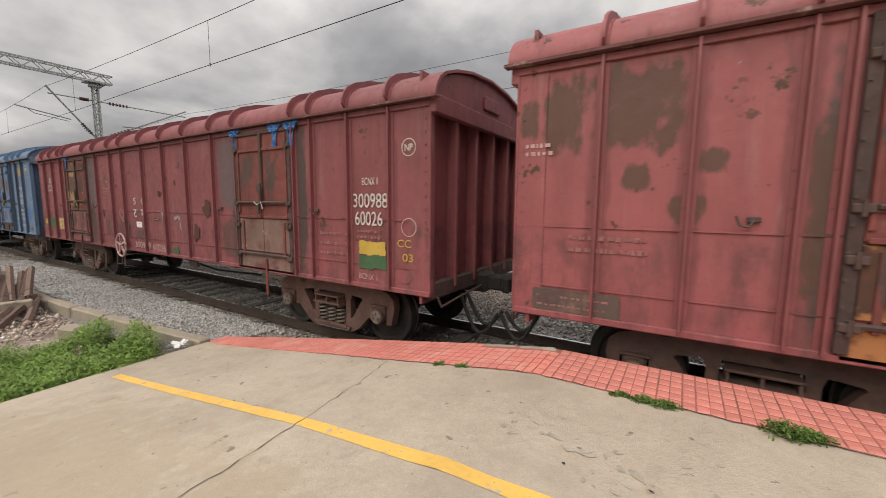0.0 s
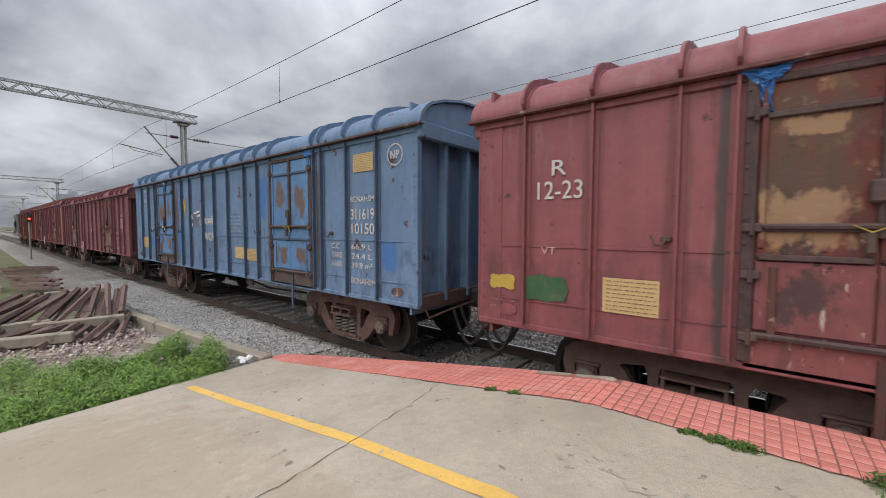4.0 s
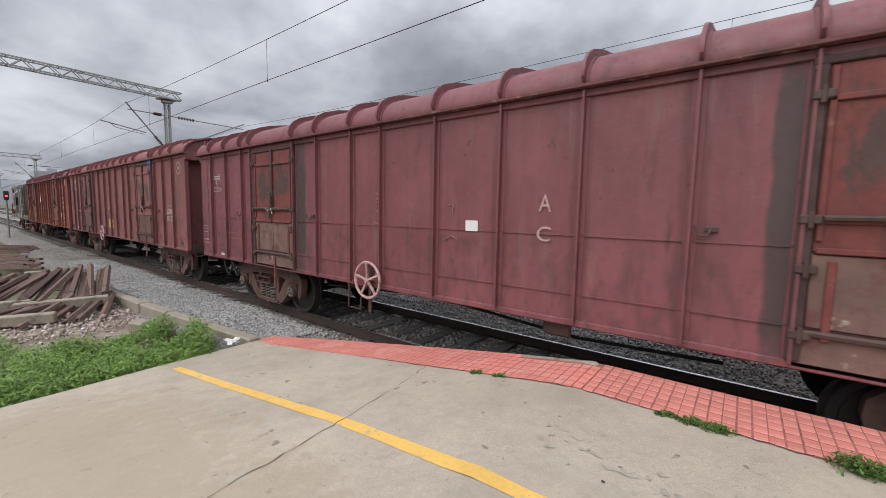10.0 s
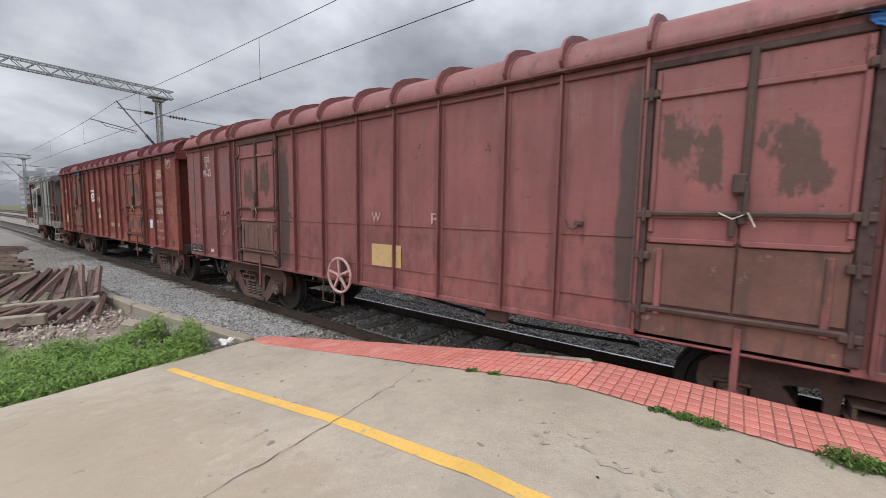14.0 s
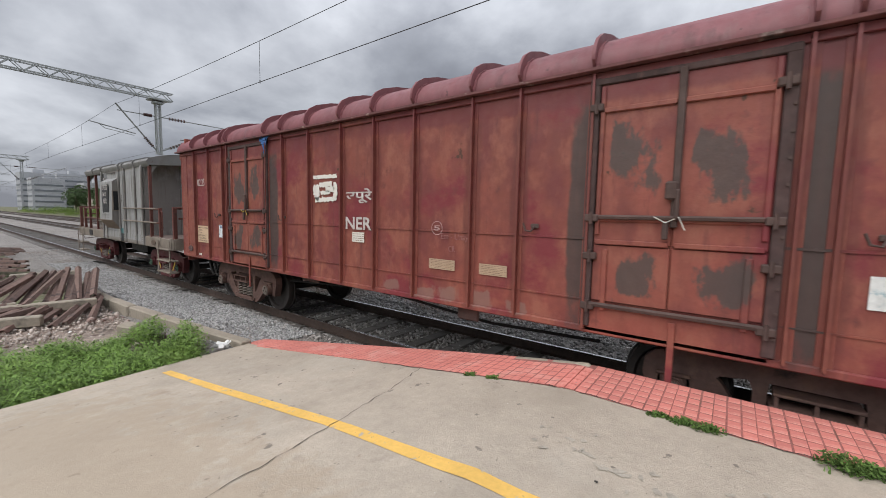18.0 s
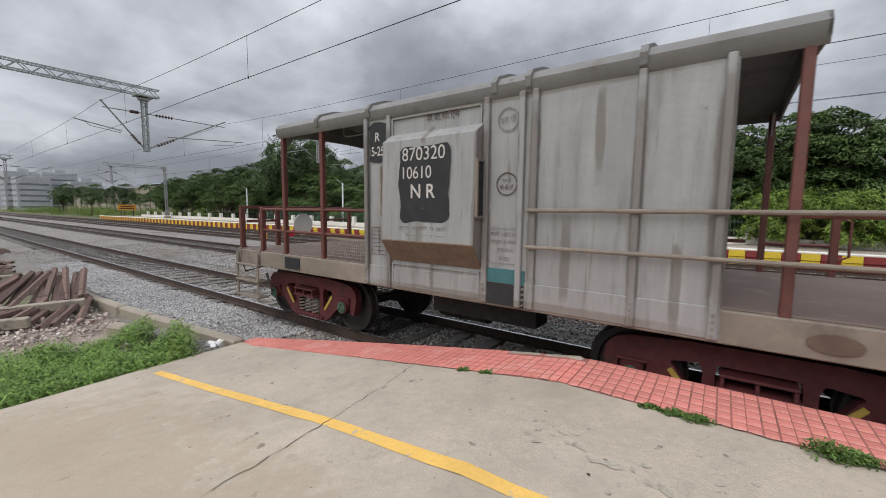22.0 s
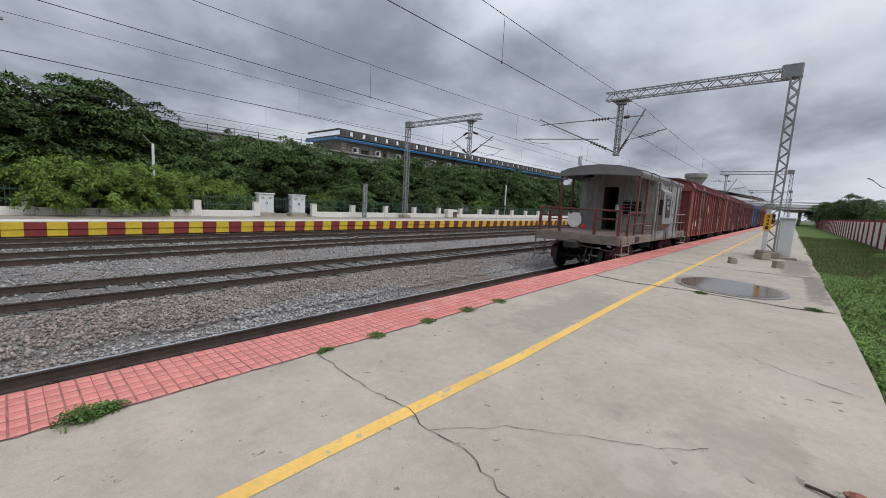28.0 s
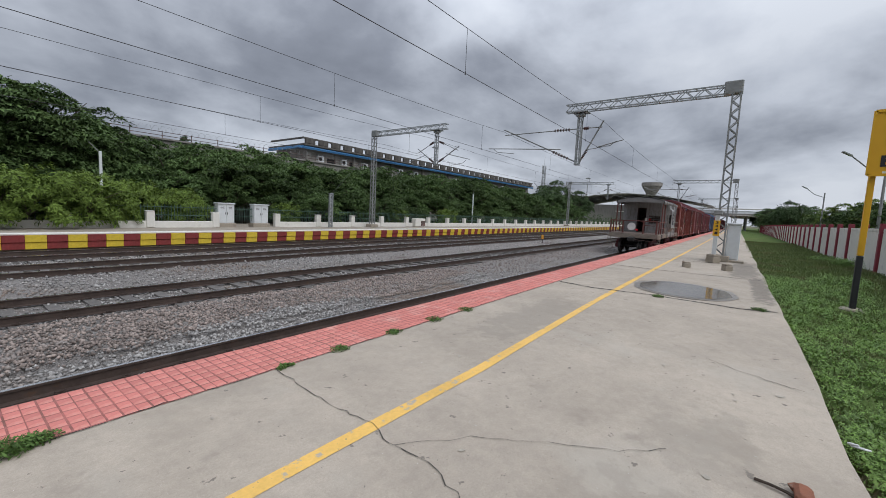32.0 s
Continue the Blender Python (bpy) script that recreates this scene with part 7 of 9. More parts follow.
        part("end_rail", Geo().box((x, 0.95, 1.9), (0.03, 0.7, 0.05), b=0.006).box((x, -0.95, 1.9), (0.03, 0.7, 0.05), b=0.006), RAIL_RED, w)
    x = X(10.16)
    part("tail_disc", Geo().cyl((x - 0.02, 0.08, 1.80), (x - 0.04, 0.08, 1.80), 0.25, 26), mat("disc_white", (0.62, 0.60, 0.57), 0.6, grain=((4, 0.12),), spots=((14, 0.66, 0.7, (0.25, 0.12, 0.1)),)), w, "round white tail board")
    part("tail_flag", Geo().box((x + 0.0, -0.24, 1.60), (0.02, 0.16, 0.12), pose(0, 0, 0, 25, 0, 0).to_3x3(), b=0.008), RED_CLOTH, w, "folded red flag")
    for d0, d1 in ((7.25, 6.52), (3.2, 2.5)):
        for s in (-1, 1):
            y = s * 1.15
            part("roof_rail", Geo().tube([(X(d0), y, 3.60), (X(d0), y, 3.37), (X(d0) + 0.05, y, 3.32), (X(d1) - 0.05, y, 3.32), (X(d1), y, 3.37), (X(d1), y, 3.60)], 0.014), GREY_V, w, "bent grab rail under the roof")
    part("hand_lamp", Geo().box((ex - 0.06, -0.10, 2.28), (0.10, 0.12, 0.30), b=0.02), WHITEWASH, w, "white hand lamp hung by the door")


build_train()
build_brake_van()


# how far the train has gone beyond an even 3.671 m/s, second by second
AHEAD = (0, 0.057, 0.124, 0.208, 0.313, 0.446, 0.622, 0.833, 1.056, 1.236, 1.37, 1.46, 1.521, 1.55, 1.565, 1.56, 1.538, 1.49, 1.418, 1.319, 1.2, 1.045, 0.821, 0.619, 0.483, 0.387, 0.344, 0.294, 0.248, 0.268, 0.358, 0.496, 0.656)


def gone(t):
    return 3.671 * t + float(np.interp(t, range(33), AHEAD))


def motions():
    for w, x0 in MOVING:
        walk(w, [(t, pose(x0 + gone(t), YC, 0)) for t in range(33)])
    step = 4 / 30
    for w, x in ROLLING:
        walk(w, [(k * step, pose(x, 0, WHEEL_R, 0, math.degrees(gone(k * step) / WHEEL_R), 0)) for k in range(241)])


# ---- overhead line ----
def lattice(g, a, b, w, n, t=0.035, side=None):
    """Two chords from a to b, w apart along side, with zigzag lacing."""
    a, b = Vector(a), Vector(b)
    side = Vector(side) * (w / 2) if side else Vector((0, 0, w / 2)) if abs((b - a).normalized().z) < 0.5 else Vector((w / 2, 0, 0))
    for s in (-1, 1):
        g.bars([a + side * s, b + side * s], t * 1.6, t * 1.6)
    for i in range(n):
        p, q = a.lerp(b, i / n), a.lerp(b, (i + 1) / n)
        s = 1 if i % 2 else -1
        g.bars([p + side * s, q - side * s], t * 0.9, t * 0.9)


def lace_sides(g, x, y, z0, z1, w, n, t):
    """Lacing on the two faces of a mast that look along the track."""
    for sx in (-x, x):
        for i in range(n):
            s = 1 if i % 2 else -1
            g.bars([(sx, y - s * w / 2, z0 + (z1 - z0) * i / n), (sx, y + s * w / 2, z0 + (z1 - z0) * (i + 1) / n)], t, t)


def cantilever(parent, y0, yw, z0, zc=5.48, zm=6.62):
    """Tubes and insulators from a drop post at y0 that hold the wires at yw."""
    s = 1 if yw > y0 else -1
    for nm, pts, r in (("bracket_tube", [(0, y0 + s * 0.12, z0 + 0.15), (0, yw - s * 0.05, zm + 0.25)], 0.035), ("stay_tube", [(0, y0 + s * 0.12, z0 + 1.75), (0, yw - s * 0.1, zm - 0.05)], 0.025),
                       ("register_arm", [(0, y0 + s * 0.9, z0 + 0.80), (0, yw + s * 0.9, zc + 0.42)], 0.025), ("steady_arm", [(0, yw + s * 0.6, zc + 0.4), (0, yw + s * 0.35, zc + 0.2), (0, yw - s * 0.7, zc + 0.06)], 0.016)):
        part(nm, Geo().tube(pts, r), GALV_D, parent, smooth=True)
    for (ya, za), (yb, zb) in (((y0 + s * 0.12, z0 + 0.15), (yw, zm + 0.25)), ((y0 + s * 0.12, z0 + 1.75), (yw, zm - 0.05))):
        ins = Geo()
        for k in range(6):
            f = 0.10 + 0.035 * k
            p = Vector((0, ya + (yb - ya) * f, za + (zb - za) * f))
            d = Vector((0, yb - ya, zb - za)).normalized() * 0.02
            ins.cyl(p - d, p + d, 0.075, 8)
        part("insulator", ins, INSUL, parent)


def gantry(m, base, y_end, top, drop_y, wires, label, far=False):
    """A lattice mast at the origin's y = 0 with an arm out to y_end and a drop post that carries the line."""
    g = thing("overhead_line_mast", label, "mast", m, group="overhead line masts")
    sgn = 1 if y_end > 0 else -1
    ms = Geo()
    for y in (-0.14, 0.14):
        lattice(ms, (0, y, base), (0, y, top - 0.1), 0.30, 26, 0.034)
    lace_sides(ms, 0.15, 0, base, top - 0.1, 0.28, 26, 0.034)
    part("lattice_mast", ms, GALV_D, g)
    part("mast_foot", Geo().box((0, 0, base + 0.12), (0.75, 0.75, 0.26), b=0.03), KERB, g)
    ar = Geo()
    for x in (-0.16, 0.16):
        lattice(ar, (x, 0.1 * sgn, top - 0.2), (x, y_end, top - 0.2), 0.34, 20, 0.032)
    for i in range(11):
        yy = y_end * i / 10
        for z in (top - 0.37, top - 0.03):
            ar.bars([(-0.16, yy, z), (0.16, yy, z)], 0.03, 0.03)
    part("lattice_arm", ar, GALV, g)
    part("corner_plate", Geo().box((0, 0.12 * sgn, top - 0.14), (0.40, 0.62, 0.50), b=0.03), GALV_D, g)
    dp = Geo()
    for y in (-0.09, 0.09):
        lattice(dp, (0, drop_y + y, top - 2.95), (0, drop_y + y, top - 0.55), 0.20, 11, 0.028)
    dp.box((0, drop_y, top - 2.95), (0.26, 0.26, 0.05)).box((0, drop_y, top - 0.56), (0.36, 0.40, 0.12), b=0.02).box((0, drop_y, top - 0.43), (0.62, 0.75, 0.07), b=0.015)
    lace_sides(dp, 0.10, drop_y, top - 2.95, top - 0.55, 0.18, 11, 0.026)
    part("drop_post", dp, GALV, g)
    for yw in wires:
        cantilever(g, drop_y, yw, top - 2.95)
    return g


WIRE_Y = (5.46, 10.86, 16.2, 20.15)


def catenary():
    for k, y in enumerate(WIRE_Y):
        c = thing("overhead_wire", "thin dark contact wire hung by droppers from a messenger wire", "wire", group="overhead wires")
        zc, zm = (5.48, 5.48, 5.55, 5.4)[k], (6.48, 6.47, 6.55, 6.35)[k]
        xs = [-1.2 + 42.7 * i / 16 for i in range(-64, 65)]
        sag = lambda x: 0.30 * abs(((x + 1.2 + 21.35) % 42.7) / 21.35 - 1) ** 3
        part("contact_wire", Geo().tube([(x, y + 0.12 * wob(x, k, 0.05), zc + 0.02 * wob(x, k, 0.08)) for x in xs[::4]], 0.0085, 5), WIRE, c)
        part("messenger_wire", Geo().tube([(x, y, zm + sag(x)) for x in xs], 0.0075, 5), WIRE, c)
        dr = Geo()
        x = -10.1 + 0.35 * k - 18.4 * 8
        while x < 150:
            dr.cyl((x, y, zc), (x, y, zm + sag(x)), 0.005, 4)
            dr.cyl((x, y, zc - 0.03), (x, y, zc + 0.05), 0.014, 5)
            x += 9.2
        tagged(part("droppers", dr, WIRE, c), kind="stuff")


def build_overhead():
    lab = "grey galvanised lattice mast with a long arm over the tracks"
    wires = (5.46 - 0.47, 10.86 - 0.47)
    for x, base, ye, dy in ((-22.6, -0.4, 7.25, 6.65), (-64.5, -0.4, 7.25, 6.65), (-107, -0.4, 7.25, 6.65), (20.1, 0.70, 6.85, 6.15), (61, 0.70, 6.85, 6.15), (103, 0.7, 6.85, 6.15), (146, 0.7, 6.85, 6.15)):
        gantry(pose(x, 0.47, 0), base, ye, 7.78, dy, (wires[0], wires[1]), lab)
    for x in (23.5, -24.5, 71.5, -72.5, 119):
        gantry(pose(x, 25.0, 0), FZ, -7.6, 8.55, -6.7, (16.2 - 25, 20.15 - 25), lab)
    catenary()
    # small lattice post and stay
    p = thing("stay_post", "short lattice steel post with a number plate", "post", pose(19.0, 24.7, FZ))
    g = Geo()
    lattice(g, (0, -0.05, 0), (0, -0.05, 2.55), 0.24, 9, 0.04)
    lattice(g, (0, 0.05, 0), (0, 0.05, 2.55), 0.24, 9, 0.04)
    part("lattice", g, GALV, p)
    part("cap", Geo().box((0, 0, 2.57), (0.34, 0.2, 0.06), b=0.01), GALV, p)
    part("stay_wire", Geo().cyl((0, 0, 2.5), (4.4, 0.3, 6.6), 0.012, 5), WIRE, p)


# ---- plants ----
def leaf_mesh(name, sprays, per, leaf, material, seed, loose=0.08):
    """Leaves on flat drooping sprays: (place, radius, outward x, y, z) each."""
    rng = np.random.default_rng(seed)
    q = np.array(sprays, float)
    c, r, nm = (np.repeat(v, per, 0) for v in (q[:, :3], q[:, 3], q[:, 4:7]))
    n = len(c)
    nm /= np.linalg.norm(nm, axis=1)[:, None]
    ax = np.cross(nm, np.repeat(rng.normal(size=(len(q), 3)), per, 0))
    ax /= np.linalg.norm(ax, axis=1)[:, None]
    ay = np.cross(nm, ax)
    a, k = rng.uniform(0, 6.2832, n), rng.random(n) ** 0.6
    out = ax * np.cos(a)[:, None] + ay * np.sin(a)[:, None]
    p = c + out * (k * r)[:, None] + nm * (rng.normal(0, loose, n) * r)[:, None]
    p[:, 2] -= 0.38 * r * k * k
    u = out + 0.55 * rng.normal(size=(n, 3))
    u[:, 2] -= 0.25 * k
    u /= np.linalg.norm(u, axis=1)[:, None]
    v = np.cross(nm + 0.45 * rng.normal(size=(n, 3)), u)
    v /= np.linalg.norm(v, axis=1)[:, None]
    s = leaf * rng.uniform(0.6, 1.4, n)[:, None]
    f = np.stack([p - u * s + v * s * 0.42, p + u * s * 1.25, p - u * s - v * s * 0.42], 1)
    return raw_mesh(name, f, np.arange(3 * n).reshape(-1, 3), material)


KINDS = {"spread": (6.2, 3.7, 175, 115, 0.088, LEAF, 0.70), "low": (4.4, 2.7, 125, 100, 0.075, LEAF, 0.55), "bush": (2.3, 1.5, 130, 55, 0.06, LEAF2, 0.28),
         "tall": (13.0, 5.4, 230, 60, 0.17, LEAF3, 1.0), "wispy": (3.2, 1.1, 60, 40, 0.07, LEAF3, 0.34), "bright": (6.0, 2.4, 150, 55, 0.10, LEAF2, 0.45)}


def tree_variant(kind, seed):
    """A tree with a forked trunk and a crown of layered sprays, its foot at the origin."""
    rng = random.Random(seed)
    h, spread, count, per, leaf, material, r = KINDS[kind]
    t = new("bush" if kind == "bush" else "tree", None)
    g = Geo()
    fork = (rng.uniform(-0.2, 0.2), rng.uniform(-0.2, 0.2), h * 0.26)
    r0 = h * 0.022
    g.cyl((0, 0, -0.4), fork, r0, 8, r0 * 0.75)
    limbs = 12 if kind != "wispy" else 6
    for i in range(limbs):
        a = 6.2832 * (i + rng.random() * 0.6) / limbs
        rr = spread * rng.uniform(0.35, 0.9)
        zt = h * rng.uniform(0.5, 0.92)
        m1 = (fork[0] + rr * 0.45 * math.cos(a), fork[1] + rr * 0.45 * math.sin(a), fork[2] + (zt - fork[2]) * 0.65)
        g.cyl(fork, m1, r0 * 0.5, 5, r0 * 0.3, False)
        g.cyl(m1, (rr * math.cos(a), rr * math.sin(a), zt), r0 * 0.3, 5, r0 * 0.1, False)
    part("trunk", g, BARK, t)
    sprays = []
    lobes = [(rng.uniform(0, 6.28), rng.uniform(0.25, 0.7), rng.uniform(0.78, 1.0)) for i in range(7)]
    for k in range(count):
        a, b = rng.uniform(0, 6.28), rng.random() ** 0.5
        if kind in ("spread", "low"):
            # flat-topped crown in tiers, each lobe with a top of its own
            la, lb, lh = lobes[k % 7]
            x = spread * (lb * math.cos(la) + 0.48 * b * math.cos(a))
            y = spread * (lb * math.sin(la) + 0.48 * b * math.sin(a))
            tier = rng.choice((1.0, 1.0, 1.0, 0.86, 0.70))
            z = h * lh * tier - 0.22 * h * b * b - 0.05 * h * lb + rng.gauss(0, 0.012 * h)
            n = (0.35 * math.cos(a) * b, 0.35 * math.sin(a) * b, 1)
        else:
            la, lb, lh = lobes[k % 7]
            e = rng.uniform(-0.5, 1.0)
            w = math.sqrt(max(0.0, 1 - e * e))
            lobe = {"tall": 0.46, "wispy": 0.4}.get(kind, 0.55)
            x = spread * (lb * (1.0 if kind == "tall" else 0.75) * math.cos(la) + lobe * w * math.cos(a))
            y = spread * (lb * (1.0 if kind == "tall" else 0.75) * math.sin(la) + lobe * w * math.sin(a))
            mid = h * (0.42 + 0.36 * (k % 7) / 6 * lh)
            z = mid + h * 0.20 * e if kind != "bush" else h * (0.36 + 0.24 * (k % 3)) * lh + h * 0.24 * e
            n = (w * math.cos(a), w * math.sin(a), 0.45 + max(e, 0))
        sprays.append((x, y, max(z, 0.12), r * rng.uniform(0.6, 1.25), *n))
    part("crown", leaf_mesh("crown", sprays, per, leaf, material, seed, 0.05 if kind in ("spread", "low") else 0.16), None, t)
    return t


def plant(src, x, y, z, turn, label, s=1.0):
    t = copy_thing(src, pose(x, y, z, 0, 0, turn))
    t.scale = (s, s, s)
    return tagged(t, label, "tree" if t.name.startswith("tree") else "bush", "trees beyond the far platform")


def build_greenery():
    rng = random.Random(11)
    v = {k: [tree_variant(k, 30 + 7 * i + len(k)) for i in range(n)] for k, n in (("spread", 3), ("low", 2), ("bush", 2), ("tall", 1), ("wispy", 2), ("bright", 2))}
    sl, ll, bl = "dark green spreading tree with layered feathery foliage", "low dark green tree with drooping sprays", "rounded green bush behind the low wall"
    # the height of the wood's front along the line
    hx = (-110, -84, -66, -54, -46, -40, -32, -25, -20, -16, -13, -9.6, -6.4, -1, 2, 4.6, 6.6, 8, 11, 14, 16, 19, 25, 42, 60, 95)
    hz = (8.6, 8.8, 8.4, 8.2, 7.5, 6.4, 5.5, 5.6, 6.4, 6.7, 6.3, 7.1, 5.8, 5.7, 6.7, 7.1, 7.1, 6.5, 6.8, 6.3, 7.0, 7.0, 6.7, 7.4, 7.6, 7.0)
    for y, kind, gap, k0, k1 in ((28.4, "low", 2.6, 0.42, 0.62), (31.0, "low", 4.6, 0.66, 0.84), (33.5, "spread", 3.4, 0.84, 1.02), (37.5, "spread", 3.6, 0.86, 1.04), (42.0, "spread", 5.2, 0.88, 1.02)):
        x = -46.0 if y < 30 else -94.0
        while x < (95 if y > 30 else 80):
            if not (y < 29 and (9.5 < x < 16 or rng.random() < 0.55)):
                hh = float(np.interp(x * 33 / y, hx, hz))
                hh = 2.2 + (hh - 2.2) * y / 33
                plant(rng.choice(v[kind]), x + rng.uniform(-0.8, 0.8), y + rng.uniform(-0.8, 0.8), 0.0, rng.uniform(0, 360), sl if kind == "spread" else ll, hh * rng.uniform(k0, k1) / KINDS[kind][0])
            x += gap * rng.uniform(0.8, 1.25) * (1.35 if x < -50 else 1)
    for x, y, s in ((-24.0, 26.9, 0.75), (-17.2, 26.8, 1.0), (-6.2, 26.9, 0.7), (2.2, 25.75, 1.3), (3.2, 25.75, 1.2), (4.3, 25.8, 1.3), (5.4, 25.8, 1.2), (6.3, 25.95, 0.85), (8.7, 27.4, 1.1), (9.9, 27.4, 1.0), (7.4, 27.3, 1.2), (16.8, 27.1, 0.8), (28.5, 27.0, 0.8), (37, 27, 0.9), (-33, 27, 0.8), (-11.5, 27.1, 0.7)):
        plant(rng.choice(v["bush"]), x, y, PZ - 0.3, rng.uniform(0, 360), bl, s)
    for x, y, s in ((-2.2, 28.6, 0.62), (3.0, 26.9, 0.5), (4.2, 26.8, 0.52), (5.3, 27.0, 0.48), (6.2, 27.1, 0.38), (1.6, 27.2, 0.5), (11, 29, 0.5), (20, 29, 0.5)):
        plant(rng.choice(v["bright"]), x, y, 0.2, rng.uniform(0, 360), "bright yellow-green leafy shrub", s)
    for x, y, s in ((4.6, 33.2, 1.30), (1.8, 33.6, 1.42), (0.9, 32.5, 1.1), (6.1, 33.8, 1.2)):
        plant(rng.choice(v["spread"]), x, y, 0.2, rng.uniform(0, 360), sl, s)
    for x, y, s in ((-48.6, 33, 1.04), (-54.5, 34, 0.78), (-60, 35, 0.66), (-66, 36, 0.86), (-74, 37, 0.82), (-83, 38, 0.84), (-93, 40, 0.62), (-172, 30.5, 0.80), (-142, 31, 0.72), (-117, 31.5, 0.66), (-200, 36, 0.6), (-58, 41, 1.12), (-50, 41, 0.86), (-45, 40, 0.74), (-41, 41, 0.72), (-35, 41, 0.62), (84, 34, 0.85), (96, 40, 0.7), (110, 36, 0.8), (125, 42, 0.9), (70, 44, 0.62)):
        plant(v["tall"][0], x, y, 0, rng.uniform(0, 360), "tall dark tree standing over the scrub", s)
    for x, s in ((-40.1, 1.3), (-36, 1.2), (-28.7, 1.4), (-21.6, 1.05), (-12.8, 0.9), (-6, 0.6), (1.5, 0.6), (18, 0.6), (12, 0.5)):
        plant(rng.choice(v["wispy"]), x, 49, 7.4, rng.uniform(0, 360), "small wispy tree on the raised road", s)
    # beyond the fence on the near side
    for i in range(34):
        x = 9 + i * 4.0 + rng.uniform(-1.5, 1.5)
        t = plant(rng.choice(v["low"] if i % 3 else v["bright"]), x, -7.6 - rng.uniform(0, 4.5), 0.2, rng.uniform(0, 360), "leafy tree behind the striped fence", rng.uniform(0.78, 1.05) * (1 + 0.012 * i) if i % 3 else rng.uniform(0.55, 0.78) * (1 + 0.012 * i))
        tagged(t, group="trees behind the striped fence")
    for i in range(14):
        t = plant(v["tall"][0] if i % 3 == 0 else rng.choice(v["spread"]), 96 + i * 7 + rng.uniform(-2, 2), -5.5 - rng.uniform(0, 5), 0, rng.uniform(0, 360), "dark spreading tree at the far end of the verge", rng.uniform(0.5, 0.62) if i % 3 == 0 else rng.uniform(0.95, 1.2))
        tagged(t, group="trees behind the striped fence")
    # far scrub that closes the view along the line
    cl = []
    for i in range(110):
        cl.append((rng.uniform(60, 175), rng.uniform(27, 44), rng.uniform(0.2, 2.4), rng.uniform(1.2, 2.4), 0, -0.3, 1))
    bank = []
    for i in range(330):
        x = -60 - 200 * rng.random() ** 1.2
        bank.append((x, rng.uniform(26.5, 45) if rng.random() < 0.85 else rng.uniform(-30, -7), rng.uniform(0.1, 1.5), rng.uniform(1.2, 2.3), 0, -0.2, 1))
    tagged(new("bank_scrub", leaf_mesh("bank_scrub", bank, 170, 0.15, LEAF2, 6, 0.4)), "pale green scrub on the bank below the compound wall", "scrub", kind="stuff")
    for i in range(50):
        cl.append((rng.uniform(-46, 70), rng.uniform(27.2, 30.5), rng.uniform(0.3, 1.3), rng.uniform(0.6, 1.1), 0, -0.4, 1))
    tagged(new("scrub", leaf_mesh("scrub", cl, 90, 0.20, LEAF3, 5, 0.45)), "dense green scrub along the railway", "scrub", kind="stuff")
    for t in [q for l in v.values() for q in l]:
        for o in (*t.children, t):
            bpy.data.objects.remove(o)


def sprout_mesh(name, spots, material, seed, fine=1.0):
    """Low leafy weeds: (x, y, z, height, radius) each, as small leaves on thin stalks."""
    rng = np.random.default_rng(seed)
    quads = []
    for x, y, z, h, r in spots:
        n = int((26 + 120 * h) * 3.2 / fine)
        a, k = rng.uniform(0, 6.28, n), rng.random(n) ** 0.6
        zz = z + h * (0.15 + 0.85 * rng.random(n)) * (1 - 0.35 * k)
        px, py = x + r * k * np.cos(a), y + r * k * np.sin(a)
        l = rng.uniform(0.010, 0.024, n) * (0.7 + h) * fine
        b = rng.uniform(0, 6.28, n)
        dz = rng.normal(0.1, 0.5, n)
        u = np.stack([np.cos(b), np.sin(b), dz], -1) * l[:, None]
        v = np.stack([-np.sin(b), np.cos(b), rng.normal(0, 0.4, n)], -1) * l[:, None] * 0.45
        p = np.stack([px, py, zz], -1)
        quads.append(np.stack([p - u + v, p + u * 1.2, p - u - v], 1))
    q = np.concatenate(quads)
    return raw_mesh(name, q, np.arange(3 * len(q)).reshape(-1, 3), material)


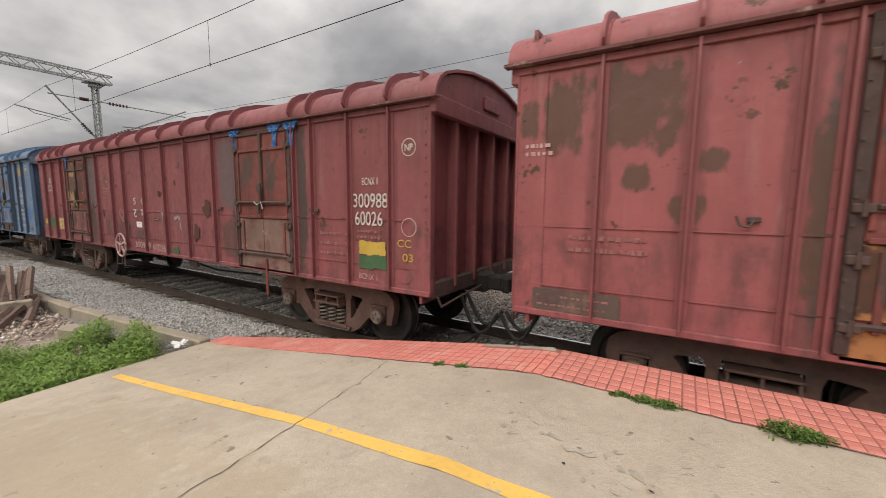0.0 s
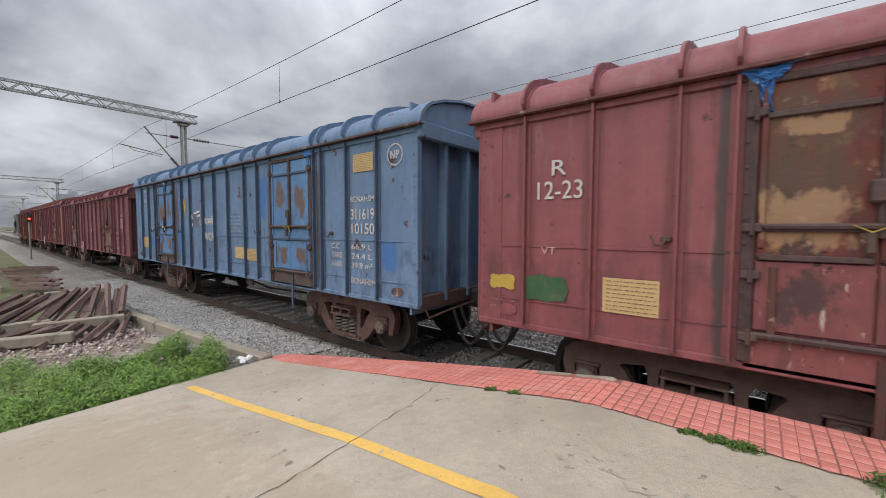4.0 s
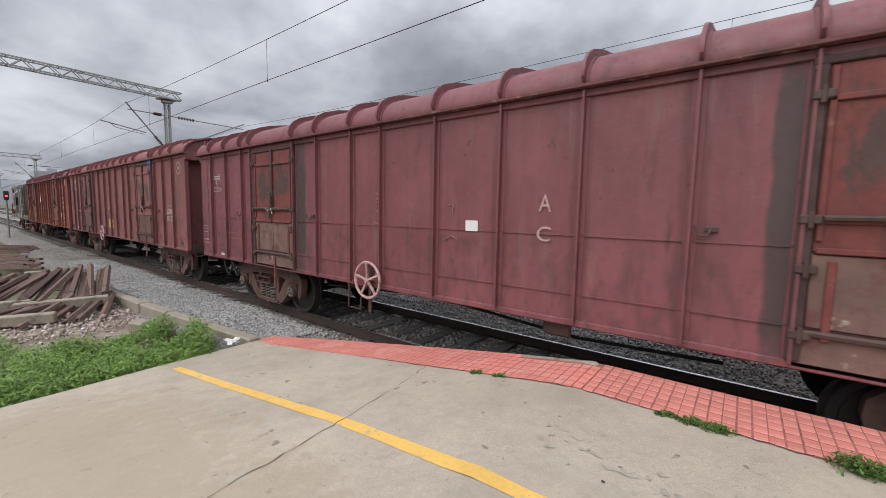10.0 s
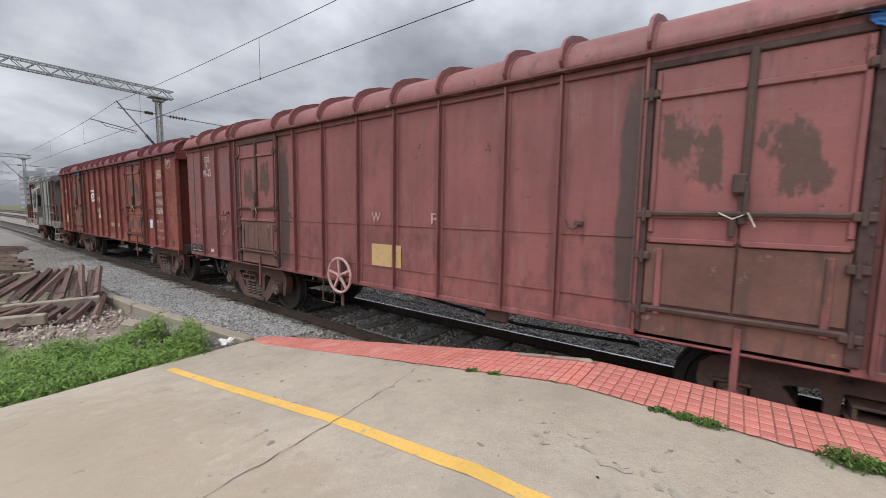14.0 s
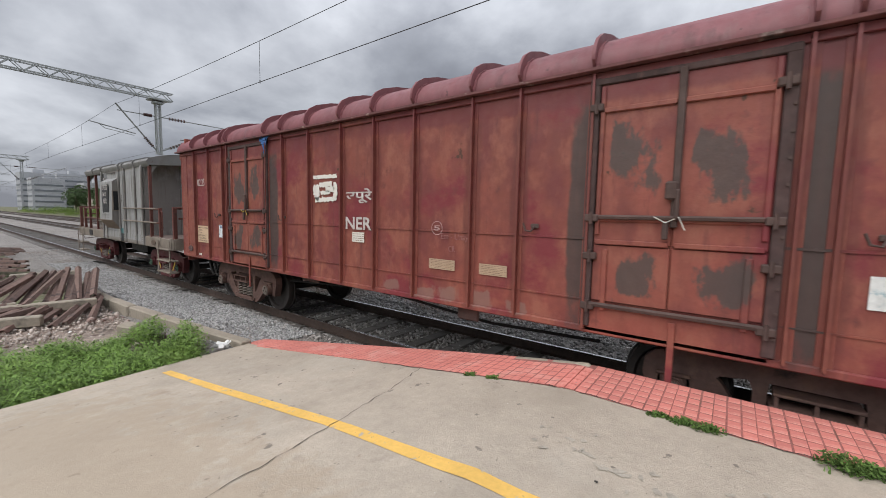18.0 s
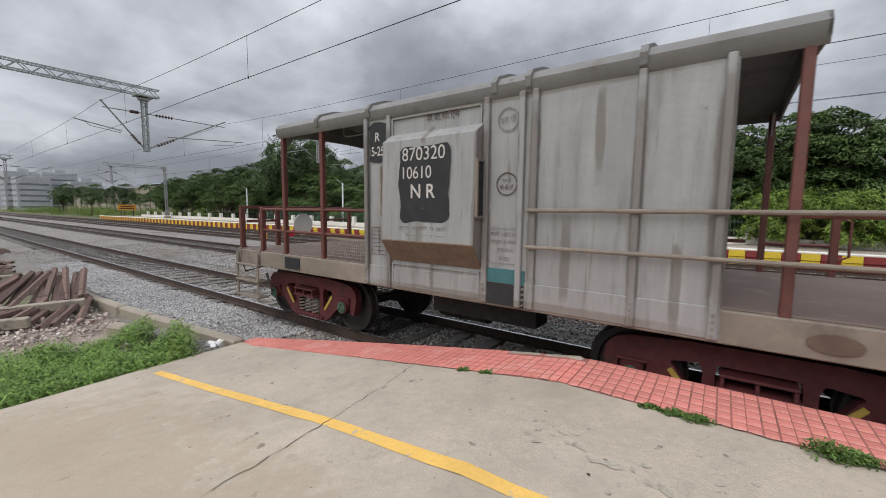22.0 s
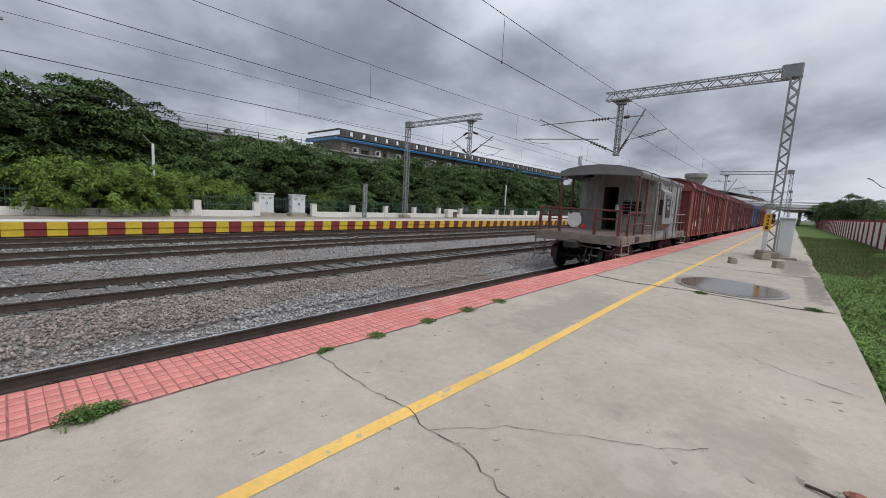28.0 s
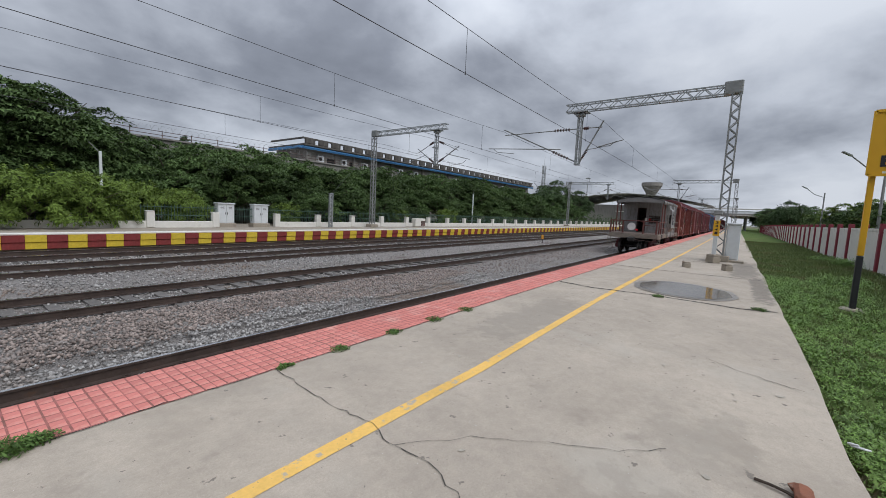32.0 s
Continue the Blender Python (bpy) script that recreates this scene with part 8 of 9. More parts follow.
def build_verges():
    rng = random.Random(21)
    # left of the ramp
    spots = []
    for i in range(760):
        y = rng.uniform(-3.5, 2.45)
        x = -6.45 - rng.random() ** 1.3 * (2.1 if y > 0.6 else 3.0)
        if y > 1.9 and -8.4 < x < -7.4: continue
        spots.append((x, y, -0.26, rng.uniform(0.14, 0.40), rng.uniform(0.12, 0.26)))
    for x, y, h in ((-7.25, 2.55, 0.55), (-6.85, 2.5, 0.45), (-7.05, 2.35, 0.4), (-8.0, 2.2, 0.45), (-8.15, 2.35, 0.5)):
        spots += [(x + rng.uniform(-0.15, 0.15), y + rng.uniform(-0.1, 0.1), -0.2, h, 0.2) for k in range(4)]
    for i in range(400):
        x = rng.uniform(-6.3, -0.6)
        y = -0.12 - rng.random() ** 1.4 * 1.8 - 0.3 * max(0, x + 3.4)
        spots.append((x, y, deck(x) - 0.14, rng.uniform(0.12, 0.3), rng.uniform(0.08, 0.2)))
    tagged(new("weeds", sprout_mesh("weeds", spots, WEED, 3, 0.9)), "lush green weeds beside the platform ramp", "weeds", kind="stuff")
    # tufts in the joint of the tiled strip
    for k, (x, y, h, r) in enumerate(((-0.36, 3.19, 0.015, 0.05), (-0.20, 3.19, 0.025, 0.07), (-0.06, 3.19, 0.03, 0.08), (0.62, 3.18, 0.11, 0.12), (0.74, 3.21, 0.07, 0.09), (-2.0, 3.2, 0.015, 0.05), (-1.75, 3.2, 0.015, 0.04), (2.35, 3.19, 0.03, 0.05), (3.0, 3.2, 0.025, 0.10), (3.8, 3.2, 0.03, 0.10), (4.6, 3.2, 0.03, 0.14), (5.4, 3.2, 0.03, 0.14), (9.2, 1.1, 0.05, 0.12), (9.35, -0.5, 0.06, 0.14))):
        tagged(new("weed_tuft", sprout_mesh("weed_tuft", [(x + 0.05 * math.sin(i * 2.1), y + 0.02 * math.cos(i * 1.7), deck(x), h * 0.8, r * 0.85) for i in range(4)], TUFT, 40 + k)), "small green weed tuft growing in the platform joint", "weed", group="weeds in the platform joint")
    # verge on the right, level with the platform
    g = Geo()
    xs = [-6.5, -5, -3] + [-2 + i for i in range(45)] + [48, 60, 90, 150, 300]
    g.sheet(lambda x, y: (x, y, deck(x) - 0.10 + 0.05 * wob(x, y, 0.6) - (0.08 if y > -0.9 else 0) - max(0, -6 - x)), xs, [-60, -20, -9, -5, -4.4, -3.8, -3.2, -2.6, -2.0, -1.5, -1.1, -0.6, 0.2])
    thing("grass_verge", "grassy verge between the platform and the striped fence", "verge", kind="structure", geo=g, material=VERGE, smooth=True)
    r2 = np.random.default_rng(8)
    n = 70000
    x = -0.6 + r2.random(n) ** 1.6 * 49
    right = np.array([-0.80 + 0.10 * wob(a, 0, 0.5) + 0.05 * wob(a, 2, 2.2) for a in x])
    y = right + 0.06 - r2.random(n) ** 1.1 * 3.6
    z = np.array([0.60 + 0.05 * wob(a, b, 0.6) for a, b in zip(x, y)])
    a, h = r2.uniform(0, 6.28, n), r2.uniform(0.04, 0.11, n) * np.where(y > -2.2, 0.8, 1.0) * (1 + x / 40)
    w = 0.006 + 0.0007 * x
    bx, by = np.cos(a) * w, np.sin(a) * w
    lx, ly = r2.normal(0, 0.045, n), r2.normal(0, 0.045, n)
    q = np.stack([np.stack([x - bx, y - by, z - 0.02], -1), np.stack([x + bx, y + by, z - 0.02], -1), np.stack([x + lx, y + ly, z + h], -1)], 1)
    tagged(new("grass", raw_mesh("grass", q, np.arange(3 * n).reshape(-1, 3), GRASS)), "short green grass on the verge", "grass", kind="stuff")
    spots = []
    for i in range(1150):
        x = -0.6 + rng.random() ** 1.15 * 17
        y = -0.84 + 0.10 * wob(x, 0, 0.5) - rng.random() ** 1.2 * 1.9
        spots.append((x, y, 0.60 + 0.05 * wob(x, y, 0.6), rng.uniform(0.03, 0.11) + 0.06, rng.uniform(0.07, 0.16)))
    tagged(new("creeping_weeds", sprout_mesh("creeping_weeds", spots, WEED, 9)), "creeping broad-leaved weeds along the platform's edge", "weeds", kind="stuff")
    for k, (x, y, s) in enumerate(((15.6, -2.5, 0.45), (27, -3.6, 0.4), (24.5, -4.0, 0.5))):
        tagged(new("bush", sprout_mesh("bush", [(x + rng.uniform(-0.45, 0.45), y + rng.uniform(-0.4, 0.4), 0.55, s, 0.3) for i in range(14)], WEED, 70 + k)), "small dark green bush in the grass verge", "bush")


# ---- near-side things ----
def build_near():
    # striped fence of precast slats
    f = thing("striped_fence", "white precast slatted fence with maroon posts", "fence", kind="structure")
    post = Geo().box((0, 0.04, 0.92), (0.19, 0.20, 2.1), b=0.015).mesh("fence_post", MAROON)
    pan = Geo()
    for i in range(14):
        pan.box((0.22 + i * 0.175, 0, 0.86), (0.135, 0.07, 1.75), b=0.012)
    pan.box((1.36, 0.0, 1.72), (2.38, 0.10, 0.12), b=0.01).box((1.36, 0.03, 0.8), (2.38, 0.03, 1.7))
    pan = pan.mesh("fence_panel", WHITEWASH)
    for i in range(48):
        x = 6.0 + i * 2.72
        y = -4.45 - 0.012 * i
        part("fence_post", post, None, f, m=pose(x, y, 0.55))
        part("fence_panel", pan, None, f, m=pose(x + 0.05, y, 0.55))
    # station name board
    b = thing("name_board", "yellow station name board with black lettering on yellow and black posts", "sign", pose(11.35, -2.0, 0))
    for y in (0, -2.9):
        part("post_upper", Geo().box((0, y, 2.64), (0.09, 0.09, 1.83), b=0.01), SIGN_Y, b)
        part("post_lower", Geo().box((0, y, 1.14), (0.092, 0.092, 1.16), b=0.01), BLACK_P, b, "black lower part of the post")
        part("footing", Geo().box((0, y, 0.60), (0.34, 0.34, 0.16), b=0.03), KERB, b)
    brd = part("board", Geo().box((-0.09, -1.45, 3.86), (0.05, 3.1, 1.20), b=0.01), SIGN_Y, b)
    part("board_rim", Geo().bars([(-0.12, 0.09, 3.27), (-0.12, 0.09, 4.45), (-0.12, -2.99, 4.45), (-0.12, -2.99, 3.27), (-0.12, 0.09, 3.27)], 0.03, 0.05), SIGN_Y, b)
    for text, wd, ht, y, z in (("BAI", 0.62, 0.21, -0.06, 3.42), ("बै", 0.34, 0.24, -0.30, 3.74), ("ಬೈ", 0.34, 0.24, -0.34, 4.08)):
        words(text, wd, ht, BLACK_P, brd, pose(-0.122, y, z, 0, 0, -90), bold=0.02)
    part("strip", Geo().box((-0.12, -1.5, 3.30), (0.01, 2.8, 0.07)), WHITEWASH, brd)
    tiny = Geo()
    for i in range(22):
        tiny.box((-0.127, -0.2 - i * 0.055, 3.30), (0.004, 0.035, 0.04))
    tagged(part("small_print", tiny, GRIME_BROWN, brd), kind="stuff")
    # relay cabinet, marker post and loose stones by the mast
    c = thing("relay_cabinet", "pale grey steel relay cabinet on the platform", "cabinet", pose(20.2, 0.05, PZ))
    part("body", Geo().box((0, 0, 0.80), (0.50, 0.46, 1.46), b=0.015), CABINET, c)
    part("lid", Geo().box((-0.02, 0, 1.55), (0.60, 0.55, 0.06), b=0.015), CABINET, c)
    part("cabinet_door", Geo().box((-0.26, 0, 0.80), (0.02, 0.38, 1.34), b=0.006), CABINET, c)
    part("plinth", Geo().box((0, 0, 0.04), (0.75, 0.85, 0.10), b=0.02), KERB, c)
    mk = thing("marker_post", "steel post with a yellow distance plate", "post", pose(19.6, 0.62, PZ))
    part("column", Geo().box((0, 0, 0.95), (0.14, 0.15, 1.9), b=0.01), CABINET, mk)
    pl = part("plate", Geo().box((-0.08, 0, 1.35), (0.015, 0.22, 0.62), b=0.004), SIGN_Y, mk)
    for i, ch in enumerate("3441"):
        words(ch, 0.10, 0.11, BLACK_P, pl, pose(-0.091, 0.05, 1.52 - i * 0.14, 0, 0, -90), bold=0.01)
    part("cap", Geo().box((0, 0, 1.98), (0.3, 0.3, 0.2), b=0.03), GALV_D, mk)
    part("footing", Geo().box((0, 0, 0.06), (0.5, 0.5, 0.14), b=0.03), KERB, mk)
    for x, y, s in ((15.95, 1.22, 0.21), (16.2, 0.10, 0.24), (18.9, 0.60, 0.36)):
        st = Geo().box((0, 0, s * 0.35), (s * 0.9, s, s * 0.7), b=s * 0.05).box((0.02 * s, 0.05 * s, s * 0.80), (s * 0.84, s * 0.9, s * 0.22), pose(0, 0, 0, 4, 3, 8).to_3x3(), b=s * 0.04)
        thing("stone_block", "rough weathered stone block on the platform", "stone", pose(x, y, PZ, 0, 0, 20 * s * 7), group="stone blocks", geo=st, material=KERB)
    # puddle with its wet rim
    for nm, m_, k, z, lb in (("wet_patch", WETC, 1.13, 0.011, "damp dark rim round the puddle"), ("puddle", WATER, 1.0, 0.015, "shallow brown puddle on the platform")):
        n = 40
        g = Geo().add([(10.6 + k * 0.9 * math.cos(6.2832 * i / n) * (1 + 0.14 * math.sin(2 * 6.2832 * i / n + 1) + 0.02 * math.sin(5 * 6.2832 * i / n)), 0.80 + k * 1.0 * math.sin(6.2832 * i / n) * (1 + 0.12 * math.cos(2 * 6.2832 * i / n) + 0.02 * math.sin(6 * 6.2832 * i / n)), PZ + z) for i in range(n)], [tuple(range(n))])
        thing(nm, lb, "puddle", geo=g, material=m_, kind="structure")
    # broken brick with a stick, a crumpled wrapper
    thing("broken_brick", "broken red brick lying on the platform", "brick", pose(3.27, -0.47, PZ, 8, -6, 0), geo=Geo().box((0, 0, 0.035), (0.14, 0.085, 0.055), b=0.016).box((0.05, 0.025, 0.025), (0.075, 0.075, 0.045), pose(0, 0, 0, 10, 15, 20).to_3x3(), b=0.02), material=BRICK)
    thing("stick", "dry dark stick beside the brick", "stick", geo=Geo().tube([(3.30, -0.26, PZ + 0.012), (3.28, -0.33, PZ + 0.02), (3.26, -0.40, PZ + 0.02), (3.22, -0.46, PZ + 0.02)], 0.009, 6), material=WOODD)
    thing("wrapper", "crumpled white plastic wrapper on the platform edge", "litter", pose(4.2, -0.86, PZ + 0.02, 10, 15, 40), geo=Geo().box((0, 0, 0), (0.10, 0.05, 0.012), b=0.004).box((0.03, 0.02, 0.012), (0.06, 0.03, 0.012), pose(0, 0, 0, 20, 0, 30).to_3x3(), b=0.004), material=LITTER)
    # lamp posts and a short wooden post behind the fence
    for x, y, h, far in ((34, -6.6, 5.6, 0), (62, -7.6, 5.8, 0), (95, -9, 6.0, 0), (13.6, -7.0, 7.0, 0)):
        p = thing("street_lamp", "grey lamp post with a bent arm behind the fence", "lamp post", pose(x, y, 0.5), group="lamp posts behind the fence")
        part("pole", Geo().cyl((0, 0, 0), (0, 0, h), 0.09, 8, 0.06), GALV_D, p)
        part("arm", Geo().tube([(0, 0, h - 0.5), (-0.5, 0.9, h - 0.2), (-0.9, 1.7, h + 0.5)], 0.035), GALV_D, p)
        part("lamp_head", Geo().box((-0.98, 1.85, h + 0.56), (0.2, 0.55, 0.09), pose(0, 0, 0, 25, 0, 25).to_3x3(), b=0.02), GALV, p)
    thing("wooden_post", "dark weathered post with a crossbar", "post", pose(25.5, -6.2, 0.4), geo=Geo().cyl((0, 0, 0), (0, 0, 3.5), 0.15, 8, 0.12).box((0, 0, 3.15), (0.2, 0.65, 0.12), b=0.02).cyl((0, 0.2, 3.2), (0, 0.2, 3.42), 0.06, 6), material=WOODD)
    # low kerb beyond the ramp
    k = thing("kerb", "broken weathered concrete kerb beside the ballast", "kerb", kind="structure")
    pts = [(-6.42, 3.16), (-7.9, 3.0), (-9.4, 2.86), (-10.7, 2.74), (-11.9, 2.66), (-13.0, 2.62), (-14.3, 2.72), (-15.6, 2.9)]
    for i, ((ax, ay), (bx, by)) in enumerate(zip(pts, pts[1:])):
        l = math.hypot(bx - ax, by - ay)
        part("kerb_block", Geo().box((0, 0, 0), (l - 0.03, 0.20, 0.52), b=0.025), KERB, k, m=pose((ax + bx) / 2, (ay + by) / 2, -0.29 + 0.03 * wob(i, 2, 1.3), 0, 2 * wob(i, 1, 1.9), math.degrees(math.atan2(by - ay, bx - ax)) + 3 * wob(i, 4, 2.2)))
    thing("stone_block", "loose concrete block in the weeds by the kerb", "stone", pose(-8.85, 2.20, -0.2, 5, 4, 30), geo=Geo().box((0, 0, 0.12), (0.32, 0.24, 0.22), b=0.03), material=KERB, group="stone blocks")
    rng = random.Random(52)
    g = Geo()
    for i in range(9):
        g.box((rng.uniform(-0.11, 0.11), rng.uniform(-0.05, 0.05), 0.05 + rng.uniform(0, 0.05)), (rng.uniform(0.06, 0.13), rng.uniform(0.04, 0.09), 0.008), pose(0, 0, 0, rng.uniform(-50, 50), rng.uniform(-40, 40), rng.uniform(0, 90)).to_3x3(), b=0.003)
    thing("plastic_sheet", "crumpled white plastic sheet at the ramp's corner", "litter", pose(-6.62, 2.86, -0.13, 0, -12, 25), geo=g, material=LITTER)
    tagged(new("dead_leaves", sprout_mesh("dead_leaves", [(-8.05 + rng.uniform(-0.5, 0.45), 2.45 + rng.uniform(-0.3, 0.3), -0.27, 0.07, 0.16) for i in range(34)], mat("dark_dead_leaf", (0.055, 0.030, 0.032), 0.8, grain=((3, 0.4),), island=0.5), 66)), "dark purple-brown dead leaves heaped beside the kerb", "leaves", kind="stuff")
    g = Geo()
    for i in range(70):
        a = rng.uniform(0.02, 0.07)
        g.box((rng.uniform(-12.2, -8.0), rng.uniform(-1.5, 2.45), -0.24 + rng.uniform(0, 0.04)), (a, a * rng.uniform(0.4, 1.0), 0.006), pose(0, 0, 0, rng.uniform(-35, 35), rng.uniform(-35, 35), rng.uniform(0, 180)).to_3x3())
    tagged(thing("litter_scraps", "pale scraps of paper and plastic among the debris", "litter", geo=g, material=LITTER), kind="stuff")
    # heap of old steel sleepers on concrete beams
    rng = random.Random(31)
    ch = Geo().prism([(-0.062, 0.0), (-0.043, 0.07), (0.043, 0.07), (0.062, 0.0), (0.05, 0.0), (0.034, 0.058), (-0.034, 0.058), (-0.05, 0.0)], "x", -0.86, 0.86).mesh("steel_sleeper", RUSTED)
    beams = ((-11.6, 1.55, 0.02, 78), (-12.0, 0.35, 0.05, 84), (-13.6, 1.9, 0.1, 80), (-16.8, 2.2, 0.05, 85), (-10.9, 0.6, -0.05, 70))
    for x, y, z, a in beams:
        thing("concrete_beam", "grey concrete beam under the old sleepers", "beam", pose(x, y, z, 0, 0, a), group="concrete beams under the heap", geo=Geo().box((0, 0, 0), (1.5, 0.2, 0.2), b=0.02), material=KERB)
    lab = "old rust-brown pressed steel railway sleeper on a heap"

    def bar(x, y, z, turn, tilt, roll=0):
        o = new("steel_sleeper", ch)
        o.matrix_basis = pose(x, y, z, roll, tilt, turn)
        tagged(o, lab, "sleeper", "heap of old steel sleepers")
    for i in range(27):
        bar(-12.5 + rng.uniform(-0.12, 0.12), -0.1 + i * 0.10, 0.17 + 0.07 * (i % 3), -60 + i * 2.0 + rng.uniform(-7, 7), 17 + rng.uniform(-4, 4), rng.uniform(-35, 35))
    for i in range(11):
        bar(-11.3 + rng.uniform(-0.2, 0.2), 0.3 + i * 0.19, -0.12 + rng.uniform(0, 0.08), -70 + i * 6 + rng.uniform(-14, 14), 8, rng.uniform(-50, 50))
    for i in range(16):
        bar(-19.5 - 0.28 * i + rng.uniform(-0.2, 0.2), 1.6 + rng.uniform(-0.3, 0.3), -0.04 + 0.05 * (i % 3), 32 + rng.uniform(-9, 9), rng.uniform(-4, 4))
    for i in range(10):
        bar(-26 - 0.4 * i, 1.9 + rng.uniform(-0.3, 0.3), -0.05 + 0.05 * (i % 2), 70 + rng.uniform(-12, 12), rng.uniform(-4, 4))
    dp = Geo()
    rim = [(-10.9 + 2.75 * math.cos(6.2832 * i / 44) * (1 + 0.12 * noise.noise((i * 0.7, 1, 1))), 0.35 + 2.35 * math.sin(6.2832 * i / 44) * (1 + 0.12 * noise.noise((i * 0.7, 5, 1)))) for i in range(44)]
    dp.add([(-10.9, 0.35, -0.20)] + [(a, min(b, 2.5), -0.255) for a, b in rim], [(0, 1 + i, 1 + (i + 1) % 44) for i in range(44)])
    thing("debris_patch", "pinkish crushed debris trodden into the soil", "debris", geo=dp, material=DEBRIS, kind="structure")
    # rubble round the heap
    r2 = np.random.default_rng(17)
    ico = np.array([(0, 0, 1), (0.9, 0, 0.35), (0.28, 0.85, 0.3), (-0.72, 0.53, 0.4), (-0.72, -0.53, 0.25), (0.28, -0.85, 0.35), (0, 0, -0.8)], float)
    tri = np.array([(0, 1, 2), (0, 2, 3), (0, 3, 4), (0, 4, 5), (0, 5, 1), (6, 2, 1), (6, 3, 2), (6, 4, 3), (6, 5, 4), (6, 1, 5)])
    n = 9000
    x, y = r2.uniform(-13.5, -7.8, n), r2.uniform(-2.2, 2.5, n)
    keep = (x < -8.3 - 0.4 * np.sin(y * 2)) | (r2.random(n) < 0.06)
    x, y = x[keep], y[keep]
    n = len(x)
    s = r2.gamma(1.2, 0.011, n) + 0.008
    p = ico[None] * s[:, None, None] * r2.uniform(0.6, 1.3, (n, 7, 1)) * r2.uniform(0.6, 1.3, (n, 1, 3)) + np.stack([x, y, -0.30 + s * 0.4 + 0.1 * (x < -9.5)], -1)[:, None]
    tagged(new("rubble", raw_mesh("rubble", p, (tri[None] + 7 * np.arange(n)[:, None, None]).reshape(-1, 3), RUBBLE)), "broken stones and rubble round the heap of sleepers", "rubble", kind="stuff")


# ---- beyond the far platform ----
def build_far():
    for x in (11.85, 14.1):
        c = thing("signal_cabinet", "pale grey steel signal cabinet on a plinth in the wall's gap", "cabinet", pose(x, 25.95, FZ), group="signal cabinets")
        part("plinth", Geo().box((0, 0, 0.10), (1.15, 0.7, 0.28), b=0.02), KERB, c)
        part("body", Geo().box((0, 0, 0.83), (0.98, 0.5, 1.22), b=0.02), CABINET, c)
        part("lid", Geo().box((0, -0.02, 1.47), (1.08, 0.62, 0.08), b=0.02), CABINET, c)
        for s in (-1, 1):
            d = part("cabinet_door", Geo().box((s * 0.24, -0.26, 0.83), (0.46, 0.025, 1.12), b=0.006), CABINET, c)
            lv = Geo()
            for i in range(4):
                lv.box((s * 0.24, -0.277, 1.14 + i * 0.035), (0.2, 0.006, 0.012))
            part("louvre", lv, GRIME_BROWN, d)
            part("handle", Geo().box((s * 0.05, -0.285, 0.85), (0.03, 0.03, 0.14), b=0.006), BLACK, d)
    hut = thing("whitewashed_block", "small whitewashed masonry block by the low wall", "block", pose(30.2, 25.5, FZ))
    part("body", Geo().box((0, 0, 0.4), (1.5, 0.6, 0.8), b=0.04), WHITEWASH, hut)
    # no recess here: a flat dark panel paints the niche's shade
    part("niche", Geo().box((0.35, -0.31, 0.32), (0.6, 0.04, 0.5), b=0.01), GRIME_BROWN, hut)
    for x, h in ((-51, 4.2), (-32, 4.3), (-13.1, 4.3), (6.05, 3.9), (42, 4.0)):
        p = thing("platform_post", "slim pale concrete post behind the low wall", "post", pose(x, 26.75, FZ), group="slim pale posts")
        part("shaft", Geo().box((0, 0, h / 2), (0.12, 0.12, h), b=0.015), CABINET, p)
        part("junction_box", Geo().box((0, -0.1, 1.15), (0.14, 0.08, 0.3), b=0.01), CABINET, p)
        part("bracket", Geo().tube([(0, 0, h - 0.1), (-0.5, -0.4, h + 0.35)], 0.025), GALV_D, p)
    for x, y, z in ((-23.9, 13.6, 0.42), (-5.75, 13.5, 0.44), (32.5, 13.3, 0.42)):
        b = thing("trackside_marker", "orange painted trackside marker box on a short stake", "marker", pose(x, y, 0), group="orange trackside markers")
        part("stake", Geo().box((0, 0, 0.05), (0.05, 0.05, 0.75)), RAIL, b)
        part("box", Geo().box((-0.11, 0, z), (0.19, 0.10, 0.36), b=0.012).box((0.11, 0.02, z), (0.19, 0.10, 0.36), b=0.012), ORANGE, b)
    sg = thing("yellow_board", "small yellow lettered board on two posts at the platform's end", "sign", pose(-88, 24.1, 0.4, 0, 0, 90))
    for sx in (-0.9, 0.9):
        part("sign_post", Geo().box((sx, 0, 0.9), (0.1, 0.1, 1.8)), BLACK_P, sg)
    bd = part("board", Geo().box((0, -0.06, 1.75), (2.7, 0.06, 1.0), b=0.01), ORANGE, sg)
    part("lettering_bars", Geo().box((0, -0.1, 1.95), (1.9, 0.01, 0.2)).box((0, -0.1, 1.55), (2.1, 0.01, 0.18)), BLACK_P, bd)
    # raised road on a retaining wall
    w = thing("retaining_wall", "stained grey retaining wall of a raised road", "wall", kind="structure")
    part("wall", Geo().box((-17, 46.5, 3.5), (122, 0.6, 9.0)), GREYWALL, w)
    part("parapet", Geo().box((-17, 46.3, 8.02), (122, 0.7, 0.16)), GREYWALL, w)
    part("road_fill", Geo().box((-17, 76, 3.6), (122, 58, 7.6)), GREYWALL, w)
    fp = Geo()
    for i in range(46):
        fp.box((-76 + i * 2.6, 46.4, 8.45), (0.06, 0.06, 0.8))
    for z in (8.4, 8.75):
        fp.box((-17, 46.4, z), (122, 0.05, 0.05))
    rng = random.Random(3)
    coil = [(-76 + i * 0.104, 46.4 + 0.3 * math.cos(i * 1.1), 9.0 + 0.3 * math.sin(i * 1.1)) for i in range(1100)]
    tagged(part("road_railing", fp, GRIME_BROWN, w), kind="stuff")
    tagged(part("razor_wire", Geo().tube(coil, 0.012, 3), GALV, w), kind="stuff")
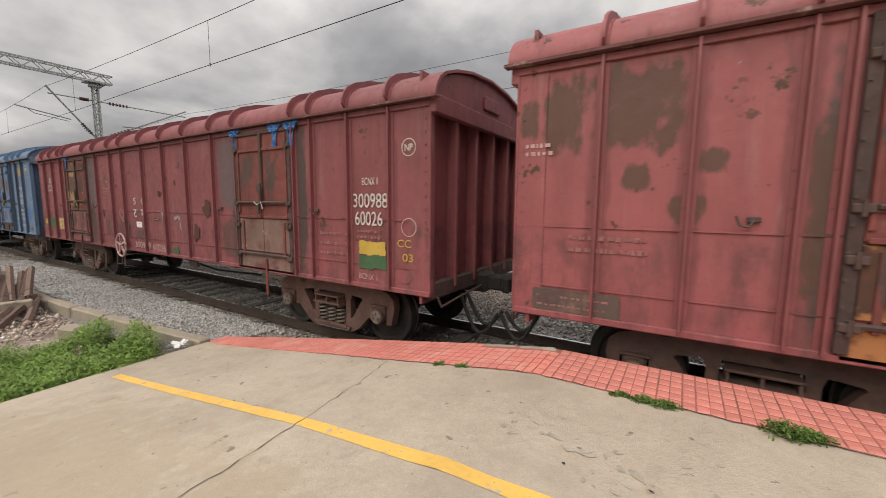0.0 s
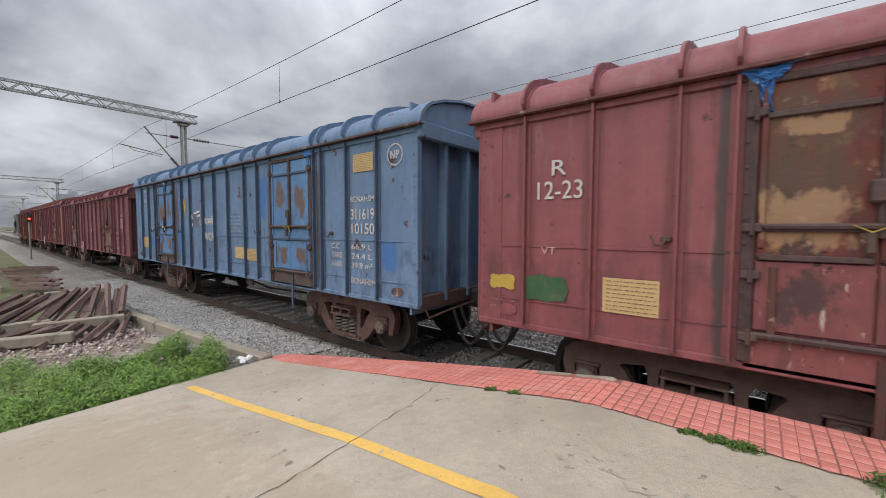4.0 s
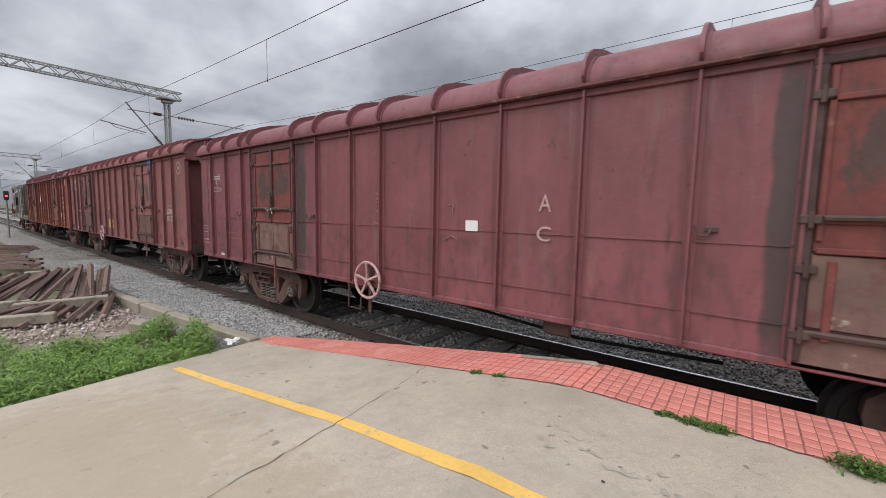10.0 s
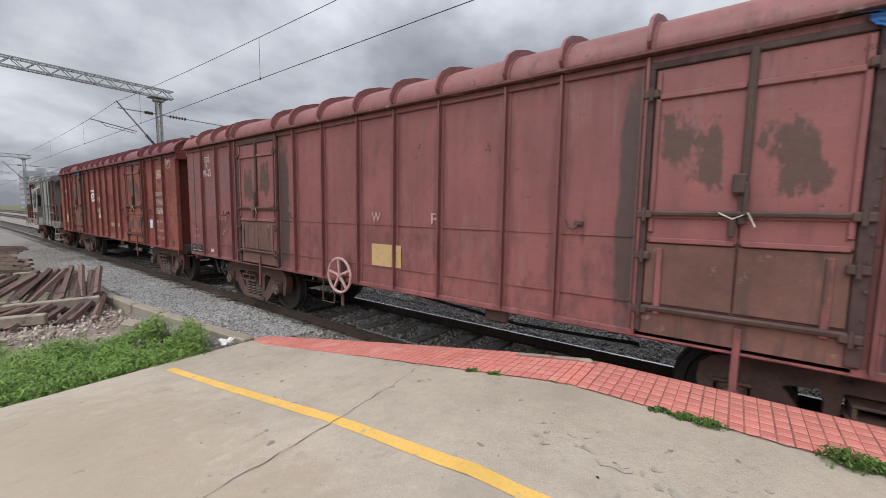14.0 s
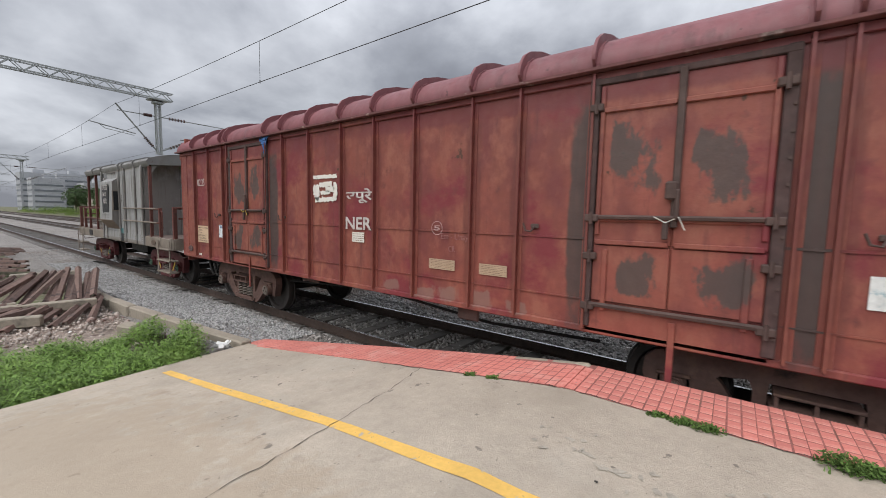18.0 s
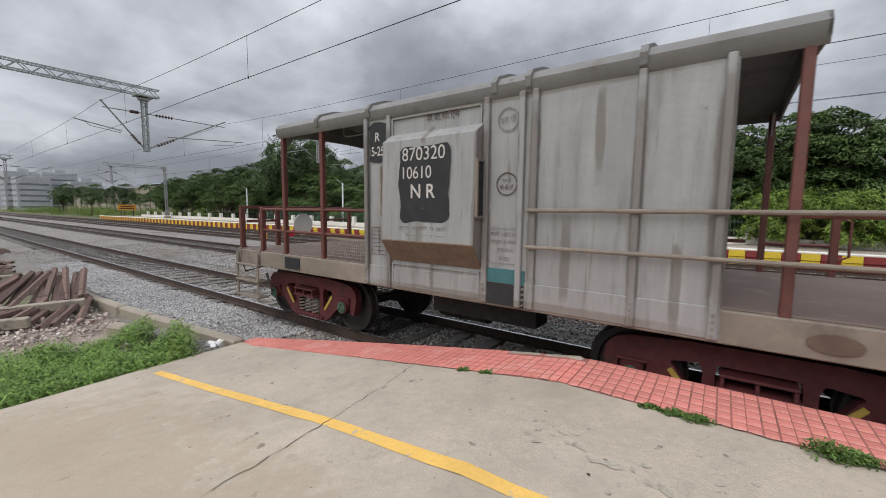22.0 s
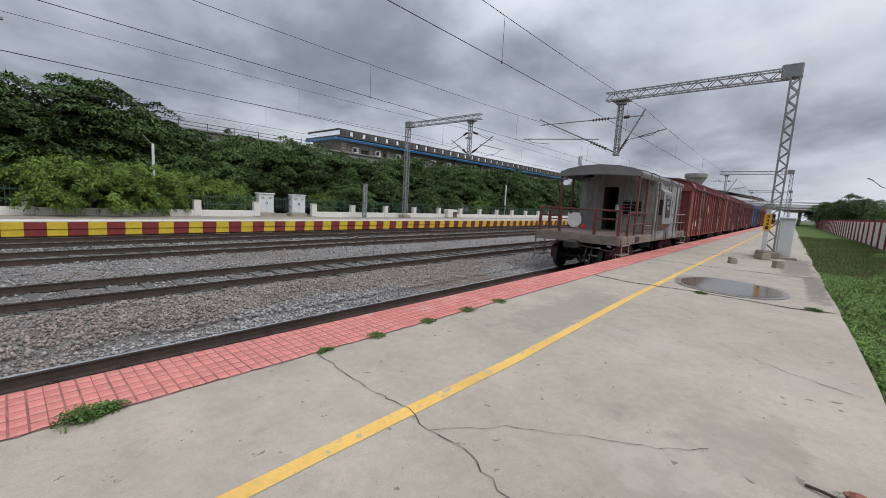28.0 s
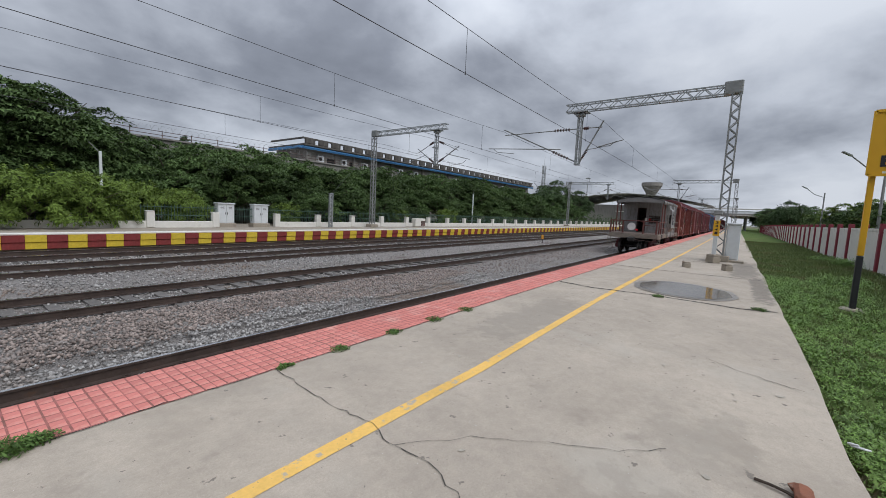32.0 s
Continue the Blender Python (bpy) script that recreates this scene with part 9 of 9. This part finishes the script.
    # long grey building with a blue band
    b = thing("station_building", "long stained grey building with a blue band below its parapet", "building", pose(36, 54, 0.9))
    part("wall", Geo().box((40, 4, 4.6), (80, 8, 11.2)), GREYWALL, b)
    part("roof_slab", Geo().box((40, 3.6, 10.35), (82, 10, 0.3), b=0.05), PARAPET, b)
    part("blue_band", Geo().box((40, -1.15, 9.95), (82, 0.5, 0.35), pose(0, 0, 0, 25, 0, 0).to_3x3(), b=0.03), BLUE_S, b, "sloping blue sheet metal band")
    part("blue_band", Geo().box((-1.2, 3.5, 9.95), (0.5, 9, 0.35), b=0.03), BLUE_S, b, "sloping blue sheet metal band")
    rl = Geo().box((40, -0.9, 11.35), (82, 0.3, 0.22)).box((-0.8, 3.6, 11.35), (0.3, 9, 0.22))
    part("parapet_rail", rl, PARAPET, b)
    pil = Geo().box((0, 0, 0.5), (1.7, 0.35, 0.75), b=0.04).mesh("parapet_block", PARAPET)
    for i in range(34):
        part("parapet_block", pil, None, b, m=pose(0.3 + i * 2.4, -0.9, 10.45))
    ac = Geo().box((0, 0, 0), (1.15, 0.5, 0.95), b=0.04).cyl((-0.15, -0.26, 0), (-0.15, -0.29, 0), 0.38, 18)
    ac_me, fan = ac.mesh("air_conditioner", CABINET), Geo().cyl((-0.15, -0.29, 0), (-0.15, -0.31, 0), 0.32, 18).mesh("fan_grille", DARK)
    for i in range(16):
        a = part("air_conditioner", ac_me, None, b, m=pose(2.6 + i * 4.6, -0.3, 8.6))
        part("fan_grille", fan, None, a)
    win = Geo().box((0, 0, 0), (1.6, 0.1, 1.3)).mesh("window", DARK)
    for i in range(16):
        part("window", win, None, b, m=pose(4.9 + i * 4.6, -0.02, 8.3))
        part("window", win, None, b, m=pose(4.9 + i * 4.6, -0.02, 5.2))
    col = Geo().box((0, 0, 5), (0.7, 0.5, 10.4), b=0.05).mesh("column", GREYWALL)
    for i in range(9):
        part("column", col, None, b, m=pose(0.4 + i * 9.2, -0.2, 0))
    sg = thing("railway_signal", "slim railway signal post with a lit red lamp", "signal", pose(-40, 2.9, -0.3))
    part("post", Geo().cyl((0, 0, 0), (0, 0, 3.2), 0.05, 8), GALV_D, sg)
    hd = part("signal_head", Geo().box((0.06, 0, 3.05), (0.14, 0.26, 0.6), b=0.04), BLACK_P, sg)
    part("red_lens", Geo().cyl((0.13, 0, 3.0), (0.16, 0, 3.0), 0.07, 12), LAMP_LIT, hd, "lit red signal lens")
    # high mast lamps
    for x, y, h in ((0.55, 60, 17.6), (88, 70, 20), (150, 46, 17)):
        m_ = thing("high_mast_lamp", "tall slim mast with a ring of floodlights", "lamp mast", pose(x, y, 0), group="high mast lamps")
        part("mast", Geo().cyl((0, 0, 0), (0, 0, h), 0.2, 8, 0.09), GALV_D, m_)
        hd = Geo()
        for i in range(6):
            a = 6.2832 * i / 6
            hd.box((0.65 * math.cos(a), 0.65 * math.sin(a), h), (0.42, 0.42, 0.3), pose(0, 0, 0, 0, 0, math.degrees(a)).to_3x3(), b=0.05)
        hd.tube([(0.65 * math.cos(6.2832 * i / 12), 0.65 * math.sin(6.2832 * i / 12), h + 0.1) for i in range(13)], 0.05, 5)
        part("floodlights", hd, GALV_D, m_)
    for x, y, h in ((156, 66, 23), (196, 70, 20)):
        tw_ = thing("lattice_tower", "thin lattice radio tower far behind the trees", "tower", pose(x, y, 0), group="lattice towers")
        g = Geo()
        for yy in (-0.5, 0.5):
            lattice(g, (0, yy, 0), (0, yy, h), 1.0, 18, 0.10)
        lace_sides(g, 0.5, 0, 0, h, 1.0, 18, 0.09)
        part("lattice", g, GALV_D, tw_)
        part("aerial", Geo().cyl((0, 0, h), (0, 0, h + 3.5), 0.05, 5), GALV_D, tw_)
    # water tower and station halls far down the line
    t = thing("water_tower", "grey concrete water tower with a flared tank", "water tower", pose(245, 40, 0))
    part("stem", Geo().cyl((0, 0, 0), (0, 0, 17), 2.2, 16), GREYWALL, t)
    part("tank", Geo().cyl((0, 0, 17), (0, 0, 21.5), 2.4, 20, 5.0).cyl((0, 0, 21.5), (0, 0, 23.4), 5.2, 20), GREYWALL, t, smooth=True)
    s = thing("station_hall", "far station hall with a curved white roof and a footbridge", "station", pose(190, 0, 0))
    part("hall", Geo().box((10, 40, 4), (40, 50, 9)), GREYWALL, s)
    rf = Geo()
    rf.sheet(lambda x, y: (x, y, 9 + 4.2 * math.cos((y - 38) / 30 * math.pi / 2)), [-14, 34], [8 + 60 * i / 16 for i in range(17)])
    part("curved_roof", rf, WHITEWASH, s, smooth=True)
    part("footbridge", Geo().box((-22, 7, 6.0), (3.0, 42, 2.0)), GREYWALL, s)
    part("footbridge_roof", Geo().box((-22, 7, 7.7), (4.2, 45, 0.25)), WHITEWASH, s)
    part("footbridge_window", Geo().box((-23.6, 7, 6.5), (0.1, 40, 0.8)), CABINET, s)
    for y in (-13, -7, 24):
        part("footbridge_leg", Geo().box((-22, y, 2.8), (1.0, 1.0, 6.0)), GREYWALL, s)
    cn = thing("platform_canopy", "far platform canopy with a pale sheet roof", "canopy", pose(150, 0, 0))
    part("roof", Geo().box((20, -1.5, 5.0), (60, 7.5, 0.2)).box((20, 29, 5.0), (60, 8, 0.2)), WHITEWASH, cn)
    for i in range(9):
        for y in (-2, 28):
            part("column", Geo().box((-8 + i * 7, y, 2.8), (0.25, 0.25, 4.4)), GALV_D, cn)
    # far left: old compound wall, sheds and office blocks
    c = thing("compound_wall", "long stained compound wall beyond the scrub", "wall", kind="structure")
    part("wall", Geo().box((-177, 47.5, 4.2), (186, 0.5, 9.4)), COMPOUND, c)
    for i in range(20):
        part("pilaster", Geo().box((-267 + i * 9, 47.1, 4.2), (0.6, 0.5, 9.6)), COMPOUND, c)
    sh = thing("shed_roof", "long shed with a blue and grey sheet roof", "shed", pose(-222, 75, 5))
    part("wall_block", Geo().box((0, 8, 4), (60, 16, 9)), GREYWALL, sh)
    part("roof", Geo().prism([(-2, 8.5), (8, 10.6), (18, 8.5)], "x", -31, 31), SHED, sh)
    part("roof_sheet", Geo().box((18, -0.2, 9.1), (22, 3.2, 0.08), pose(0, 0, 0, 12, 0, 0).to_3x3()), BLUE_S, sh, "bright blue replacement sheets")
    for x, y, wd, dp, h, nf in ((-330, 46, 16, 14, 19, 5), (-348, 60, 20, 16, 23, 6), (-372, 47, 18, 16, 24, 6), (-318, 66, 18, 14, 17, 4)):
        o = thing("office_block", "pale multi-storey office block in the distance", "building", pose(x, y, 0), group="distant office blocks")
        part("wall_block", Geo().box((0, 0, h / 2), (wd, dp, h)), OFFICE, o)
        for k in range(nf):
            part("window_band", Geo().box((wd / 2 + 0.05, 0, 2 + k * (h - 3) / nf), (0.1, dp - 2, 1.0)).box((0, -dp / 2 - 0.05, 2 + k * (h - 3) / nf), (wd - 2, 0.1, 1.0)), GLAZED, o)
        part("roof_room", Geo().box((2, 1, h + 1.2), (5, 5, 2.4)), OFFICE, o)


build_overhead()
build_near()
build_far()
build_verges()
build_greenery()


build_tiles(STRIP, OUTER, INNER)
build_stones()
motions()
